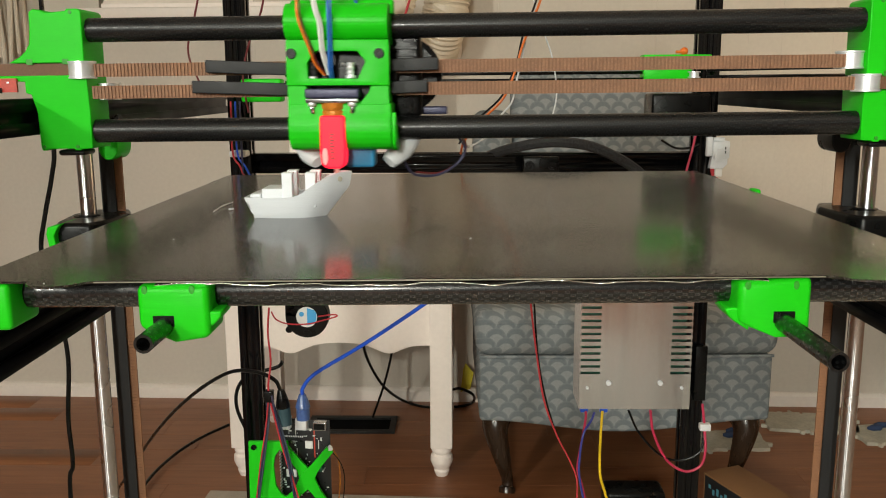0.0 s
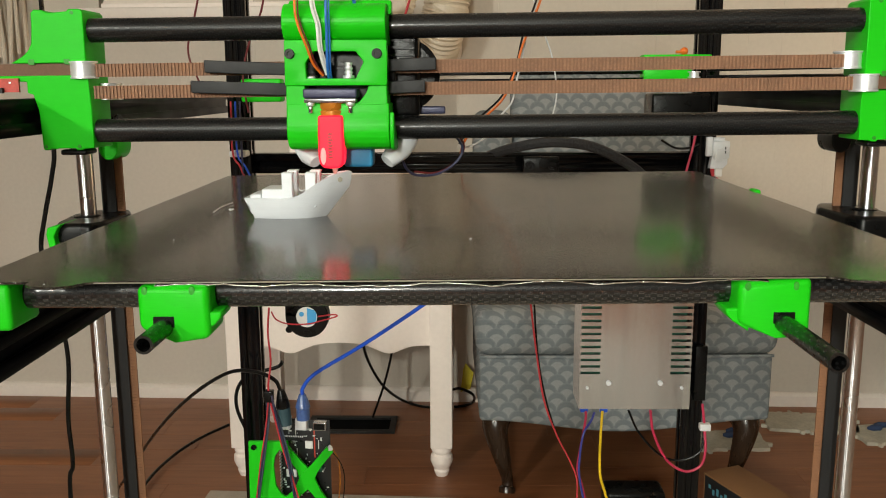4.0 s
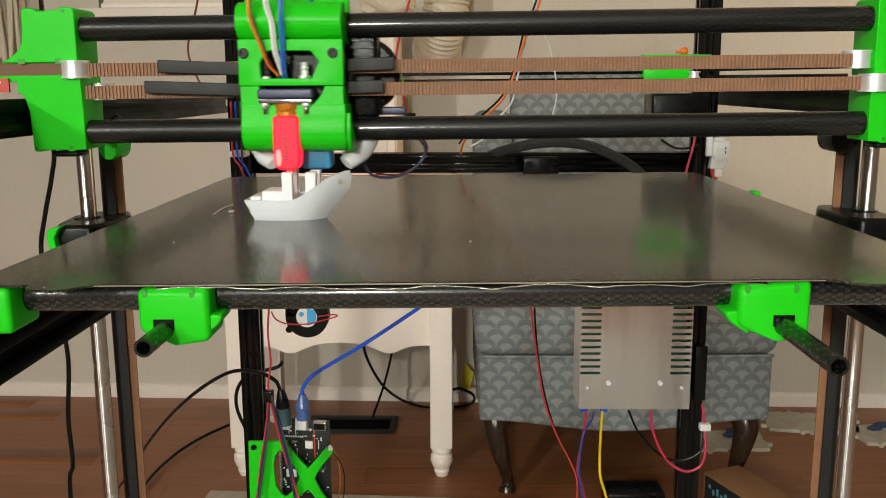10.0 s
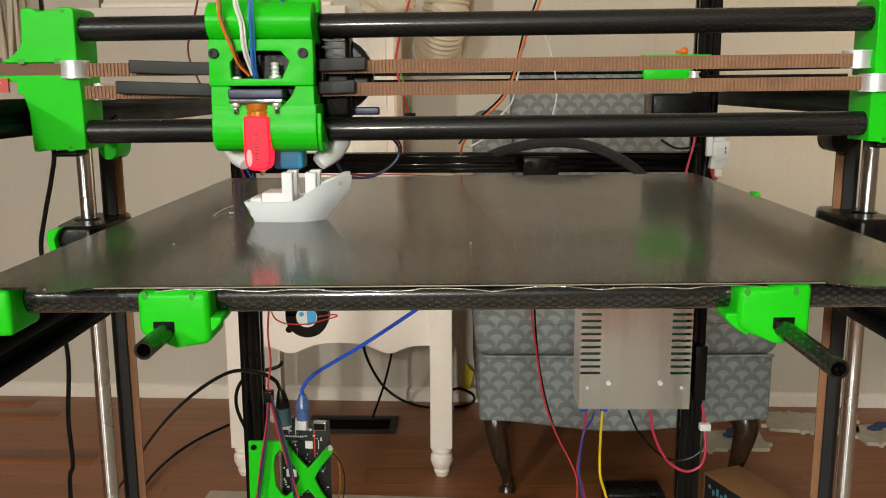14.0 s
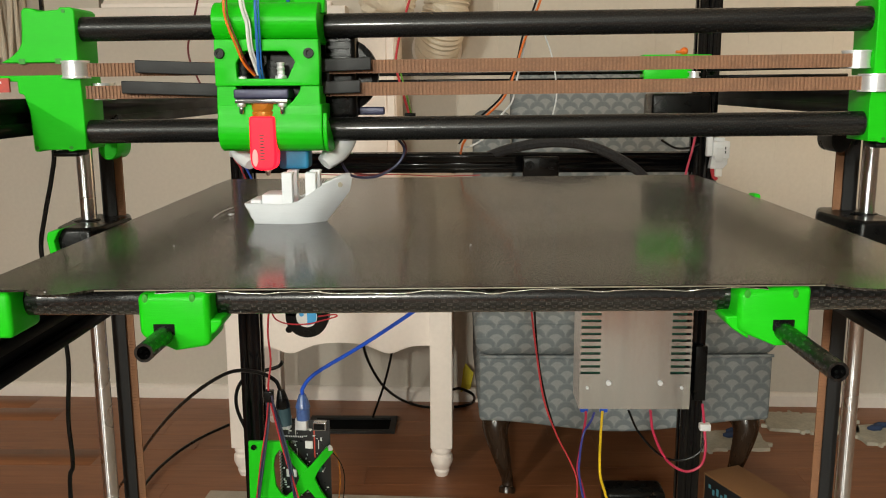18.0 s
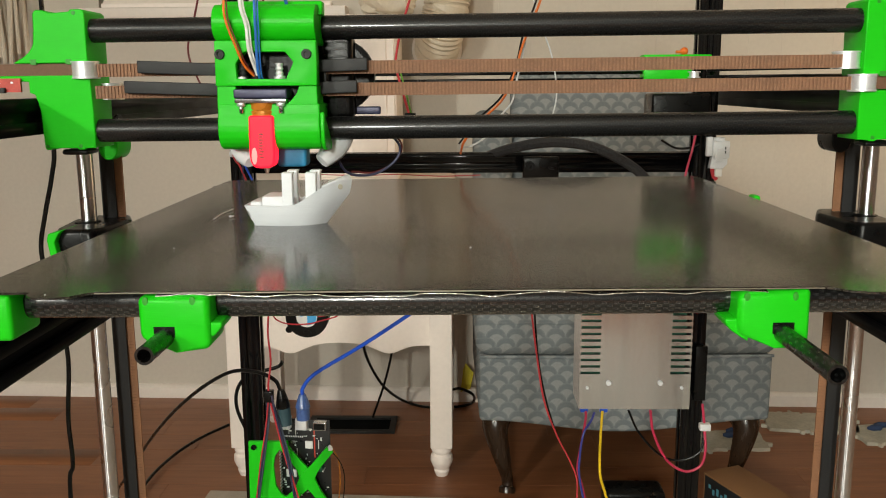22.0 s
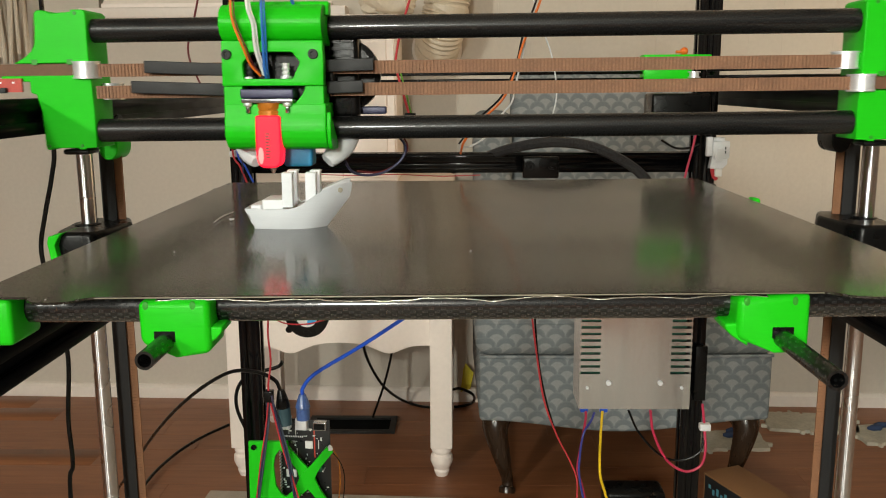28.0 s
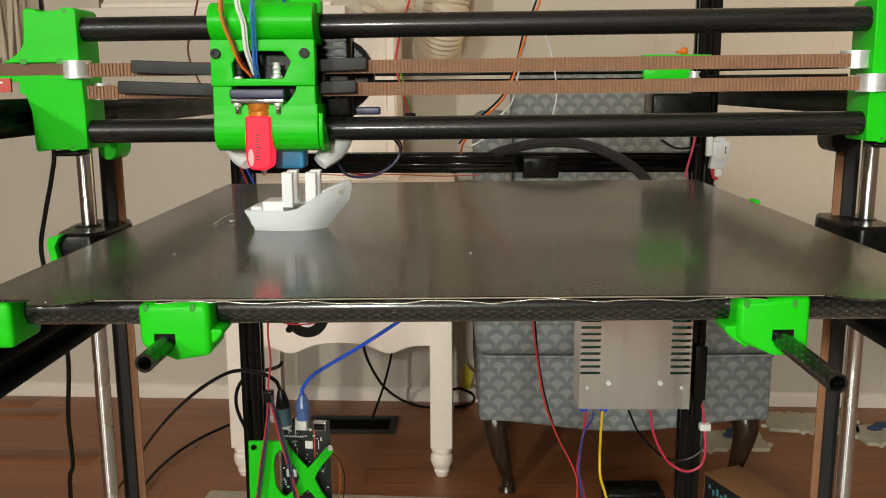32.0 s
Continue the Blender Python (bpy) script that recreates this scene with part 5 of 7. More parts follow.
# ---------------------------------------------------------------- electronics
def power_supply():
    p = thing("power_supply", (0.1752, 0.875, 0.4747), "slotted zinc-steel power supply fixed to the frame", "power supply")
    w, h, d = 0.056, 0.215, 0.024
    slot = 0.0175
    # front cover with rows of open slots near both edges
    bm = box((-w + slot + 0.003, -d, 0), (w - slot - 0.003, -d + 0.0012, h))
    n, z0, pitch = 14, 0.037, 0.0068
    for s in (-1, 1):
        xa, xb = sorted((s * (w), s * (w - slot - 0.003)))
        box((xa, -d, 0), (xb, -d + 0.0012, z0), 0, bm)
        for i in range(n):
            za = z0 + i * pitch
            box((xa, -d, za + 0.0026), (xb, -d + 0.0012, za + pitch), 0, bm)
        box((xa, -d, z0 + n * pitch), (xb, -d + 0.0012, h), 0, bm)
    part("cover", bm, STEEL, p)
    sides = box((-w, -d + 0.0012, 0), (-w + 0.0012, d, h))
    box((w - 0.0012, -d + 0.0012, 0), (w, d, h), 0, sides)
    box((-w + 0.0012, d - 0.0012, 0), (w - 0.0012, d, h), 0, sides)
    box((-w + 0.0012, -d + 0.0012, h - 0.0012), (w - 0.0012, d - 0.0012, h), 0, sides)
    box((-w + 0.0012, -d + 0.0012, 0), (w - 0.0012, d - 0.0012, 0.0012), 0, sides)
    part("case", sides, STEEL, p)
    part("circuit_board", box((-w + 0.003, -0.012, 0.02), (w - 0.003, -0.0105, h - 0.01)), GREEN_BOARD, p, "green circuit board inside")
    for x, z, r in ((-0.0265, 0.0277, 0.0026), (0.0255, 0.0277, 0.0026), (-0.048, 0.0225, 0.0016), (0.0475, 0.0225, 0.0016)):
        bolt("screw", (x, -d, z), r, p, BRIGHT)
    for x, c in ((-0.0495, BLUE), (-0.0295, BLUE)):
        part("terminal", box((x - 0.004, -0.019, -0.006), (x + 0.004, -0.012, -0.0002), 0.001), c, p, "blue crimp terminal")
    return p


power_supply()


def control_board():
    c = thing("control_board", (-0.165, 0.85, 0.40), "black circuit board with plugs on a green printed bracket", "circuit board")
    o = Vector((-0.165, 0.85, 0.40))
    pcb = part("board", box((-0.0245, 0, -0.055), (0.0295, 0.0016, 0.063), 0.0004), BOARD, c, "", pose(0, 0, 0, 0, 0, -6))
    rnd = random.Random(9)
    mats = (GREY_LABEL, GREY_LABEL, BRIGHT, BLACK)
    for i in range(130):
        x, z = -0.022 + 0.048 * rnd.random(), -0.05 + 0.105 * rnd.random()
        sx, sz = 0.0006 + 0.0022 * rnd.random(), 0.0004 + 0.0014 * rnd.random()
        part("component", box((x, -0.0004 - 0.0012 * rnd.random(), z), (x + sx, 0.0, z + sz)), mats[i % 4], pcb)
    part("chip", box((0.0035, -0.0018, 0.032), (0.0115, 0, 0.040), 0.0003), GREY_LABEL, pcb, "white square label on a chip")
    for i in range(12):
        part("pad", box((-0.021 + 0.0019 * i, -0.0012, 0.0435), (-0.0200 + 0.0019 * i, 0.0, 0.0450)), BRIGHT if i % 3 else GREY_LABEL, pcb)
    for x, z, sx, sz in ((0.001, 0.0515, 0.010, 0.0018), (-0.007, 0.045, 0.0007, 0.010), (-0.014, 0.0465, 0.0006, 0.008), (-0.012, 0.0385, 0.007, 0.0006), (-0.012, 0.0365, 0.005, 0.0006), (0.017, 0.031, 0.0007, 0.010), (0.020, 0.006, 0.0016, 0.012), (-0.006, 0.015, 0.0007, 0.016), (0.0195, 0.0405, 0.0016, 0.0035)):
        part("print_line", box((x, -0.0003, z), (x + sx, 0.0, z + sz)), GREY_LABEL, pcb)
    part("red_stripe", box((0.0125, -0.0006, 0.022), (0.0138, 0.0, 0.052)), RED_BOARD, pcb)
    for x, z in ((-0.012, 0.004), (-0.010, -0.045)):
        part("memory_card", box((x - 0.0055, -0.0022, z - 0.004), (x + 0.0055, 0.0, z + 0.004), 0.0003), BRIGHT, pcb)
    part("relay", box((0.002, -0.0075, -0.043), (0.0145, 0.0, -0.030), 0.0008), GREY_LABEL, pcb, "white square socket")
    part("capacitor", lathe([(0.0032, 0.0), (0.0032, 0.006), (0.0028, 0.0065)], 14, None, Matrix.Translation((0.0195, 0, 0.012)) @ Matrix.Rotation(radians(90), 4, "X")), GREEN_BOARD, pcb)
    for i in range(22):
        part("pin", box((-0.0232, -0.006, -0.040 + 0.0034 * i), (-0.0222, 0, -0.0388 + 0.0034 * i)), BRIGHT, pcb)
    for x0, x1, m in ((-0.0225, -0.0105, BRIGHT), (-0.0045, 0.0075, BRIGHT)):
        part("usb_socket", box((x0, -0.008, 0.054), (x1, 0.002, 0.0665), 0.0006), m, pcb, "bright metal socket")
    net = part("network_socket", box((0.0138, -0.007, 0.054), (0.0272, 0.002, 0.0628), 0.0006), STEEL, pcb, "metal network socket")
    part("opening", box((0.0148, -0.0073, 0.0552), (0.0262, -0.0069, 0.0616)), BLACK, net)
    # green bracket: upright strip and two crossing arms
    g = prism([(-0.0525, 0.0445), (-0.012, 0.0445), (-0.012, 0.0400), (-0.020, 0.036), (-0.0255, 0.029), (-0.0275, 0.018), (-0.026, -0.004), (-0.020, -0.014), (-0.008, -0.020), (-0.0125, -0.030), (-0.030, -0.021), (-0.032, -0.062), (-0.0545, -0.062)], 0.004, "y", 0.0008, None, -0.014)
    part("bracket", g, GREEN, c, "green printed bracket")
    g = bmesh.new()
    for pts in (((-0.020, 0.042), (0.0, 0.016), (0.006, 0.004), (0.016, -0.012), (0.032, -0.036)), ((0.0305, 0.036), (0.013, 0.014), (0.004, 0.0), (-0.006, -0.013), (-0.020, -0.024))):
        path = curve([(x, 0, z) for x, z in pts], 8)
        edge = []
        for i, q in enumerate(path):
            along = (path[min(i + 1, len(path) - 1)] - path[max(i - 1, 0)]).normalized()
            half = 0.0043 + 0.0030 * math.exp(-((q - Vector((0.005, 0, 0.003))).length / 0.012) ** 2)
            edge.append((Vector((q.x, q.z)) + Vector((along.z, -along.x)) * half, Vector((q.x, q.z)) - Vector((along.z, -along.x)) * half))
        prism([tuple(a) for a, b in edge] + [tuple(b) for a, b in reversed(edge)], 0.0035, "y", 0, g, -0.0135 - 0.0012 * (pts[0][0] > 0))
    part("bracket_arm", g, GREEN, c, "green printed crossing arm")
    bolt("bolt", (-0.047, -0.0142, 0.0385), 0.0028, c)
    part("end_tip", lathe([(0.003, 0), (0.003, 0.002), (0.001, 0.005)], 10, None, Matrix.Translation((0.0305, -0.012, 0.035))), WHITE_PLASTIC, c)
    return c


control_board()


def usb_plug(name, top, low, mat, label, r):
    o = Vector(low)
    t = Vector(top) - o
    pl = part(name, sweep([(0, 0, 0), t * 0.45, t * 0.5, t * 0.8, t], [r, r, r * 1.12, r * 0.8, r * 0.5], 12), mat, None, "", Matrix.Translation(o))
    if mat is BLACK:
        part("sleeve", sweep([-t * 0.06, t * 0.46], r * 1.04, 12), TEAL_SLEEVE, pl, "grey-teal moulded grip")
    return tagged(pl, label, "plug", "printer wiring")


usb_plug("usb_plug", (-0.1817, 0.835, 0.5002), (-0.1785, 0.835, 0.4654), BLACK, "black moulded plug in the control board", 0.0066)
usb_plug("usb_plug", (-0.1602, 0.835, 0.4955), (-0.16, 0.835, 0.4691), CLEAR_BLUE, "translucent blue plug in the control board", 0.0068)
wire("usb_cable", [(-0.1603, 0.835, 0.4943), (-0.1588, 0.835, 0.5032), (-0.1444, 0.83, 0.5197), (-0.0952, 0.8, 0.5569), (-0.0395, 0.77, 0.6012), (-0.0085, 0.75, 0.6299), (0.0092, 0.78, 0.6545)], 0.0019, BLUE, "glossy blue cable rising behind the bed")
wire("power_lead", [(-0.1818, 0.835, 0.499), (-0.1892, 0.84, 0.5091), (-0.2114, 0.85, 0.5141), (-0.2432, 0.86, 0.5085), (-0.2989, 0.9, 0.4654), (-0.3762, 1, 0.3817), (-0.5028, 1.2, 0.2235), (-0.571, 1.3, 0.1417)], 0.0020, BLACK, "thick black lead arching over the board")
wire("power_lead", [(-0.5532, 1.9564, 0.01), (-0.6012, 1.8683, 0.01), (-0.6314, 1.7637, 0.01), (-0.64, 1.6333, 0.01), (-0.6136, 1.4723, 0.01)], 0.0034, BLACK, "black lead lying on the floor")
wire("loop_lead", [(-0.2142, 1, 0.4764), (-0.2213, 1, 0.4693), (-0.2557, 1, 0.4586), (-0.2702, 1, 0.4408), (-0.2714, 1, 0.4157), (-0.2592, 1, 0.3832)], 0.0022, BLACK, "thin dark lead in a loop")
wire("hanging_lead", [(-0.3520, 0.75, 0.93), (-0.3505, 0.75, 0.84), (-0.3507, 0.75, 0.752), (-0.3545, 0.75, 0.7253), (-0.3636, 0.75, 0.6907), (-0.3698, 0.75, 0.6606), (-0.366, 0.75, 0.63), (-0.358, 0.75, 0.5938), (-0.3544, 0.75, 0.557), (-0.359, 0.75, 0.5032), (-0.3585, 0.75, 0.4592), (-0.3633, 0.75, 0.4143), (-0.36, 0.76, 0.15), (-0.33, 0.80, 0.012), (-0.30, 0.9, 0.012)], 0.0021, BLACK, "black lead hanging beside the frame")
wire("floor_lead", [(-0.2156, 2.0095, 0.01), (-0.1812, 1.95, 0.1143), (-0.1572, 1.9, 0.2121), (-0.1484, 1.9, 0.2912)], 0.0028, BLACK, "black lead rising from the floor register", group="floor leads")
wire("floor_lead", [(-0.2257, 1.9, 0.2385), (-0.2171, 1.95, 0.1692), (-0.1878, 2.02, 0.0825), (-0.1398, 2.1155, 0.008), (-0.0668, 2.0763, 0.008), (0.0181, 2.1006, 0.008), (0.028, 2, 0.0687), (-0.0031, 1.98, 0.0929), (-0.0228, 1.95, 0.1008)], 0.0034, BLACK, "black lead curling round a table leg", group="floor leads")
wire("signal_lead", [(-0.189, 0.83, 0.5863), (-0.1912, 0.83, 0.5604), (-0.1896, 0.83, 0.5314), (-0.1931, 0.83, 0.502), (-0.1876, 0.828, 0.473), (-0.178, 0.826, 0.4317), (-0.1662, 0.825, 0.3894), (-0.1615, 0.825, 0.3584)], 0.0010, RED_WIRE, "red wire beside the frame post")
wire("signal_lead", [(-0.1946, 0.828, 0.4968), (-0.195, 0.828, 0.473), (-0.2001, 0.826, 0.4377), (-0.2083, 0.825, 0.3892), (-0.2137, 0.825, 0.3581)], 0.0012, NAVY, "dark wire in front of the green bracket")
wire("signal_lead", [(-0.1921, 0.827, 0.4971), (-0.1968, 0.826, 0.4618), (-0.2041, 0.825, 0.4199), (-0.2123, 0.824, 0.3586)], 0.0008, RED_WIRE, "red wire in front of the green bracket")
wire("signal_lead", [(-0.1898, 0.827, 0.4971), (-0.1821, 0.826, 0.4588), (-0.1742, 0.825, 0.42), (-0.1659, 0.824, 0.3589)], 0.0012, NAVY, "dark wire in front of the green bracket")
wire("signal_lead", [(-0.1912, 0.829, 0.4971), (-0.1806, 0.828, 0.4588), (-0.1724, 0.827, 0.42), (-0.1641, 0.826, 0.3589)], 0.0012, BLUE_GREY_WIRE, "blue-grey wire in front of the green bracket")
wire("signal_lead", [(-0.1930, 0.829, 0.4968), (-0.1936, 0.829, 0.473), (-0.1984, 0.827, 0.4377), (-0.2064, 0.826, 0.3892), (-0.2116, 0.826, 0.3581)], 0.0012, BLUE_GREY_WIRE, "blue-grey wire in front of the green bracket")
wire("signal_lead", [(-0.137, 0.85, 0.4305), (-0.1257, 0.85, 0.415), (-0.1221, 0.85, 0.3962), (-0.1253, 0.85, 0.3645)], 0.0006, BLACK, "thin brown wire beside the board")
wire("signal_lead", [(-0.1372, 0.852, 0.434), (-0.1288, 0.852, 0.4191), (-0.1271, 0.852, 0.3952), (-0.1303, 0.852, 0.3634)], 0.0006, AMBER, "thin brown wire beside the board")
tagged(part("cable_clip", box((-0.1968, 0.826, 0.501), (-0.1884, 0.835, 0.4894), 0.001), BLACK, None, ""), "small black cable clip", "clip")
wire("bed_lead", [(0.0549, 0.7, 0.6412), (0.0571, 0.7, 0.6193), (0.0632, 0.71, 0.5755), (0.071, 0.72, 0.5318), (0.0834, 0.73, 0.4967), (0.0966, 0.74, 0.4684), (0.1036, 0.74, 0.4494), (0.1037, 0.74, 0.422)], 0.0008, RED_WIRE, "thin red wire hanging from the bed")
wire("bed_lead", [(0.0597, 0.702, 0.6407), (0.06, 0.702, 0.6188), (0.0643, 0.712, 0.5749), (0.0711, 0.722, 0.5387), (0.0819, 0.74, 0.5005), (0.0949, 0.76, 0.4677)], 0.0008, BLACK, "thin black wire hanging from the bed")
wire("supply_lead", [(0.1272, 0.855, 0.4706), (0.1269, 0.855, 0.4602), (0.123, 0.855, 0.4325), (0.12, 0.855, 0.4075), (0.1252, 0.855, 0.3887), (0.1318, 0.855, 0.3569)], 0.0013, PINK_WIRE, "red wire from the power supply")
wire("supply_lead", [(0.1363, 0.857, 0.4687), (0.133, 0.857, 0.4594), (0.1243, 0.85, 0.4469), (0.1209, 0.85, 0.416), (0.122, 0.85, 0.3973), (0.1299, 0.85, 0.3595)], 0.0012, INDIGO_WIRE, "dark blue wire from the power supply")
wire("supply_lead", [(0.144, 0.855, 0.4707), (0.1427, 0.855, 0.4325), (0.1436, 0.855, 0.4013), (0.1488, 0.855, 0.3825), (0.1586, 0.855, 0.3507)], 0.0014, YELLOW_WIRE, "yellow wire from the power supply")
wire("supply_lead", [(0.1715, 0.86, 0.4701), (0.1828, 0.86, 0.4461), (0.2041, 0.86, 0.4225), (0.2248, 0.86, 0.4151), (0.2466, 0.86, 0.4245), (0.2523, 0.868, 0.4461)], 0.0012, BLACK, "black wire from the power supply")
wire("supply_lead", [(0.1941, 0.86, 0.4701), (0.1979, 0.86, 0.4461), (0.2119, 0.86, 0.4169), (0.2312, 0.86, 0.4032), (0.2474, 0.86, 0.4083), (0.2524, 0.86, 0.4246), (0.252, 0.865, 0.4473), (0.2504, 0.866, 0.4624), (0.2492, 0.868, 0.474)], 0.0014, PINK_WIRE, "pink-red wire from the power supply")
tagged(part("wire_connector", box((0.2461, 0.86, 0.4469), (0.2572, 0.868, 0.4542), 0.001), WHITE_PLASTIC, None, ""), "small white wire connector", "connector")
tagged(part("din_strip", box((0.2409, 0.872, 0.4756), (0.2533, 0.879, 0.5345), 0.001), BLACK, None, ""), "black plastic strip on the frame post", "strip")


def blower():
    at = Vector((-0.1545, 0.85, 0.5735))
    b = thing("blower_fan", at, "black round blower fan hanging behind the bed", "fan")
    R = Matrix.Rotation(radians(90), 4, "X")
    part("housing", lathe([(0.021, -0.007), (0.0215, -0.0065), (0.0215, 0.0065), (0.021, 0.007)], 32, None, R), BLACK, b)
    part("outlet", box((-0.0215, -0.007, 0.0), (0.0, 0.007, 0.028), 0.001), BLACK, b)
    part("lug", lathe([(0.0035, -0.006), (0.0035, 0.006)], 14, None, Matrix.Translation((-0.0185, 0, -0.0135)) @ R), BLACK, b)
    part("label", lathe([(0.0105, 0.0072), (0.0105, 0.0076)], 24, None, R), GREY_LABEL, b, "round white and blue label")
    part("label_band", prism([(0.0005, -0.0085), (0.008, -0.0065), (0.0098, -0.002), (0.0098, 0.004), (0.0075, 0.0072), (0.0005, 0.0092)], 0.0003, "y", 0, None, -0.0080), LABEL_BLUE, b)
    part("label_mark", lathe([(0.0024, 0.0077), (0.0024, 0.008), (0.0014, 0.008)], 16, None, Matrix.Translation((-0.005, 0, 0.003)) @ R), LABEL_BLUE, b)
    part("lead", sweep(curve([(-0.035, -0.009, 0.006), (-0.030, -0.0095, -0.002), (-0.018, -0.0095, -0.0065), (0.002, -0.0095, -0.0065), (0.014, -0.0095, -0.0035), (0.030, -0.009, 0.001), (0.027, -0.009, 0.003), (0.012, -0.009, 0.001)], 6), 0.0008, 6), RED_WIRE, b, "red lead")


blower()

# ---------------------------------------------------------------- upper wiring
wire("sensor_lead", [(-0.0405, 0.8, 0.8886), (-0.0472, 0.8, 0.8694), (-0.0545, 0.8, 0.8452), (-0.0589, 0.8, 0.8206), (-0.0561, 0.8, 0.8057), (-0.0512, 0.8, 0.7882), (-0.0473, 0.8, 0.774)], 0.0011, RED_WIRE, "red wire hanging behind the gantry")
wire("sensor_lead", [(-0.0546, 0.802, 0.8107), (-0.0498, 0.802, 0.7932), (-0.0454, 0.802, 0.774)], 0.0008, GREEN_WIRE, "green wire hanging behind the gantry")
tagged(part("lead_socket", box((-0.0514, 0.798, 0.7696), (-0.0415, 0.806, 0.7753), 0.0008), BLACK, None, ""), "small black lead socket", "connector")
wire("sensor_lead", [(0.0737, 0.8, 0.8877), (0.069, 0.8, 0.871), (0.0545, 0.8, 0.8347), (0.0482, 0.8, 0.8126), (0.0373, 0.8, 0.7877), (0.017, 0.8, 0.7677), (0.0027, 0.8, 0.75), (-0.0009, 0.82, 0.7372)], 0.0011, ORANGE_WIRE, "orange wire hanging behind the gantry")
wire("sensor_lead", [(0.0705, 0.803, 0.8881), (0.0657, 0.803, 0.8713), (0.0546, 0.803, 0.8422), (0.0493, 0.803, 0.8201), (0.0364, 0.803, 0.7902), (0.0145, 0.803, 0.7691), (-0.0024, 0.803, 0.7472)], 0.0009, BLACK, "black wire hanging behind the gantry")
wire("sensor_lead", [(0.0577, 0.81, 0.8376), (0.0504, 0.81, 0.8052), (0.046, 0.81, 0.785), (0.0368, 0.81, 0.7733), (0.0235, 0.81, 0.7544), (0.0095, 0.81, 0.7452), (-0.0009, 0.82, 0.7424)], 0.0009, WHITE_PLASTIC, "white wire hanging behind the gantry")
wire("sensor_lead", [(0.0596, 0.81, 0.889), (0.0727, 0.81, 0.8498), (0.0823, 0.81, 0.8225), (0.0864, 0.81, 0.7924), (0.0832, 0.81, 0.7721), (0.0808, 0.815, 0.758)], 0.0007, WHITE_PLASTIC, "white wire hanging behind the gantry")
wire("braided_cable", [(-0.0101, 0.93, 0.712), (0.0193, 0.905, 0.7248), (0.0491, 0.868, 0.7383), (0.0869, 0.858, 0.7449), (0.1224, 0.857, 0.7416), (0.1501, 0.857, 0.7305), (0.1699, 0.858, 0.7183), (0.1846, 0.86, 0.7042)], 0.0050, BRAID, "black braided cable sleeve arching over the crossbar")
wire("sensor_lead", [(-0.2478, 0.86, 0.8968), (-0.2528, 0.86, 0.876), (-0.2583, 0.86, 0.8551), (-0.2631, 0.86, 0.8392), (-0.2618, 0.86, 0.8233), (-0.2531, 0.86, 0.8017)], 0.0010, DARK_RED, "dark red wire behind the gantry")
wire("sensor_lead", [(-0.1857, 0.86, 0.8963), (-0.1912, 0.86, 0.8704), (-0.2046, 0.86, 0.8389), (-0.2116, 0.86, 0.8069), (-0.2075, 0.86, 0.7744)], 0.0010, DARK_RED, "dark red wire behind the gantry")
wire("motor_lead", [(0.2247, 0.85, 0.7541), (0.2222, 0.85, 0.7395), (0.2186, 0.85, 0.7243), (0.2159, 0.85, 0.7107)], 0.0011, PINK_WIRE, "pink-red wire beside the post")
wire("motor_lead", [(0.1916, 0.85, 0.7472), (0.2054, 0.85, 0.7396), (0.2189, 0.85, 0.7395), (0.2301, 0.86, 0.7426)], 0.0011, BLACK, "black wire beside the post")
wire("motor_lead", [(0.2471, 0.87, 0.7197), (0.2487, 0.87, 0.7113), (0.2522, 0.87, 0.7068)], 0.0020, RED_WIRE, "red wires below the white connector")


def molex():
    o = Vector((0.2511, 0.868, 0.7171))
    m = thing("plug_housing", o, "white nylon plug housing on the frame post", "connector")
    up = part("body", box(Vector((0.245, 0.862, 0.7281)) - o, Vector((0.2616, 0.873, 0.745)) - o, 0.0012), WHITE_PLASTIC, m)
    part("shoulder", box(Vector((0.2464, 0.864, 0.745)) - o, Vector((0.257, 0.871, 0.7484)) - o, 0.0008), WHITE_PLASTIC, up)
    part("side_tab", box(Vector((0.2394, 0.864, 0.7302)) - o, Vector((0.2453, 0.869, 0.7491)) - o, 0.0008), WHITE_PLASTIC, m)
    part("collar", prism([(-0.0080, 0.0010), (0.0045, 0.0010), (0.0090, 0.0055), (0.0090, 0.0125), (-0.0062, 0.0125)], 0.009, "y", 0.0008, None, -0.005), WHITE_PLASTIC, m)
    part("latch", box((-0.0035, -0.0085, 0.008), (0.0035, -0.006, 0.021), 0.0006), WHITE_PLASTIC, m)
    for z in (0.016, 0.020):
        part("slot", box((0.0055, -0.0071, z), (0.0065, -0.0059, z + 0.0025)), DARK_GREY, up)
    part("sleeve", box((-0.002, -0.003, -0.007), (0.005, 0.003, 0.0008), 0.001), GREY_LABEL, m, "clear heat-shrink sleeve")

molex()
tagged(part("cable_tie", box((-0.2305, 0.865, 0.7307), (-0.213, 0.9, 0.737), 0.002), WHITE_PLASTIC, None, ""), "white plastic tie round the post wiring", "cable tie")
wire("post_lead", [(-0.226, 0.865, 0.7853), (-0.2255, 0.862, 0.7359), (-0.2189, 0.862, 0.7219), (-0.2114, 0.862, 0.7023)], 0.0010, RED_WIRE, "thin red wire along the frame post")
wire("post_lead", [(-0.2216, 0.865, 0.7853), (-0.221, 0.862, 0.7359), (-0.2138, 0.862, 0.7219), (-0.2046, 0.862, 0.7023)], 0.0010, BLUE, "thin blue wire along the frame post")
wire("post_lead", [(-0.2171, 0.865, 0.7853), (-0.2165, 0.862, 0.7359), (-0.2162, 0.862, 0.7191), (-0.2159, 0.862, 0.7023)], 0.0010, NAVY, "thin dark wire along the frame post")
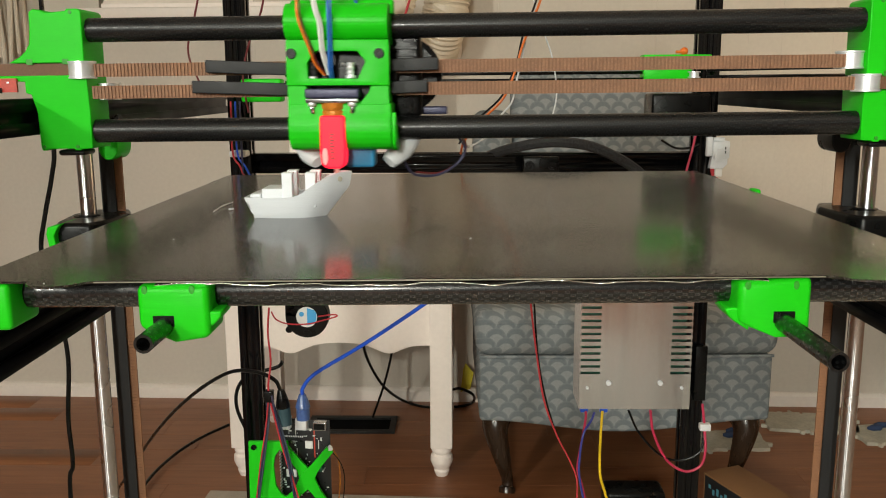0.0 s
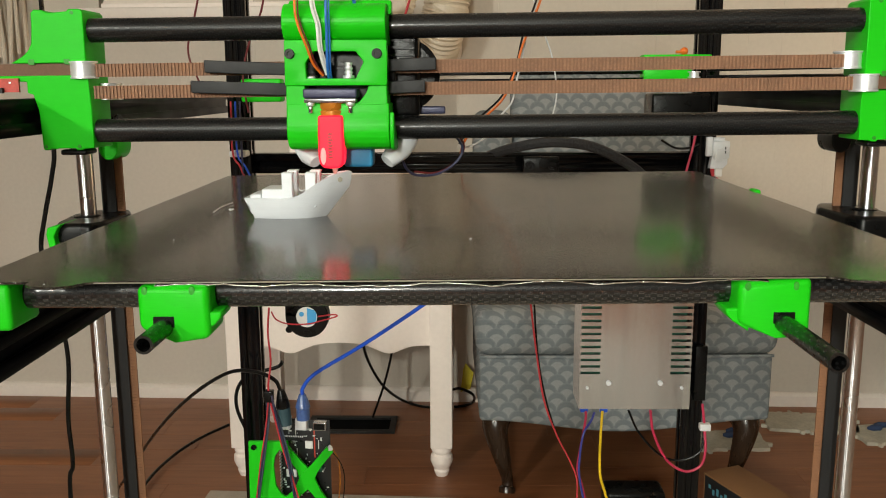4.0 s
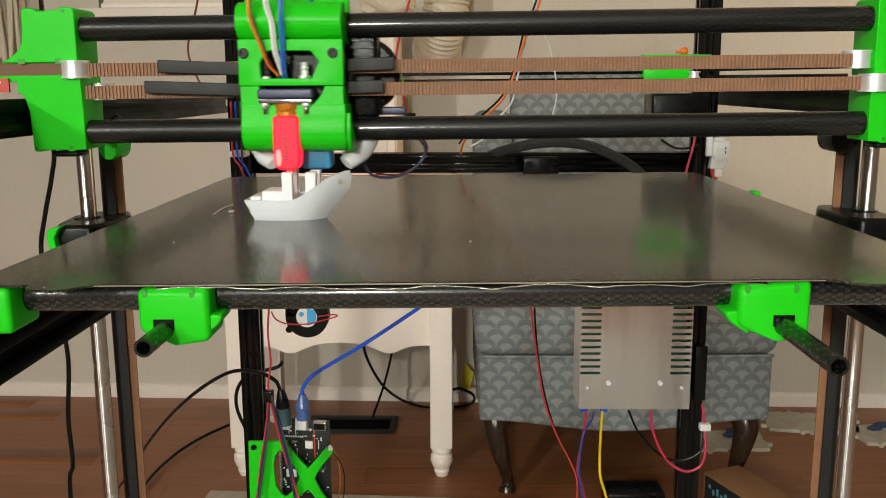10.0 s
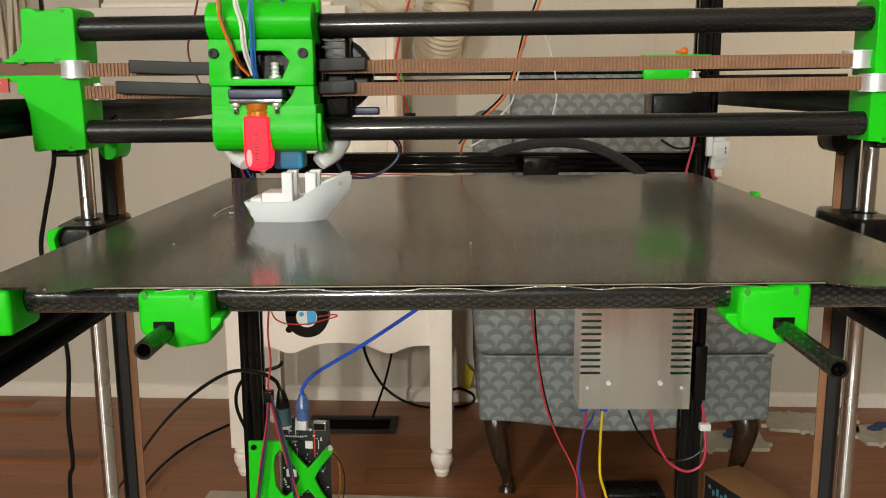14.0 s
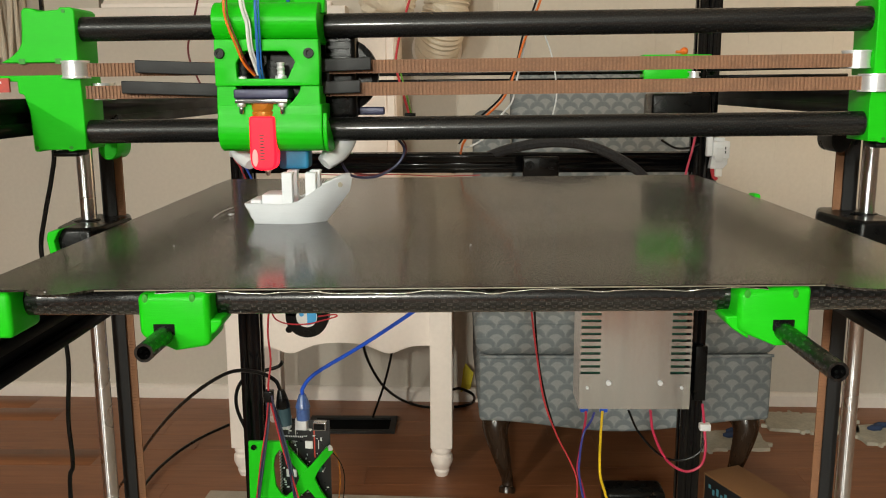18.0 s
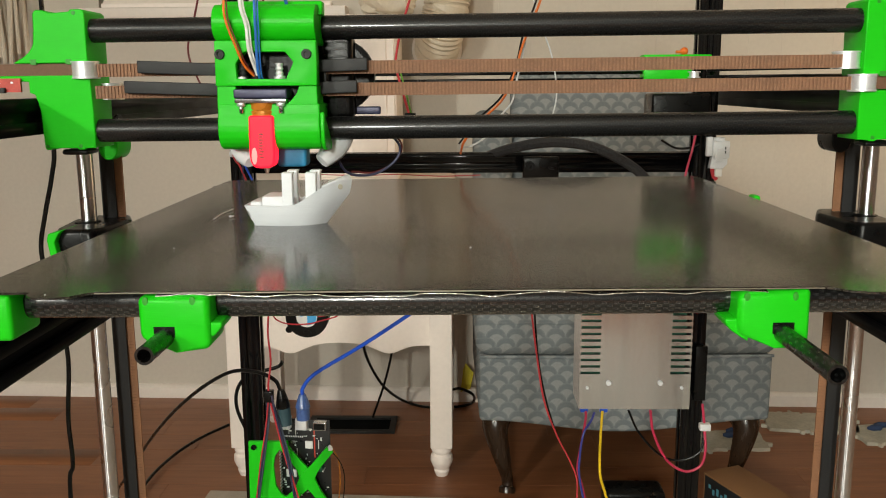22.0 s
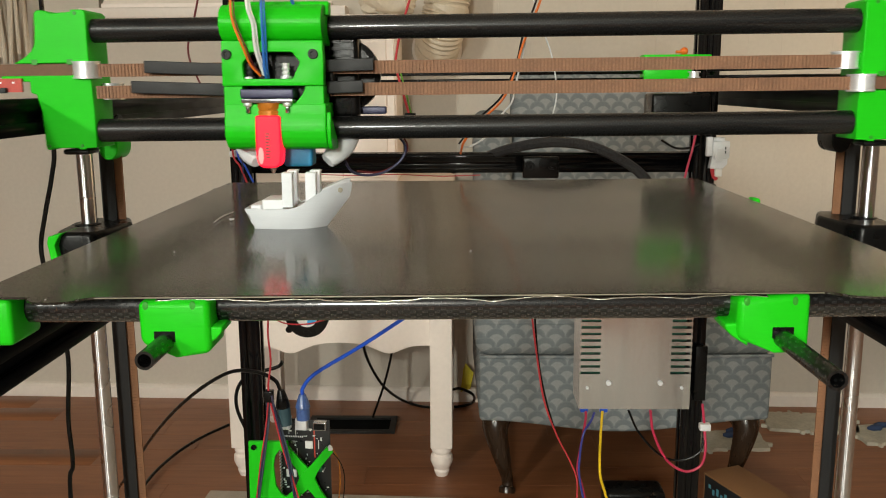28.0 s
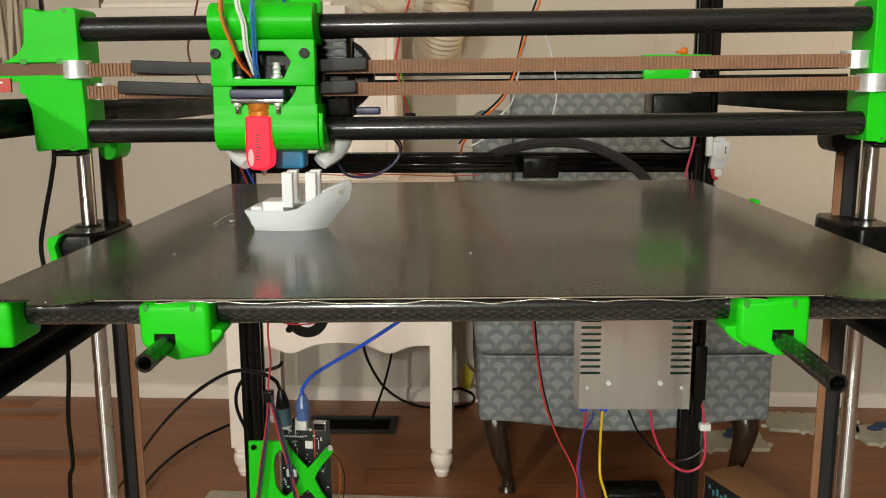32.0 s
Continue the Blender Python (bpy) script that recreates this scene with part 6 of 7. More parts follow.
wire("rear_lead", [(-0.1431, 0.86, 0.7141), (-0.0985, 0.86, 0.7128), (-0.065, 0.86, 0.7138), (-0.0205, 0.86, 0.712), (0.0184, 0.86, 0.713)], 0.0005, RED_WIRE, "thin red wire along the crossbar")
tagged(part("yellow_tag", prism([(-0.013, 0), (0.012, 0.008), (0.02, 0.05), (0.0, 0.075), (-0.006, 0.06)], 0.002, "y", 0.0004), YELLOW, None, "", Matrix.Translation((0.0095, 2.09, 0.0447))), "bright yellow folded card by the wall", "card")
tagged(part("adapter", box((0.264, 1.5, 0.0092), (0.374, 1.56, 0.064), 0.008), BLACK, None, ""), "black box-shaped power adapter on the floor", "adapter")

# ---------------------------------------------------------------- floor planks
def planks():
    """Floor boards: single boards near the printer, the rest of the room in one joined mesh."""
    rnd = random.Random(12)
    wide, y = 0.085, -7.6
    cache = {}
    rest = bmesh.new()
    while y < 2.2:
        x = -4.2
        first = True
        while x < 4.5995:
            ln = rnd.choice((0.5, 0.7, 0.9)) if not first else rnd.choice((0.2, 0.4, 0.6))
            first = False
            ln = round(min(ln, 4.6 - x), 3)
            if y > 0.3 and -1.7 < x < 1.7:
                if ln not in cache:
                    o = part("plank", box((0, 0, -0.012), (ln - 0.0003, wide - 0.0003, 0.0), 0.0004, None, 1), WOOD, floor)
                    cache[ln] = o.data
                else:
                    o = new("plank", cache[ln])
                    o.parent = floor
                o.location = (x, y, 0)
            else:
                v = [rest.verts.new((x + a * (ln - 0.0008), y + b * (wide - 0.0008), c)) for c in (-0.012, 0.0) for a, b in ((0, 0), (1, 0), (1, 1), (0, 1))]
                for f in ((3, 2, 1, 0), (4, 5, 6, 7), (0, 1, 5, 4), (1, 2, 6, 5), (2, 3, 7, 6), (3, 0, 4, 7)):
                    rest.faces.new([v[k] for k in f])
            x += ln
        y += wide
    o = part("floor_boards", rest, WOOD, floor)
    o["kind"] = "stuff"


planks()


# ---------------------------------------------------------------- what moves
def motions():
    drop = 0.0071
    sunk = ((0, 0), (3, 0.03), (6, 0.08), (9, 0.17), (13, 0.29), (17, 0.425), (20, 0.52), (23, 0.65), (25, 0.725), (28, 0.865), (32, 1))
    level = pose(0, 0, 0.001, 0, -0.34, 0.4)
    lift = Vector((0, 0, 0.0004))
    scraps = Matrix.Translation((0, 0, 0.0006)) @ SCRAPS.matrix_basis
    walk(BED, [(t, Matrix.Translation(BED0 - Vector((0, 0, drop * k))) @ level) for t, k in sunk])
    walk(BOAT, [(t, Matrix.Translation(BOAT0 + lift - Vector((0, 0, drop * k)))) for t, k in sunk])
    walk(SCRAPS, [(t, Matrix.Translation((0, 0, -drop * k)) @ scraps) for t, k in sunk])
    # the pillars keep pace with the nozzle; the bow is finished after twelve seconds
    for p in PILLARS:
        walk(p, [(t, pose(0, 0, 0.0249 + drop * k)) for t, k in sunk])
    walk(BOW, [(t, pose(0, 0, 0.0251 + drop * min(k, 0.26))) for t, k in sunk])
    walk(GANTRY, [
        (0, pose(0.0057, 0.5146, 0, 0, -0.4)), (0.1, pose(0.0057, 0.5158, 0, 0, -0.4)), (0.2, pose(0.0057, 0.5158, 0, 0, -0.4)), (0.3, pose(0.0057, 0.517, 0, 0, -0.4)), (0.4, pose(0.0057, 0.5135, 0, 0, -0.4)),
        (0.5, pose(0.0057, 0.5231, 0, 0, -0.4)), (0.6, pose(0.0057, 0.5123, 0, 0, -0.4)), (0.7, pose(0.0057, 0.5123, 0, 0, -0.4)), (0.8, pose(0.0057, 0.51, 0, 0, -0.4)), (0.9, pose(0.0057, 0.5088, 0, 0, -0.4)),
        (1, pose(0.0057, 0.5049, 0, 0, -0.4)), (1.1, pose(0.0057, 0.523, 0, 0, -0.4)), (1.3, pose(0.0057, 0.523, 0, 0, -0.4)), (1.4, pose(0.0057, 0.5218, 0, 0, -0.4)), (1.5, pose(0.0057, 0.5223, 0, 0, -0.4)),
        (1.6, pose(0.0057, 0.523, 0, 0, -0.4)), (1.7, pose(0.0057, 0.517, 0, 0, -0.4)), (1.8, pose(0.0057, 0.517, 0, 0, -0.4)), (1.9, pose(0.0057, 0.5123, 0, 0, -0.4)), (2, pose(0.0057, 0.5146, 0, 0, -0.4)),
        (2.1, pose(0.0057, 0.5182, 0, 0, -0.4)), (2.2, pose(0.0057, 0.5123, 0, 0, -0.4)), (2.3, pose(0.0057, 0.51, 0, 0, -0.4)), (2.4, pose(0.0057, 0.517, 0, 0, -0.4)), (2.5, pose(0.0057, 0.5071, 0, 0, -0.4)),
        (2.6, pose(0.0057, 0.5123, 0, 0, -0.4)), (2.7, pose(0.0057, 0.5088, 0, 0, -0.4)), (2.8, pose(0.0057, 0.5065, 0, 0, -0.4)), (2.9, pose(0.0057, 0.523, 0, 0, -0.4)), (3, pose(0.0057, 0.5208, 0, 0, -0.4)),
        (3.1, pose(0.0057, 0.523, 0, 0, -0.4)), (3.4, pose(0.0057, 0.523, 0, 0, -0.4)), (3.5, pose(0.0057, 0.5184, 0, 0, -0.4)), (3.6, pose(0.0057, 0.5218, 0, 0, -0.4)), (3.7, pose(0.0057, 0.517, 0, 0, -0.4)),
        (3.8, pose(0.0057, 0.517, 0, 0, -0.4)), (3.9, pose(0.0057, 0.5123, 0, 0, -0.4)), (4, pose(0.0057, 0.517, 0, 0, -0.4)), (4.1, pose(0.0057, 0.517, 0, 0, -0.4)), (4.2, pose(0.0057, 0.523, 0, 0, -0.4)),
        (4.3, pose(0.0057, 0.523, 0, 0, -0.4)), (4.4, pose(0.0057, 0.5088, 0, 0, -0.4)), (4.5, pose(0.0057, 0.5077, 0, 0, -0.4)), (4.6, pose(0.0057, 0.5088, 0, 0, -0.4)), (4.7, pose(0.0057, 0.5088, 0, 0, -0.4)),
        (4.8, pose(0.0057, 0.5218, 0, 0, -0.4)), (4.9, pose(0.0057, 0.5218, 0, 0, -0.4)), (5, pose(0.0057, 0.5182, 0, 0, -0.4)), (5.1, pose(0.0057, 0.5158, 0, 0, -0.4)), (5.2, pose(0.0057, 0.5123, 0, 0, -0.4)),
        (5.3, pose(0.0057, 0.517, 0, 0, -0.4)), (5.4, pose(0.0057, 0.5206, 0, 0, -0.4)), (5.5, pose(0.0057, 0.5216, 0, 0, -0.4)), (5.6, pose(0.0057, 0.523, 0, 0, -0.4)), (5.7, pose(0.0057, 0.51, 0, 0, -0.4)),
        (5.8, pose(0.0057, 0.5077, 0, 0, -0.4)), (5.9, pose(0.0057, 0.5088, 0, 0, -0.4)), (6, pose(0.0057, 0.5192, 0, 0, -0.4)), (6.1, pose(0.0057, 0.5218, 0, 0, -0.4)), (6.2, pose(0.0057, 0.5218, 0, 0, -0.4)),
        (6.3, pose(0.0057, 0.517, 0, 0, -0.4)), (6.4, pose(0.0057, 0.5123, 0, 0, -0.4)), (6.5, pose(0.0057, 0.5123, 0, 0, -0.4)), (6.6, pose(0.0057, 0.517, 0, 0, -0.4)), (6.7, pose(0.0057, 0.517, 0, 0, -0.4)),
        (6.8, pose(0.0057, 0.5218, 0, 0, -0.4)), (6.9, pose(0.0057, 0.523, 0, 0, -0.4)), (7, pose(0.0057, 0.5216, 0, 0, -0.4)), (7.1, pose(0.0057, 0.5088, 0, 0, -0.4)), (7.4, pose(0.0057, 0.5088, 0, 0, -0.4)),
        (7.5, pose(0.0057, 0.5071, 0, 0, -0.4)), (7.6, pose(0.0057, 0.5206, 0, 0, -0.4)), (7.7, pose(0.0057, 0.5206, 0, 0, -0.4)), (7.8, pose(0.0057, 0.517, 0, 0, -0.4)), (7.9, pose(0.0057, 0.5158, 0, 0, -0.4)),
        (8, pose(0.0057, 0.5116, 0, 0, -0.4)), (8.1, pose(0.0057, 0.517, 0, 0, -0.4)), (8.2, pose(0.0057, 0.517, 0, 0, -0.4)), (8.3, pose(0.0057, 0.5077, 0, 0, -0.4)), (8.4, pose(0.0057, 0.5077, 0, 0, -0.4)),
        (8.5, pose(0.0057, 0.5064, 0, 0, -0.4)), (8.6, pose(0.0057, 0.5065, 0, 0, -0.4)), (8.7, pose(0.0057, 0.5088, 0, 0, -0.4)), (8.9, pose(0.0057, 0.5088, 0, 0, -0.4)), (9, pose(0.0057, 0.5208, 0, 0, -0.4)),
        (9.1, pose(0.0057, 0.5218, 0, 0, -0.4)), (9.2, pose(0.0057, 0.517, 0, 0, -0.4)), (9.3, pose(0.0057, 0.517, 0, 0, -0.4)), (9.4, pose(0.0057, 0.5111, 0, 0, -0.4)), (9.5, pose(0.0057, 0.5154, 0, 0, -0.4)),
        (9.6, pose(0.0057, 0.5077, 0, 0, -0.4)), (9.7, pose(0.0057, 0.523, 0, 0, -0.4)), (9.8, pose(0.0057, 0.523, 0, 0, -0.4)), (9.9, pose(0.0057, 0.5077, 0, 0, -0.4)), (10, pose(0.0057, 0.5057, 0, 0, -0.4)),
        (10.1, pose(0.0057, 0.5077, 0, 0, -0.4)), (10.2, pose(0.0057, 0.5077, 0, 0, -0.4)), (10.3, pose(0.0057, 0.5088, 0, 0, -0.4)), (10.4, pose(0.0057, 0.51, 0, 0, -0.4)), (10.5, pose(0.0057, 0.5208, 0, 0, -0.4)),
        (10.6, pose(0.0057, 0.5182, 0, 0, -0.4)), (10.7, pose(0.0057, 0.517, 0, 0, -0.4)), (10.8, pose(0.0057, 0.5123, 0, 0, -0.4)), (10.9, pose(0.0057, 0.517, 0, 0, -0.4)), (11, pose(0.0057, 0.5161, 0, 0, -0.4)),
        (11.1, pose(0.0057, 0.523, 0, 0, -0.4)), (11.2, pose(0.0057, 0.523, 0, 0, -0.4)), (11.3, pose(0.0057, 0.5088, 0, 0, -0.4)), (11.4, pose(0.0057, 0.5065, 0, 0, -0.4)), (11.5, pose(0.0057, 0.5071, 0, 0, -0.4)),
        (11.6, pose(0.0057, 0.51, 0, 0, -0.4)), (11.7, pose(0.0057, 0.5218, 0, 0, -0.4)), (11.9, pose(0.0057, 0.5218, 0, 0, -0.4)), (12, pose(0.0057, 0.5139, 0, 0, -0.4)), (12.1, pose(0.0057, 0.5146, 0, 0, -0.4)),
        (12.2, pose(0.0057, 0.5146, 0, 0, -0.4)), (12.3, pose(0.0057, 0.523, 0, 0, -0.4)), (12.4, pose(0.0057, 0.523, 0, 0, -0.4)), (12.5, pose(0.0057, 0.5208, 0, 0, -0.4)), (12.6, pose(0.0057, 0.5077, 0, 0, -0.4)),
        (12.7, pose(0.0057, 0.5088, 0, 0, -0.4)), (12.9, pose(0.0057, 0.5088, 0, 0, -0.4)), (13, pose(0.0057, 0.5216, 0, 0, -0.4)), (13.1, pose(0.0057, 0.523, 0, 0, -0.4)), (13.2, pose(0.0057, 0.523, 0, 0, -0.4)),
        (13.3, pose(0.0057, 0.5182, 0, 0, -0.4)), (13.4, pose(0.0057, 0.5206, 0, 0, -0.4)), (13.5, pose(0.0057, 0.5216, 0, 0, -0.4)), (13.6, pose(0.0057, 0.523, 0, 0, -0.4)), (13.7, pose(0.0057, 0.5077, 0, 0, -0.4)),
        (13.9, pose(0.0057, 0.5077, 0, 0, -0.4)), (14, pose(0.0057, 0.5049, 0, 0, -0.4)), (14.1, pose(0.0057, 0.5218, 0, 0, -0.4)), (14.2, pose(0.0057, 0.523, 0, 0, -0.4)), (14.4, pose(0.0057, 0.523, 0, 0, -0.4)),
        (14.5, pose(0.0057, 0.5239, 0, 0, -0.4)), (14.6, pose(0.0057, 0.523, 0, 0, -0.4)), (14.7, pose(0.0057, 0.5077, 0, 0, -0.4)), (14.8, pose(0.0057, 0.5077, 0, 0, -0.4)), (14.9, pose(0.0057, 0.5088, 0, 0, -0.4)),
        (15, pose(0.0057, 0.5088, 0, 0, -0.4)), (15.1, pose(0.0057, 0.5218, 0, 0, -0.4)), (15.2, pose(0.0057, 0.5218, 0, 0, -0.4)), (15.3, pose(0.0057, 0.523, 0, 0, -0.4)), (15.4, pose(0.0057, 0.523, 0, 0, -0.4)),
        (15.5, pose(0.0057, 0.5146, 0, 0, -0.4)), (15.6, pose(0.0057, 0.5077, 0, 0, -0.4)), (15.7, pose(0.0057, 0.5077, 0, 0, -0.4)), (15.8, pose(0.0057, 0.5088, 0, 0, -0.4)), (15.9, pose(0.0057, 0.5088, 0, 0, -0.4)),
        (16, pose(0.0057, 0.5218, 0, 0, -0.4)), (16.1, pose(0.0057, 0.523, 0, 0, -0.4)), (16.4, pose(0.0057, 0.523, 0, 0, -0.4)), (16.5, pose(0.0057, 0.5208, 0, 0, -0.4)), (16.6, pose(0.0057, 0.523, 0, 0, -0.4)),
        (16.7, pose(0.0057, 0.5077, 0, 0, -0.4)), (16.8, pose(0.0057, 0.5088, 0, 0, -0.4)), (16.9, pose(0.0057, 0.5077, 0, 0, -0.4)), (17, pose(0.0057, 0.5057, 0, 0, -0.4)), (17.1, pose(0.0057, 0.523, 0, 0, -0.4)),
        (17.4, pose(0.0057, 0.523, 0, 0, -0.4)), (17.5, pose(0.0057, 0.5239, 0, 0, -0.4)), (17.6, pose(0.0057, 0.51, 0, 0, -0.4)), (17.7, pose(0.0057, 0.5077, 0, 0, -0.4)), (17.8, pose(0.0057, 0.5088, 0, 0, -0.4)),
        (17.9, pose(0.0057, 0.5088, 0, 0, -0.4)), (18, pose(0.0057, 0.5057, 0, 0, -0.4)), (18.1, pose(0.0057, 0.523, 0, 0, -0.4)), (18.4, pose(0.0057, 0.523, 0, 0, -0.4)), (18.5, pose(0.0057, 0.5216, 0, 0, -0.4)),
        (18.6, pose(0.0057, 0.5077, 0, 0, -0.4)), (18.7, pose(0.0057, 0.5088, 0, 0, -0.4)), (18.8, pose(0.0057, 0.5077, 0, 0, -0.4)), (18.9, pose(0.0057, 0.5088, 0, 0, -0.4)), (19, pose(0.0057, 0.5139, 0, 0, -0.4)),
        (19.1, pose(0.0057, 0.5206, 0, 0, -0.4)), (19.2, pose(0.0057, 0.5218, 0, 0, -0.4)), (19.3, pose(0.0057, 0.523, 0, 0, -0.4)), (19.4, pose(0.0057, 0.523, 0, 0, -0.4)), (19.5, pose(0.0057, 0.5131, 0, 0, -0.4)),
        (19.6, pose(0.0057, 0.5088, 0, 0, -0.4)), (19.7, pose(0.0057, 0.5077, 0, 0, -0.4)), (19.8, pose(0.0057, 0.5077, 0, 0, -0.4)), (19.9, pose(0.0057, 0.517, 0, 0, -0.4)), (20, pose(0.0057, 0.5216, 0, 0, -0.4)),
        (20.1, pose(0.0057, 0.523, 0, 0, -0.4)), (20.3, pose(0.0057, 0.523, 0, 0, -0.4)), (20.4, pose(0.0057, 0.5218, 0, 0, -0.4)), (20.5, pose(0.0057, 0.5042, 0, 0, -0.4)), (20.6, pose(0.0057, 0.5065, 0, 0, -0.4)),
        (20.7, pose(0.0057, 0.5065, 0, 0, -0.4)), (20.8, pose(0.0057, 0.5077, 0, 0, -0.4)), (20.9, pose(0.0057, 0.5077, 0, 0, -0.4)), (21, pose(0.0057, 0.5208, 0, 0, -0.4)), (21.1, pose(0.0057, 0.523, 0, 0, -0.4)),
        (21.3, pose(0.0057, 0.523, 0, 0, -0.4)), (21.4, pose(0.0057, 0.5218, 0, 0, -0.4)), (21.5, pose(0.0057, 0.5042, 0, 0, -0.4)), (21.6, pose(0.0057, 0.5088, 0, 0, -0.4)), (21.8, pose(0.0057, 0.5088, 0, 0, -0.4)),
        (21.9, pose(0.0057, 0.5135, 0, 0, -0.4)), (22, pose(0.0057, 0.5192, 0, 0, -0.4)), (22.1, pose(0.0057, 0.5206, 0, 0, -0.4)), (22.2, pose(0.0057, 0.5218, 0, 0, -0.4)), (22.3, pose(0.0057, 0.5218, 0, 0, -0.4)),
        (22.4, pose(0.0057, 0.5206, 0, 0, -0.4)), (22.5, pose(0.0057, 0.5064, 0, 0, -0.4)), (22.6, pose(0.0057, 0.5088, 0, 0, -0.4)), (22.8, pose(0.0057, 0.5088, 0, 0, -0.4)), (22.9, pose(0.0057, 0.5218, 0, 0, -0.4)),
        (23, pose(0.0057, 0.5208, 0, 0, -0.4)), (23.1, pose(0.0057, 0.523, 0, 0, -0.4)), (23.3, pose(0.0057, 0.523, 0, 0, -0.4)), (23.4, pose(0.0057, 0.5146, 0, 0, -0.4)), (23.5, pose(0.0057, 0.5064, 0, 0, -0.4)),
        (23.6, pose(0.0057, 0.5088, 0, 0, -0.4)), (23.7, pose(0.0057, 0.5077, 0, 0, -0.4)), (23.8, pose(0.0057, 0.5077, 0, 0, -0.4)), (23.9, pose(0.0057, 0.523, 0, 0, -0.4)), (24, pose(0.0057, 0.5208, 0, 0, -0.4)),
        (24.1, pose(0.0057, 0.523, 0, 0, -0.4)), (24.3, pose(0.0057, 0.523, 0, 0, -0.4)), (24.4, pose(0.0057, 0.5218, 0, 0, -0.4)), (24.5, pose(0.0057, 0.5042, 0, 0, -0.4)), (24.6, pose(0.0057, 0.5065, 0, 0, -0.4)),
        (24.7, pose(0.0057, 0.5077, 0, 0, -0.4)), (24.8, pose(0.0057, 0.5088, 0, 0, -0.4)), (24.9, pose(0.0057, 0.5088, 0, 0, -0.4)), (25, pose(0.0057, 0.5192, 0, 0, -0.4)), (25.1, pose(0.0057, 0.5206, 0, 0, -0.4)),
        (25.2, pose(0.0057, 0.523, 0, 0, -0.4)), (25.3, pose(0.0057, 0.523, 0, 0, -0.4)), (25.4, pose(0.0057, 0.5218, 0, 0, -0.4)), (25.5, pose(0.0057, 0.5042, 0, 0, -0.4)), (25.6, pose(0.0057, 0.5077, 0, 0, -0.4)),
        (25.7, pose(0.0057, 0.5077, 0, 0, -0.4)), (25.8, pose(0.0057, 0.5088, 0, 0, -0.4)), (25.9, pose(0.0057, 0.5206, 0, 0, -0.4)), (26, pose(0.0057, 0.523, 0, 0, -0.4)), (26.3, pose(0.0057, 0.523, 0, 0, -0.4)),
        (26.4, pose(0.0057, 0.5194, 0, 0, -0.4)), (26.5, pose(0.0057, 0.5077, 0, 0, -0.4)), (26.7, pose(0.0057, 0.5077, 0, 0, -0.4)), (26.8, pose(0.0057, 0.5088, 0, 0, -0.4)), (26.9, pose(0.0057, 0.5218, 0, 0, -0.4)),
        (27, pose(0.0057, 0.523, 0, 0, -0.4)), (27.3, pose(0.0057, 0.523, 0, 0, -0.4)), (27.4, pose(0.0057, 0.517, 0, 0, -0.4)), (27.5, pose(0.0057, 0.5057, 0, 0, -0.4)), (27.6, pose(0.0057, 0.5065, 0, 0, -0.4)),
        (27.7, pose(0.0057, 0.5077, 0, 0, -0.4)), (27.8, pose(0.0057, 0.5077, 0, 0, -0.4)), (27.9, pose(0.0057, 0.5088, 0, 0, -0.4)), (28, pose(0.0057, 0.5208, 0, 0, -0.4)), (28.1, pose(0.0057, 0.523, 0, 0, -0.4)),
        (28.4, pose(0.0057, 0.523, 0, 0, -0.4)), (28.5, pose(0.0057, 0.5139, 0, 0, -0.4)), (28.6, pose(0.0057, 0.5088, 0, 0, -0.4)), (28.7, pose(0.0057, 0.5077, 0, 0, -0.4)), (28.8, pose(0.0057, 0.5088, 0, 0, -0.4)),
        (28.9, pose(0.0057, 0.51, 0, 0, -0.4)), (29, pose(0.0057, 0.5079, 0, 0, -0.4)), (29.1, pose(0.0057, 0.5206, 0, 0, -0.4)), (29.2, pose(0.0057, 0.5218, 0, 0, -0.4)), (29.3, pose(0.0057, 0.523, 0, 0, -0.4)),
        (29.4, pose(0.0057, 0.523, 0, 0, -0.4)), (29.5, pose(0.0057, 0.5216, 0, 0, -0.4)), (29.6, pose(0.0057, 0.5077, 0, 0, -0.4)), (29.7, pose(0.0057, 0.5065, 0, 0, -0.4)), (29.8, pose(0.0057, 0.5077, 0, 0, -0.4)),
        (29.9, pose(0.0057, 0.5077, 0, 0, -0.4)), (30, pose(0.0057, 0.5042, 0, 0, -0.4)), (30.1, pose(0.0057, 0.5218, 0, 0, -0.4)), (30.2, pose(0.0057, 0.5218, 0, 0, -0.4)), (30.3, pose(0.0057, 0.5206, 0, 0, -0.4)),
        (30.4, pose(0.0057, 0.523, 0, 0, -0.4)), (30.5, pose(0.0057, 0.5208, 0, 0, -0.4)), (30.6, pose(0.0057, 0.523, 0, 0, -0.4)), (30.7, pose(0.0057, 0.5088, 0, 0, -0.4)), (30.8, pose(0.0057, 0.5065, 0, 0, -0.4)),
        (30.9, pose(0.0057, 0.5077, 0, 0, -0.4)), (31, pose(0.0057, 0.5057, 0, 0, -0.4)), (31.1, pose(0.0057, 0.5146, 0, 0, -0.4)), (31.2, pose(0.0057, 0.523, 0, 0, -0.4)), (31.4, pose(0.0057, 0.523, 0, 0, -0.4)),
        (31.5, pose(0.0057, 0.5216, 0, 0, -0.4)), (31.6, pose(0.0057, 0.523, 0, 0, -0.4)), (31.7, pose(0.0057, 0.5218, 0, 0, -0.4)), (31.8, pose(0.0057, 0.5065, 0, 0, -0.4)), (31.9, pose(0.0057, 0.5077, 0, 0, -0.4)),
        (32, pose(0.0057, 0.5079, 0, 0, -0.4)),
    ])
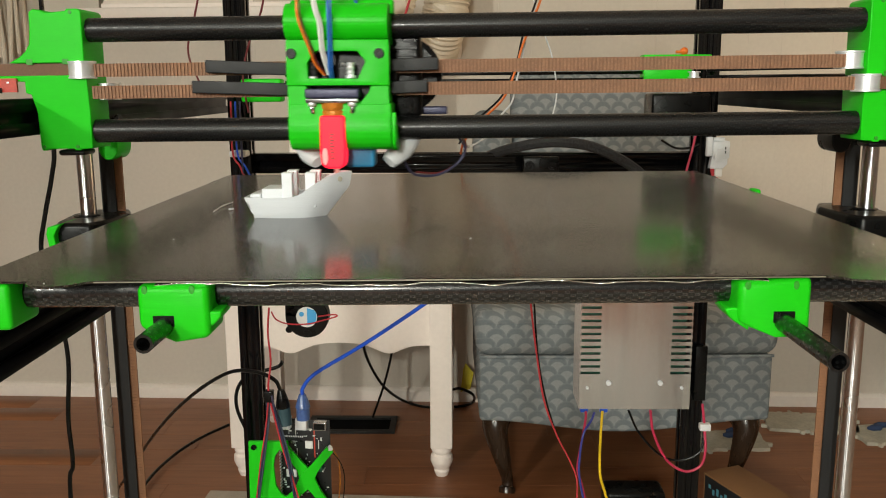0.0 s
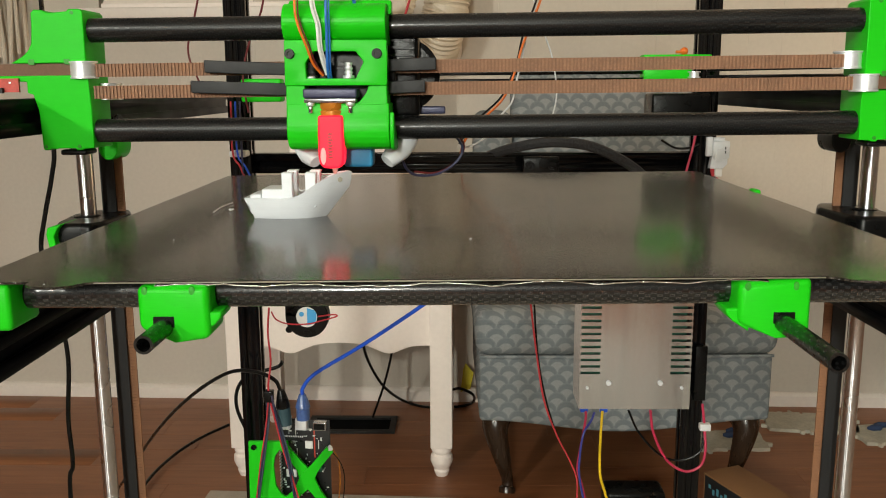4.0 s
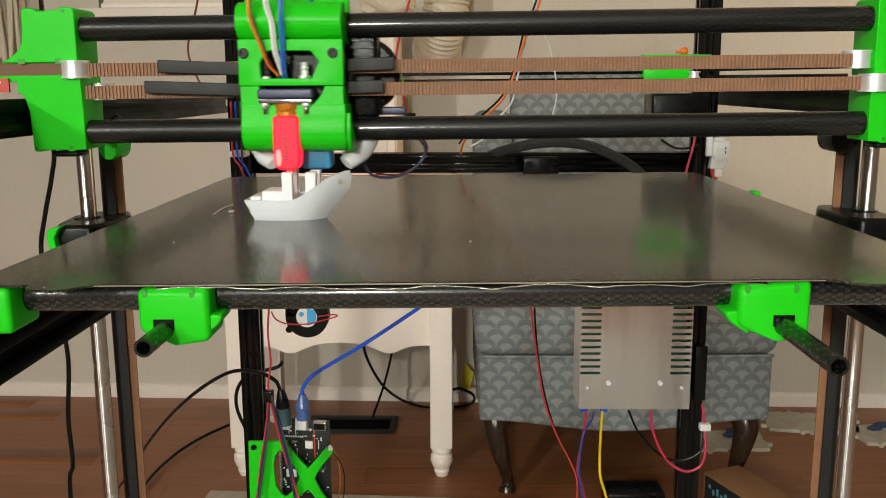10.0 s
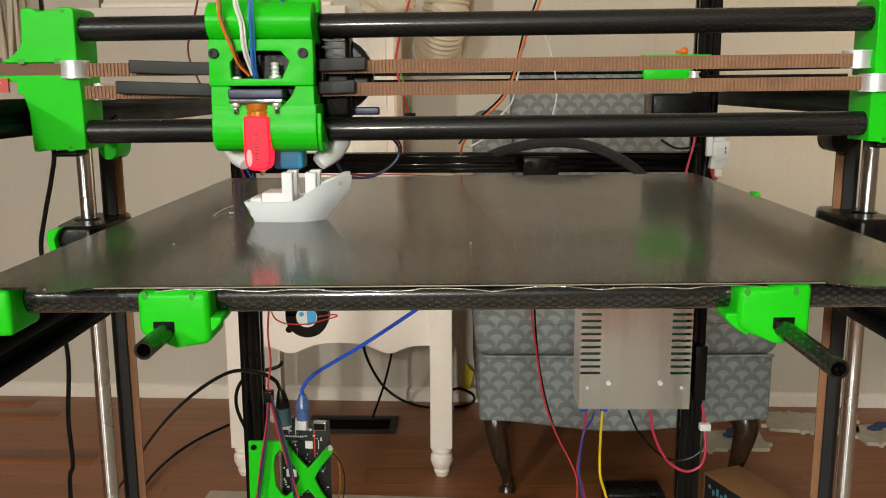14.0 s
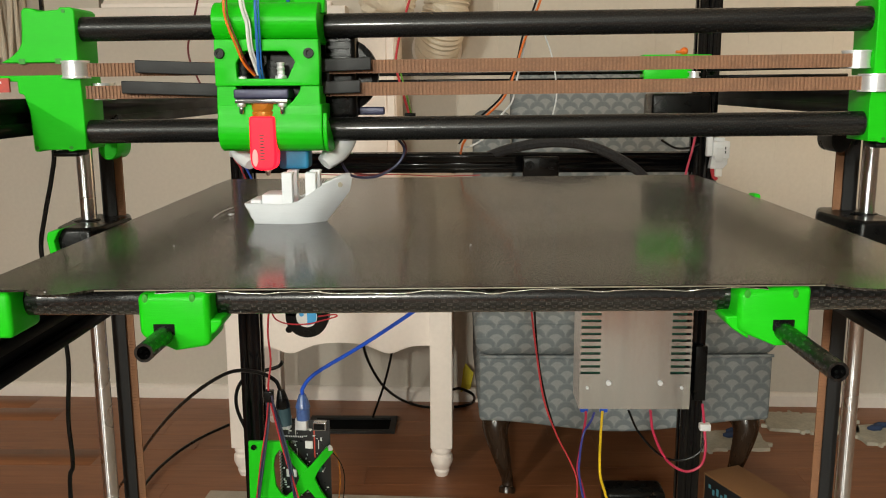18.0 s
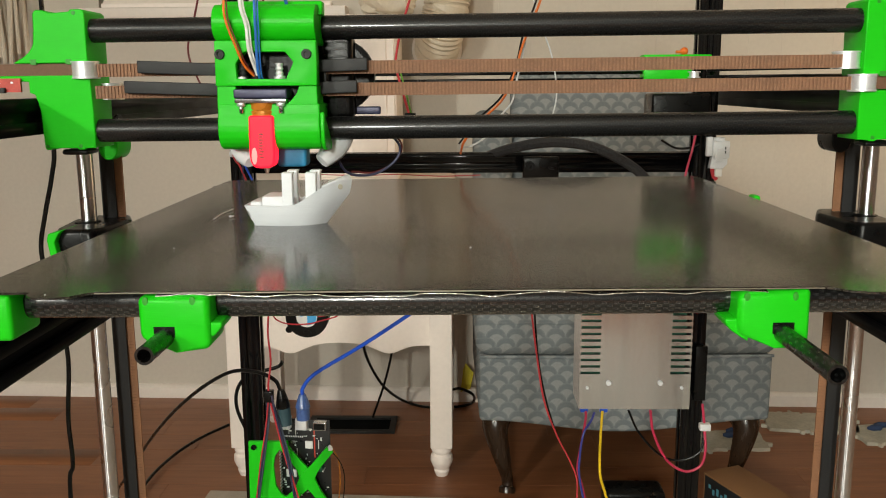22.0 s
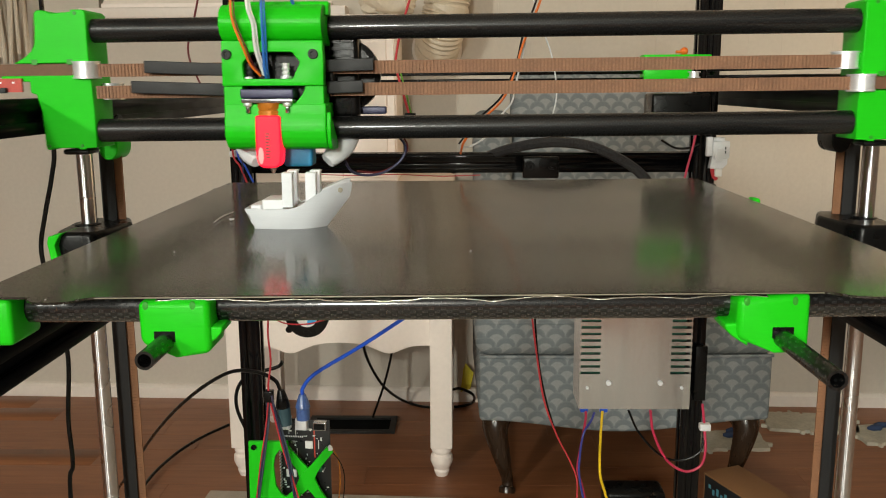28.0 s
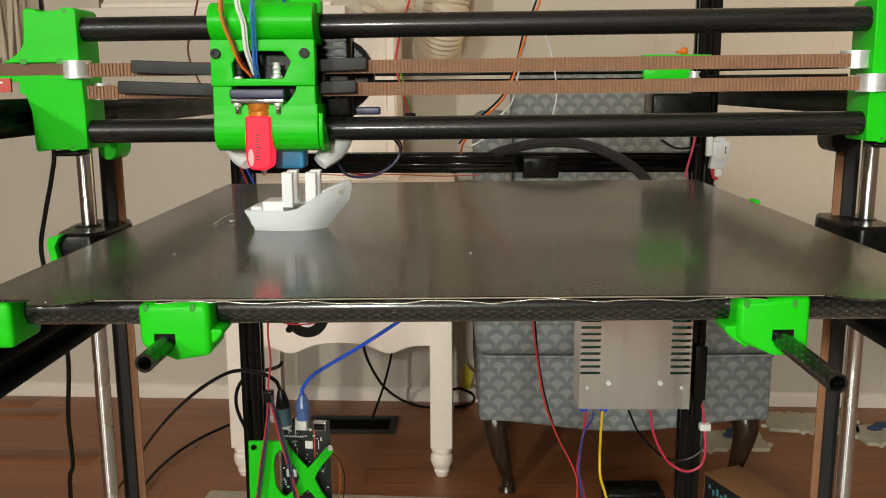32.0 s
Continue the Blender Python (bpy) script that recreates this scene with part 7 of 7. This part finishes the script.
    walk(HEAD, [
        (0, pose(-0.07, 0.5146, 0)), (0.1, pose(-0.0728, 0.5158, 0)), (0.2, pose(-0.072, 0.5158, 0)), (0.3, pose(-0.077, 0.517, 0)),
        (0.4, pose(-0.083, 0.5135, 0)), (0.5, pose(-0.0942, 0.5231, 0)), (0.6, pose(-0.0922, 0.5123, 0)), (0.7, pose(-0.0932, 0.5123, 0)),
        (0.8, pose(-0.0954, 0.51, 0)), (0.9, pose(-0.097, 0.5088, 0)), (1, pose(-0.1075, 0.5049, 0)), (1.1, pose(-0.1112, 0.523, 0)),
        (1.2, pose(-0.1084, 0.523, 0)), (1.3, pose(-0.1084, 0.523, 0)), (1.4, pose(-0.1052, 0.5218, 0)), (1.5, pose(-0.095, 0.5223, 0)),
        (1.6, pose(-0.0952, 0.523, 0)), (1.7, pose(-0.074, 0.517, 0)), (1.8, pose(-0.0716, 0.517, 0)), (1.9, pose(-0.0737, 0.5123, 0)),
        (2, pose(-0.071, 0.5146, 0)), (2.1, pose(-0.0724, 0.5182, 0)), (2.2, pose(-0.0718, 0.5123, 0)), (2.3, pose(-0.076, 0.51, 0)),
        (2.4, pose(-0.0856, 0.517, 0)), (2.5, pose(-0.0898, 0.5071, 0)), (2.6, pose(-0.0912, 0.5123, 0)), (2.7, pose(-0.1098, 0.5088, 0)),
        (2.8, pose(-0.1096, 0.5065, 0)), (2.9, pose(-0.1089, 0.523, 0)), (3, pose(-0.1069, 0.5208, 0)), (3.1, pose(-0.1099, 0.523, 0)),
        (3.2, pose(-0.0938, 0.523, 0)), (3.3, pose(-0.0932, 0.523, 0)), (3.4, pose(-0.0966, 0.523, 0)), (3.5, pose(-0.1102, 0.5184, 0)),
        (3.6, pose(-0.111, 0.5218, 0)), (3.7, pose(-0.077, 0.517, 0)), (3.8, pose(-0.0716, 0.517, 0)), (3.9, pose(-0.0727, 0.5123, 0)),
        (4, pose(-0.0713, 0.517, 0)), (4.1, pose(-0.0722, 0.517, 0)), (4.2, pose(-0.0938, 0.523, 0)), (4.3, pose(-0.0942, 0.523, 0)),
        (4.4, pose(-0.0952, 0.5088, 0)), (4.5, pose(-0.0958, 0.5077, 0)), (4.6, pose(-0.1094, 0.5088, 0)), (4.7, pose(-0.1094, 0.5088, 0)),
        (4.8, pose(-0.1104, 0.5218, 0)), (4.9, pose(-0.11, 0.5218, 0)), (5, pose(-0.082, 0.5182, 0)), (5.1, pose(-0.0714, 0.5158, 0)),
        (5.2, pose(-0.0722, 0.5123, 0)), (5.3, pose(-0.0716, 0.517, 0)), (5.4, pose(-0.0864, 0.5206, 0)), (5.5, pose(-0.0914, 0.5216, 0)),
        (5.6, pose(-0.0966, 0.523, 0)), (5.7, pose(-0.0921, 0.51, 0)), (5.8, pose(-0.11, 0.5077, 0)), (5.9, pose(-0.1112, 0.5088, 0)),
        (6, pose(-0.1112, 0.5192, 0)), (6.1, pose(-0.11, 0.5218, 0)), (6.2, pose(-0.11, 0.5218, 0)), (6.3, pose(-0.0716, 0.517, 0)),
        (6.4, pose(-0.0732, 0.5123, 0)), (6.5, pose(-0.07, 0.5123, 0)), (6.6, pose(-0.0722, 0.517, 0)), (6.7, pose(-0.0732, 0.517, 0)),
        (6.8, pose(-0.0848, 0.5218, 0)), (6.9, pose(-0.0952, 0.523, 0)), (7, pose(-0.096, 0.5216, 0)), (7.1, pose(-0.0966, 0.5088, 0)),
        (7.2, pose(-0.0966, 0.5088, 0)), (7.3, pose(-0.1098, 0.5088, 0)), (7.4, pose(-0.1098, 0.5088, 0)), (7.5, pose(-0.1108, 0.5071, 0)),
        (7.6, pose(-0.1112, 0.5206, 0)), (7.7, pose(-0.1107, 0.5206, 0)), (7.8, pose(-0.0818, 0.517, 0)), (7.9, pose(-0.072, 0.5158, 0)),
        (8, pose(-0.0716, 0.5116, 0)), (8.1, pose(-0.0736, 0.517, 0)), (8.2, pose(-0.0716, 0.517, 0)), (8.3, pose(-0.092, 0.5077, 0)),
        (8.4, pose(-0.092, 0.5077, 0)), (8.5, pose(-0.0918, 0.5064, 0)), (8.6, pose(-0.0946, 0.5065, 0)), (8.7, pose(-0.1008, 0.5088, 0)),
        (8.8, pose(-0.1084, 0.5088, 0)), (8.9, pose(-0.1084, 0.5088, 0)), (9, pose(-0.1116, 0.5208, 0)), (9.1, pose(-0.111, 0.5218, 0)),
        (9.2, pose(-0.0932, 0.517, 0)), (9.3, pose(-0.0708, 0.517, 0)), (9.4, pose(-0.072, 0.5111, 0)), (9.5, pose(-0.0719, 0.5154, 0)),
        (9.6, pose(-0.0713, 0.5077, 0)), (9.7, pose(-0.0948, 0.523, 0)), (9.8, pose(-0.0942, 0.523, 0)), (9.9, pose(-0.092, 0.5077, 0)),
        (10, pose(-0.094, 0.5057, 0)), (10.1, pose(-0.1004, 0.5077, 0)), (10.2, pose(-0.108, 0.5077, 0)), (10.3, pose(-0.1084, 0.5088, 0)),
        (10.4, pose(-0.1078, 0.51, 0)), (10.5, pose(-0.1127, 0.5208, 0)), (10.6, pose(-0.0917, 0.5182, 0)), (10.7, pose(-0.0703, 0.517, 0)),
        (10.8, pose(-0.0689, 0.5123, 0)), (10.9, pose(-0.0727, 0.517, 0)), (11, pose(-0.0799, 0.5161, 0)), (11.1, pose(-0.0958, 0.523, 0)),
        (11.2, pose(-0.0948, 0.523, 0)), (11.3, pose(-0.0952, 0.5088, 0)), (11.4, pose(-0.0951, 0.5065, 0)), (11.5, pose(-0.1108, 0.5071, 0)),
        (11.6, pose(-0.1106, 0.51, 0)), (11.7, pose(-0.1128, 0.5218, 0)), (11.8, pose(-0.11, 0.5218, 0)), (11.9, pose(-0.11, 0.5218, 0)),
        (12, pose(-0.0747, 0.5139, 0)), (12.1, pose(-0.0727, 0.5146, 0)), (12.2, pose(-0.0713, 0.5146, 0)), (12.3, pose(-0.0908, 0.523, 0)),
        (12.4, pose(-0.0898, 0.523, 0)), (12.5, pose(-0.094, 0.5208, 0)), (12.6, pose(-0.0906, 0.5077, 0)), (12.7, pose(-0.0914, 0.5088, 0)),
        (12.8, pose(-0.1094, 0.5088, 0)), (12.9, pose(-0.1102, 0.5088, 0)), (13, pose(-0.1087, 0.5216, 0)), (13.1, pose(-0.1079, 0.523, 0)),
        (13.2, pose(-0.1084, 0.523, 0)), (13.3, pose(-0.0714, 0.5182, 0)), (13.4, pose(-0.0844, 0.5206, 0)), (13.5, pose(-0.0924, 0.5216, 0)),
        (13.6, pose(-0.0948, 0.523, 0)), (13.7, pose(-0.0938, 0.5077, 0)), (13.8, pose(-0.0887, 0.5077, 0)), (13.9, pose(-0.1094, 0.5077, 0)),
        (14, pose(-0.1099, 0.5049, 0)), (14.1, pose(-0.1076, 0.5218, 0)), (14.2, pose(-0.106, 0.523, 0)), (14.3, pose(-0.1089, 0.523, 0)),
        (14.4, pose(-0.0724, 0.523, 0)), (14.5, pose(-0.093, 0.5239, 0)), (14.6, pose(-0.0942, 0.523, 0)), (14.7, pose(-0.0938, 0.5077, 0)),
        (14.8, pose(-0.0948, 0.5077, 0)), (14.9, pose(-0.1094, 0.5088, 0)), (15, pose(-0.1098, 0.5088, 0)), (15.1, pose(-0.1094, 0.5218, 0)),
        (15.2, pose(-0.109, 0.5218, 0)), (15.3, pose(-0.0938, 0.523, 0)), (15.4, pose(-0.0922, 0.523, 0)), (15.5, pose(-0.0922, 0.5146, 0)),
        (15.6, pose(-0.093, 0.5077, 0)), (15.7, pose(-0.0948, 0.5077, 0)), (15.8, pose(-0.1094, 0.5088, 0)), (15.9, pose(-0.1098, 0.5088, 0)),
        (16, pose(-0.108, 0.5218, 0)), (16.1, pose(-0.1074, 0.523, 0)), (16.2, pose(-0.1089, 0.523, 0)), (16.3, pose(-0.0908, 0.523, 0)),
        (16.4, pose(-0.0898, 0.523, 0)), (16.5, pose(-0.0904, 0.5208, 0)), (16.6, pose(-0.0914, 0.523, 0)), (16.7, pose(-0.0892, 0.5077, 0)),
        (16.8, pose(-0.09, 0.5088, 0)), (16.9, pose(-0.1104, 0.5077, 0)), (17, pose(-0.1111, 0.5057, 0)), (17.1, pose(-0.1099, 0.523, 0)),
        (17.2, pose(-0.1069, 0.523, 0)), (17.3, pose(-0.1099, 0.523, 0)), (17.4, pose(-0.0928, 0.523, 0)), (17.5, pose(-0.0939, 0.5239, 0)),
        (17.6, pose(-0.0926, 0.51, 0)), (17.7, pose(-0.0938, 0.5077, 0)), (17.8, pose(-0.0989, 0.5088, 0)), (17.9, pose(-0.1074, 0.5088, 0)),
        (18, pose(-0.1069, 0.5057, 0)), (18.1, pose(-0.1094, 0.523, 0)), (18.2, pose(-0.1104, 0.523, 0)), (18.3, pose(-0.0986, 0.523, 0)),
        (18.4, pose(-0.0914, 0.523, 0)), (18.5, pose(-0.0931, 0.5216, 0)), (18.6, pose(-0.0938, 0.5077, 0)), (18.7, pose(-0.0952, 0.5088, 0)),
        (18.8, pose(-0.11, 0.5077, 0)), (18.9, pose(-0.1112, 0.5088, 0)), (19, pose(-0.1101, 0.5139, 0)), (19.1, pose(-0.1096, 0.5206, 0)),
        (19.2, pose(-0.1094, 0.5218, 0)), (19.3, pose(-0.0894, 0.523, 0)), (19.4, pose(-0.0898, 0.523, 0)), (19.5, pose(-0.0933, 0.5131, 0)),
        (19.6, pose(-0.0918, 0.5088, 0)), (19.7, pose(-0.0916, 0.5077, 0)), (19.8, pose(-0.108, 0.5077, 0)), (19.9, pose(-0.1096, 0.517, 0)),
        (20, pose(-0.1075, 0.5216, 0)), (20.1, pose(-0.1069, 0.523, 0)), (20.2, pose(-0.1044, 0.523, 0)), (20.3, pose(-0.0952, 0.523, 0)),
        (20.4, pose(-0.0955, 0.5218, 0)), (20.5, pose(-0.0947, 0.5042, 0)), (20.6, pose(-0.0955, 0.5065, 0)), (20.7, pose(-0.1031, 0.5065, 0)),
        (20.8, pose(-0.1094, 0.5077, 0)), (20.9, pose(-0.109, 0.5077, 0)), (21, pose(-0.1108, 0.5208, 0)), (21.1, pose(-0.1112, 0.523, 0)),
        (21.2, pose(-0.0928, 0.523, 0)), (21.3, pose(-0.0914, 0.523, 0)), (21.4, pose(-0.0911, 0.5218, 0)), (21.5, pose(-0.092, 0.5042, 0)),
        (21.6, pose(-0.0942, 0.5088, 0)), (21.7, pose(-0.1102, 0.5088, 0)), (21.8, pose(-0.1117, 0.5088, 0)), (21.9, pose(-0.111, 0.5135, 0)),
        (22, pose(-0.1104, 0.5192, 0)), (22.1, pose(-0.1107, 0.5206, 0)), (22.2, pose(-0.0896, 0.5218, 0)), (22.3, pose(-0.0896, 0.5218, 0)),
        (22.4, pose(-0.0942, 0.5206, 0)), (22.5, pose(-0.0905, 0.5064, 0)), (22.6, pose(-0.0904, 0.5088, 0)), (22.7, pose(-0.1112, 0.5088, 0)),
        (22.8, pose(-0.1117, 0.5088, 0)), (22.9, pose(-0.1094, 0.5218, 0)), (23, pose(-0.1083, 0.5208, 0)), (23.1, pose(-0.1108, 0.523, 0)),
        (23.2, pose(-0.0888, 0.523, 0)), (23.3, pose(-0.0888, 0.523, 0)), (23.4, pose(-0.0898, 0.5146, 0)), (23.5, pose(-0.0917, 0.5064, 0)),
        (23.6, pose(-0.0894, 0.5088, 0)), (23.7, pose(-0.109, 0.5077, 0)), (23.8, pose(-0.1104, 0.5077, 0)), (23.9, pose(-0.1094, 0.523, 0)),
        (24, pose(-0.1064, 0.5208, 0)), (24.1, pose(-0.1094, 0.523, 0)), (24.2, pose(-0.0898, 0.523, 0)), (24.3, pose(-0.0904, 0.523, 0)),
        (24.4, pose(-0.0924, 0.5218, 0)), (24.5, pose(-0.091, 0.5042, 0)), (24.6, pose(-0.0918, 0.5065, 0)), (24.7, pose(-0.1094, 0.5077, 0)),
        (24.8, pose(-0.1098, 0.5088, 0)), (24.9, pose(-0.1094, 0.5088, 0)), (25, pose(-0.1116, 0.5192, 0)), (25.1, pose(-0.1112, 0.5206, 0)),
        (25.2, pose(-0.0908, 0.523, 0)), (25.3, pose(-0.0914, 0.523, 0)), (25.4, pose(-0.0911, 0.5218, 0)), (25.5, pose(-0.0923, 0.5042, 0)),
        (25.6, pose(-0.0938, 0.5077, 0)), (25.7, pose(-0.108, 0.5077, 0)), (25.8, pose(-0.1102, 0.5088, 0)), (25.9, pose(-0.1096, 0.5206, 0)),
        (26, pose(-0.1094, 0.523, 0)), (26.1, pose(-0.1104, 0.523, 0)), (26.2, pose(-0.0918, 0.523, 0)), (26.3, pose(-0.0898, 0.523, 0)),
        (26.4, pose(-0.091, 0.5194, 0)), (26.5, pose(-0.0916, 0.5077, 0)), (26.6, pose(-0.093, 0.5077, 0)), (26.7, pose(-0.108, 0.5077, 0)),
        (26.8, pose(-0.1098, 0.5088, 0)), (26.9, pose(-0.11, 0.5218, 0)), (27, pose(-0.1084, 0.523, 0)), (27.1, pose(-0.1099, 0.523, 0)),
        (27.2, pose(-0.0918, 0.523, 0)), (27.3, pose(-0.0904, 0.523, 0)), (27.4, pose(-0.0914, 0.517, 0)), (27.5, pose(-0.0942, 0.5057, 0)),
        (27.6, pose(-0.0955, 0.5065, 0)), (27.7, pose(-0.0986, 0.5077, 0)), (27.8, pose(-0.1056, 0.5077, 0)), (27.9, pose(-0.1079, 0.5088, 0)),
        (28, pose(-0.107, 0.5208, 0)), (28.1, pose(-0.1069, 0.523, 0)), (28.2, pose(-0.1108, 0.523, 0)), (28.3, pose(-0.0894, 0.523, 0)),
        (28.4, pose(-0.0884, 0.523, 0)), (28.5, pose(-0.0928, 0.5139, 0)), (28.6, pose(-0.0894, 0.5088, 0)), (28.7, pose(-0.0892, 0.5077, 0)),
        (28.8, pose(-0.1112, 0.5088, 0)), (28.9, pose(-0.112, 0.51, 0)), (29, pose(-0.1096, 0.5079, 0)), (29.1, pose(-0.1107, 0.5206, 0)),
        (29.2, pose(-0.111, 0.5218, 0)), (29.3, pose(-0.0996, 0.523, 0)), (29.4, pose(-0.0958, 0.523, 0)), (29.5, pose(-0.0972, 0.5216, 0)),
        (29.6, pose(-0.0962, 0.5077, 0)), (29.7, pose(-0.0965, 0.5065, 0)), (29.8, pose(-0.1024, 0.5077, 0)), (29.9, pose(-0.1056, 0.5077, 0)),
        (30, pose(-0.1066, 0.5042, 0)), (30.1, pose(-0.1086, 0.5218, 0)), (30.2, pose(-0.1094, 0.5218, 0)), (30.3, pose(-0.1102, 0.5206, 0)),
        (30.4, pose(-0.0894, 0.523, 0)), (30.5, pose(-0.0898, 0.5208, 0)), (30.6, pose(-0.0922, 0.523, 0)), (30.7, pose(-0.0936, 0.5088, 0)),
        (30.8, pose(-0.0951, 0.5065, 0)), (30.9, pose(-0.1094, 0.5077, 0)), (31, pose(-0.1084, 0.5057, 0)), (31.1, pose(-0.107, 0.5146, 0)),
        (31.2, pose(-0.106, 0.523, 0)), (31.3, pose(-0.1069, 0.523, 0)), (31.4, pose(-0.1094, 0.523, 0)), (31.5, pose(-0.0902, 0.5216, 0)),
        (31.6, pose(-0.0888, 0.523, 0)), (31.7, pose(-0.093, 0.5218, 0)), (31.8, pose(-0.0904, 0.5065, 0)), (31.9, pose(-0.093, 0.5077, 0)),
        (31.967, pose(-0.1093, 0.5078, 0)), (32, pose(-0.1096, 0.5079, 0)),
    ])


motions()
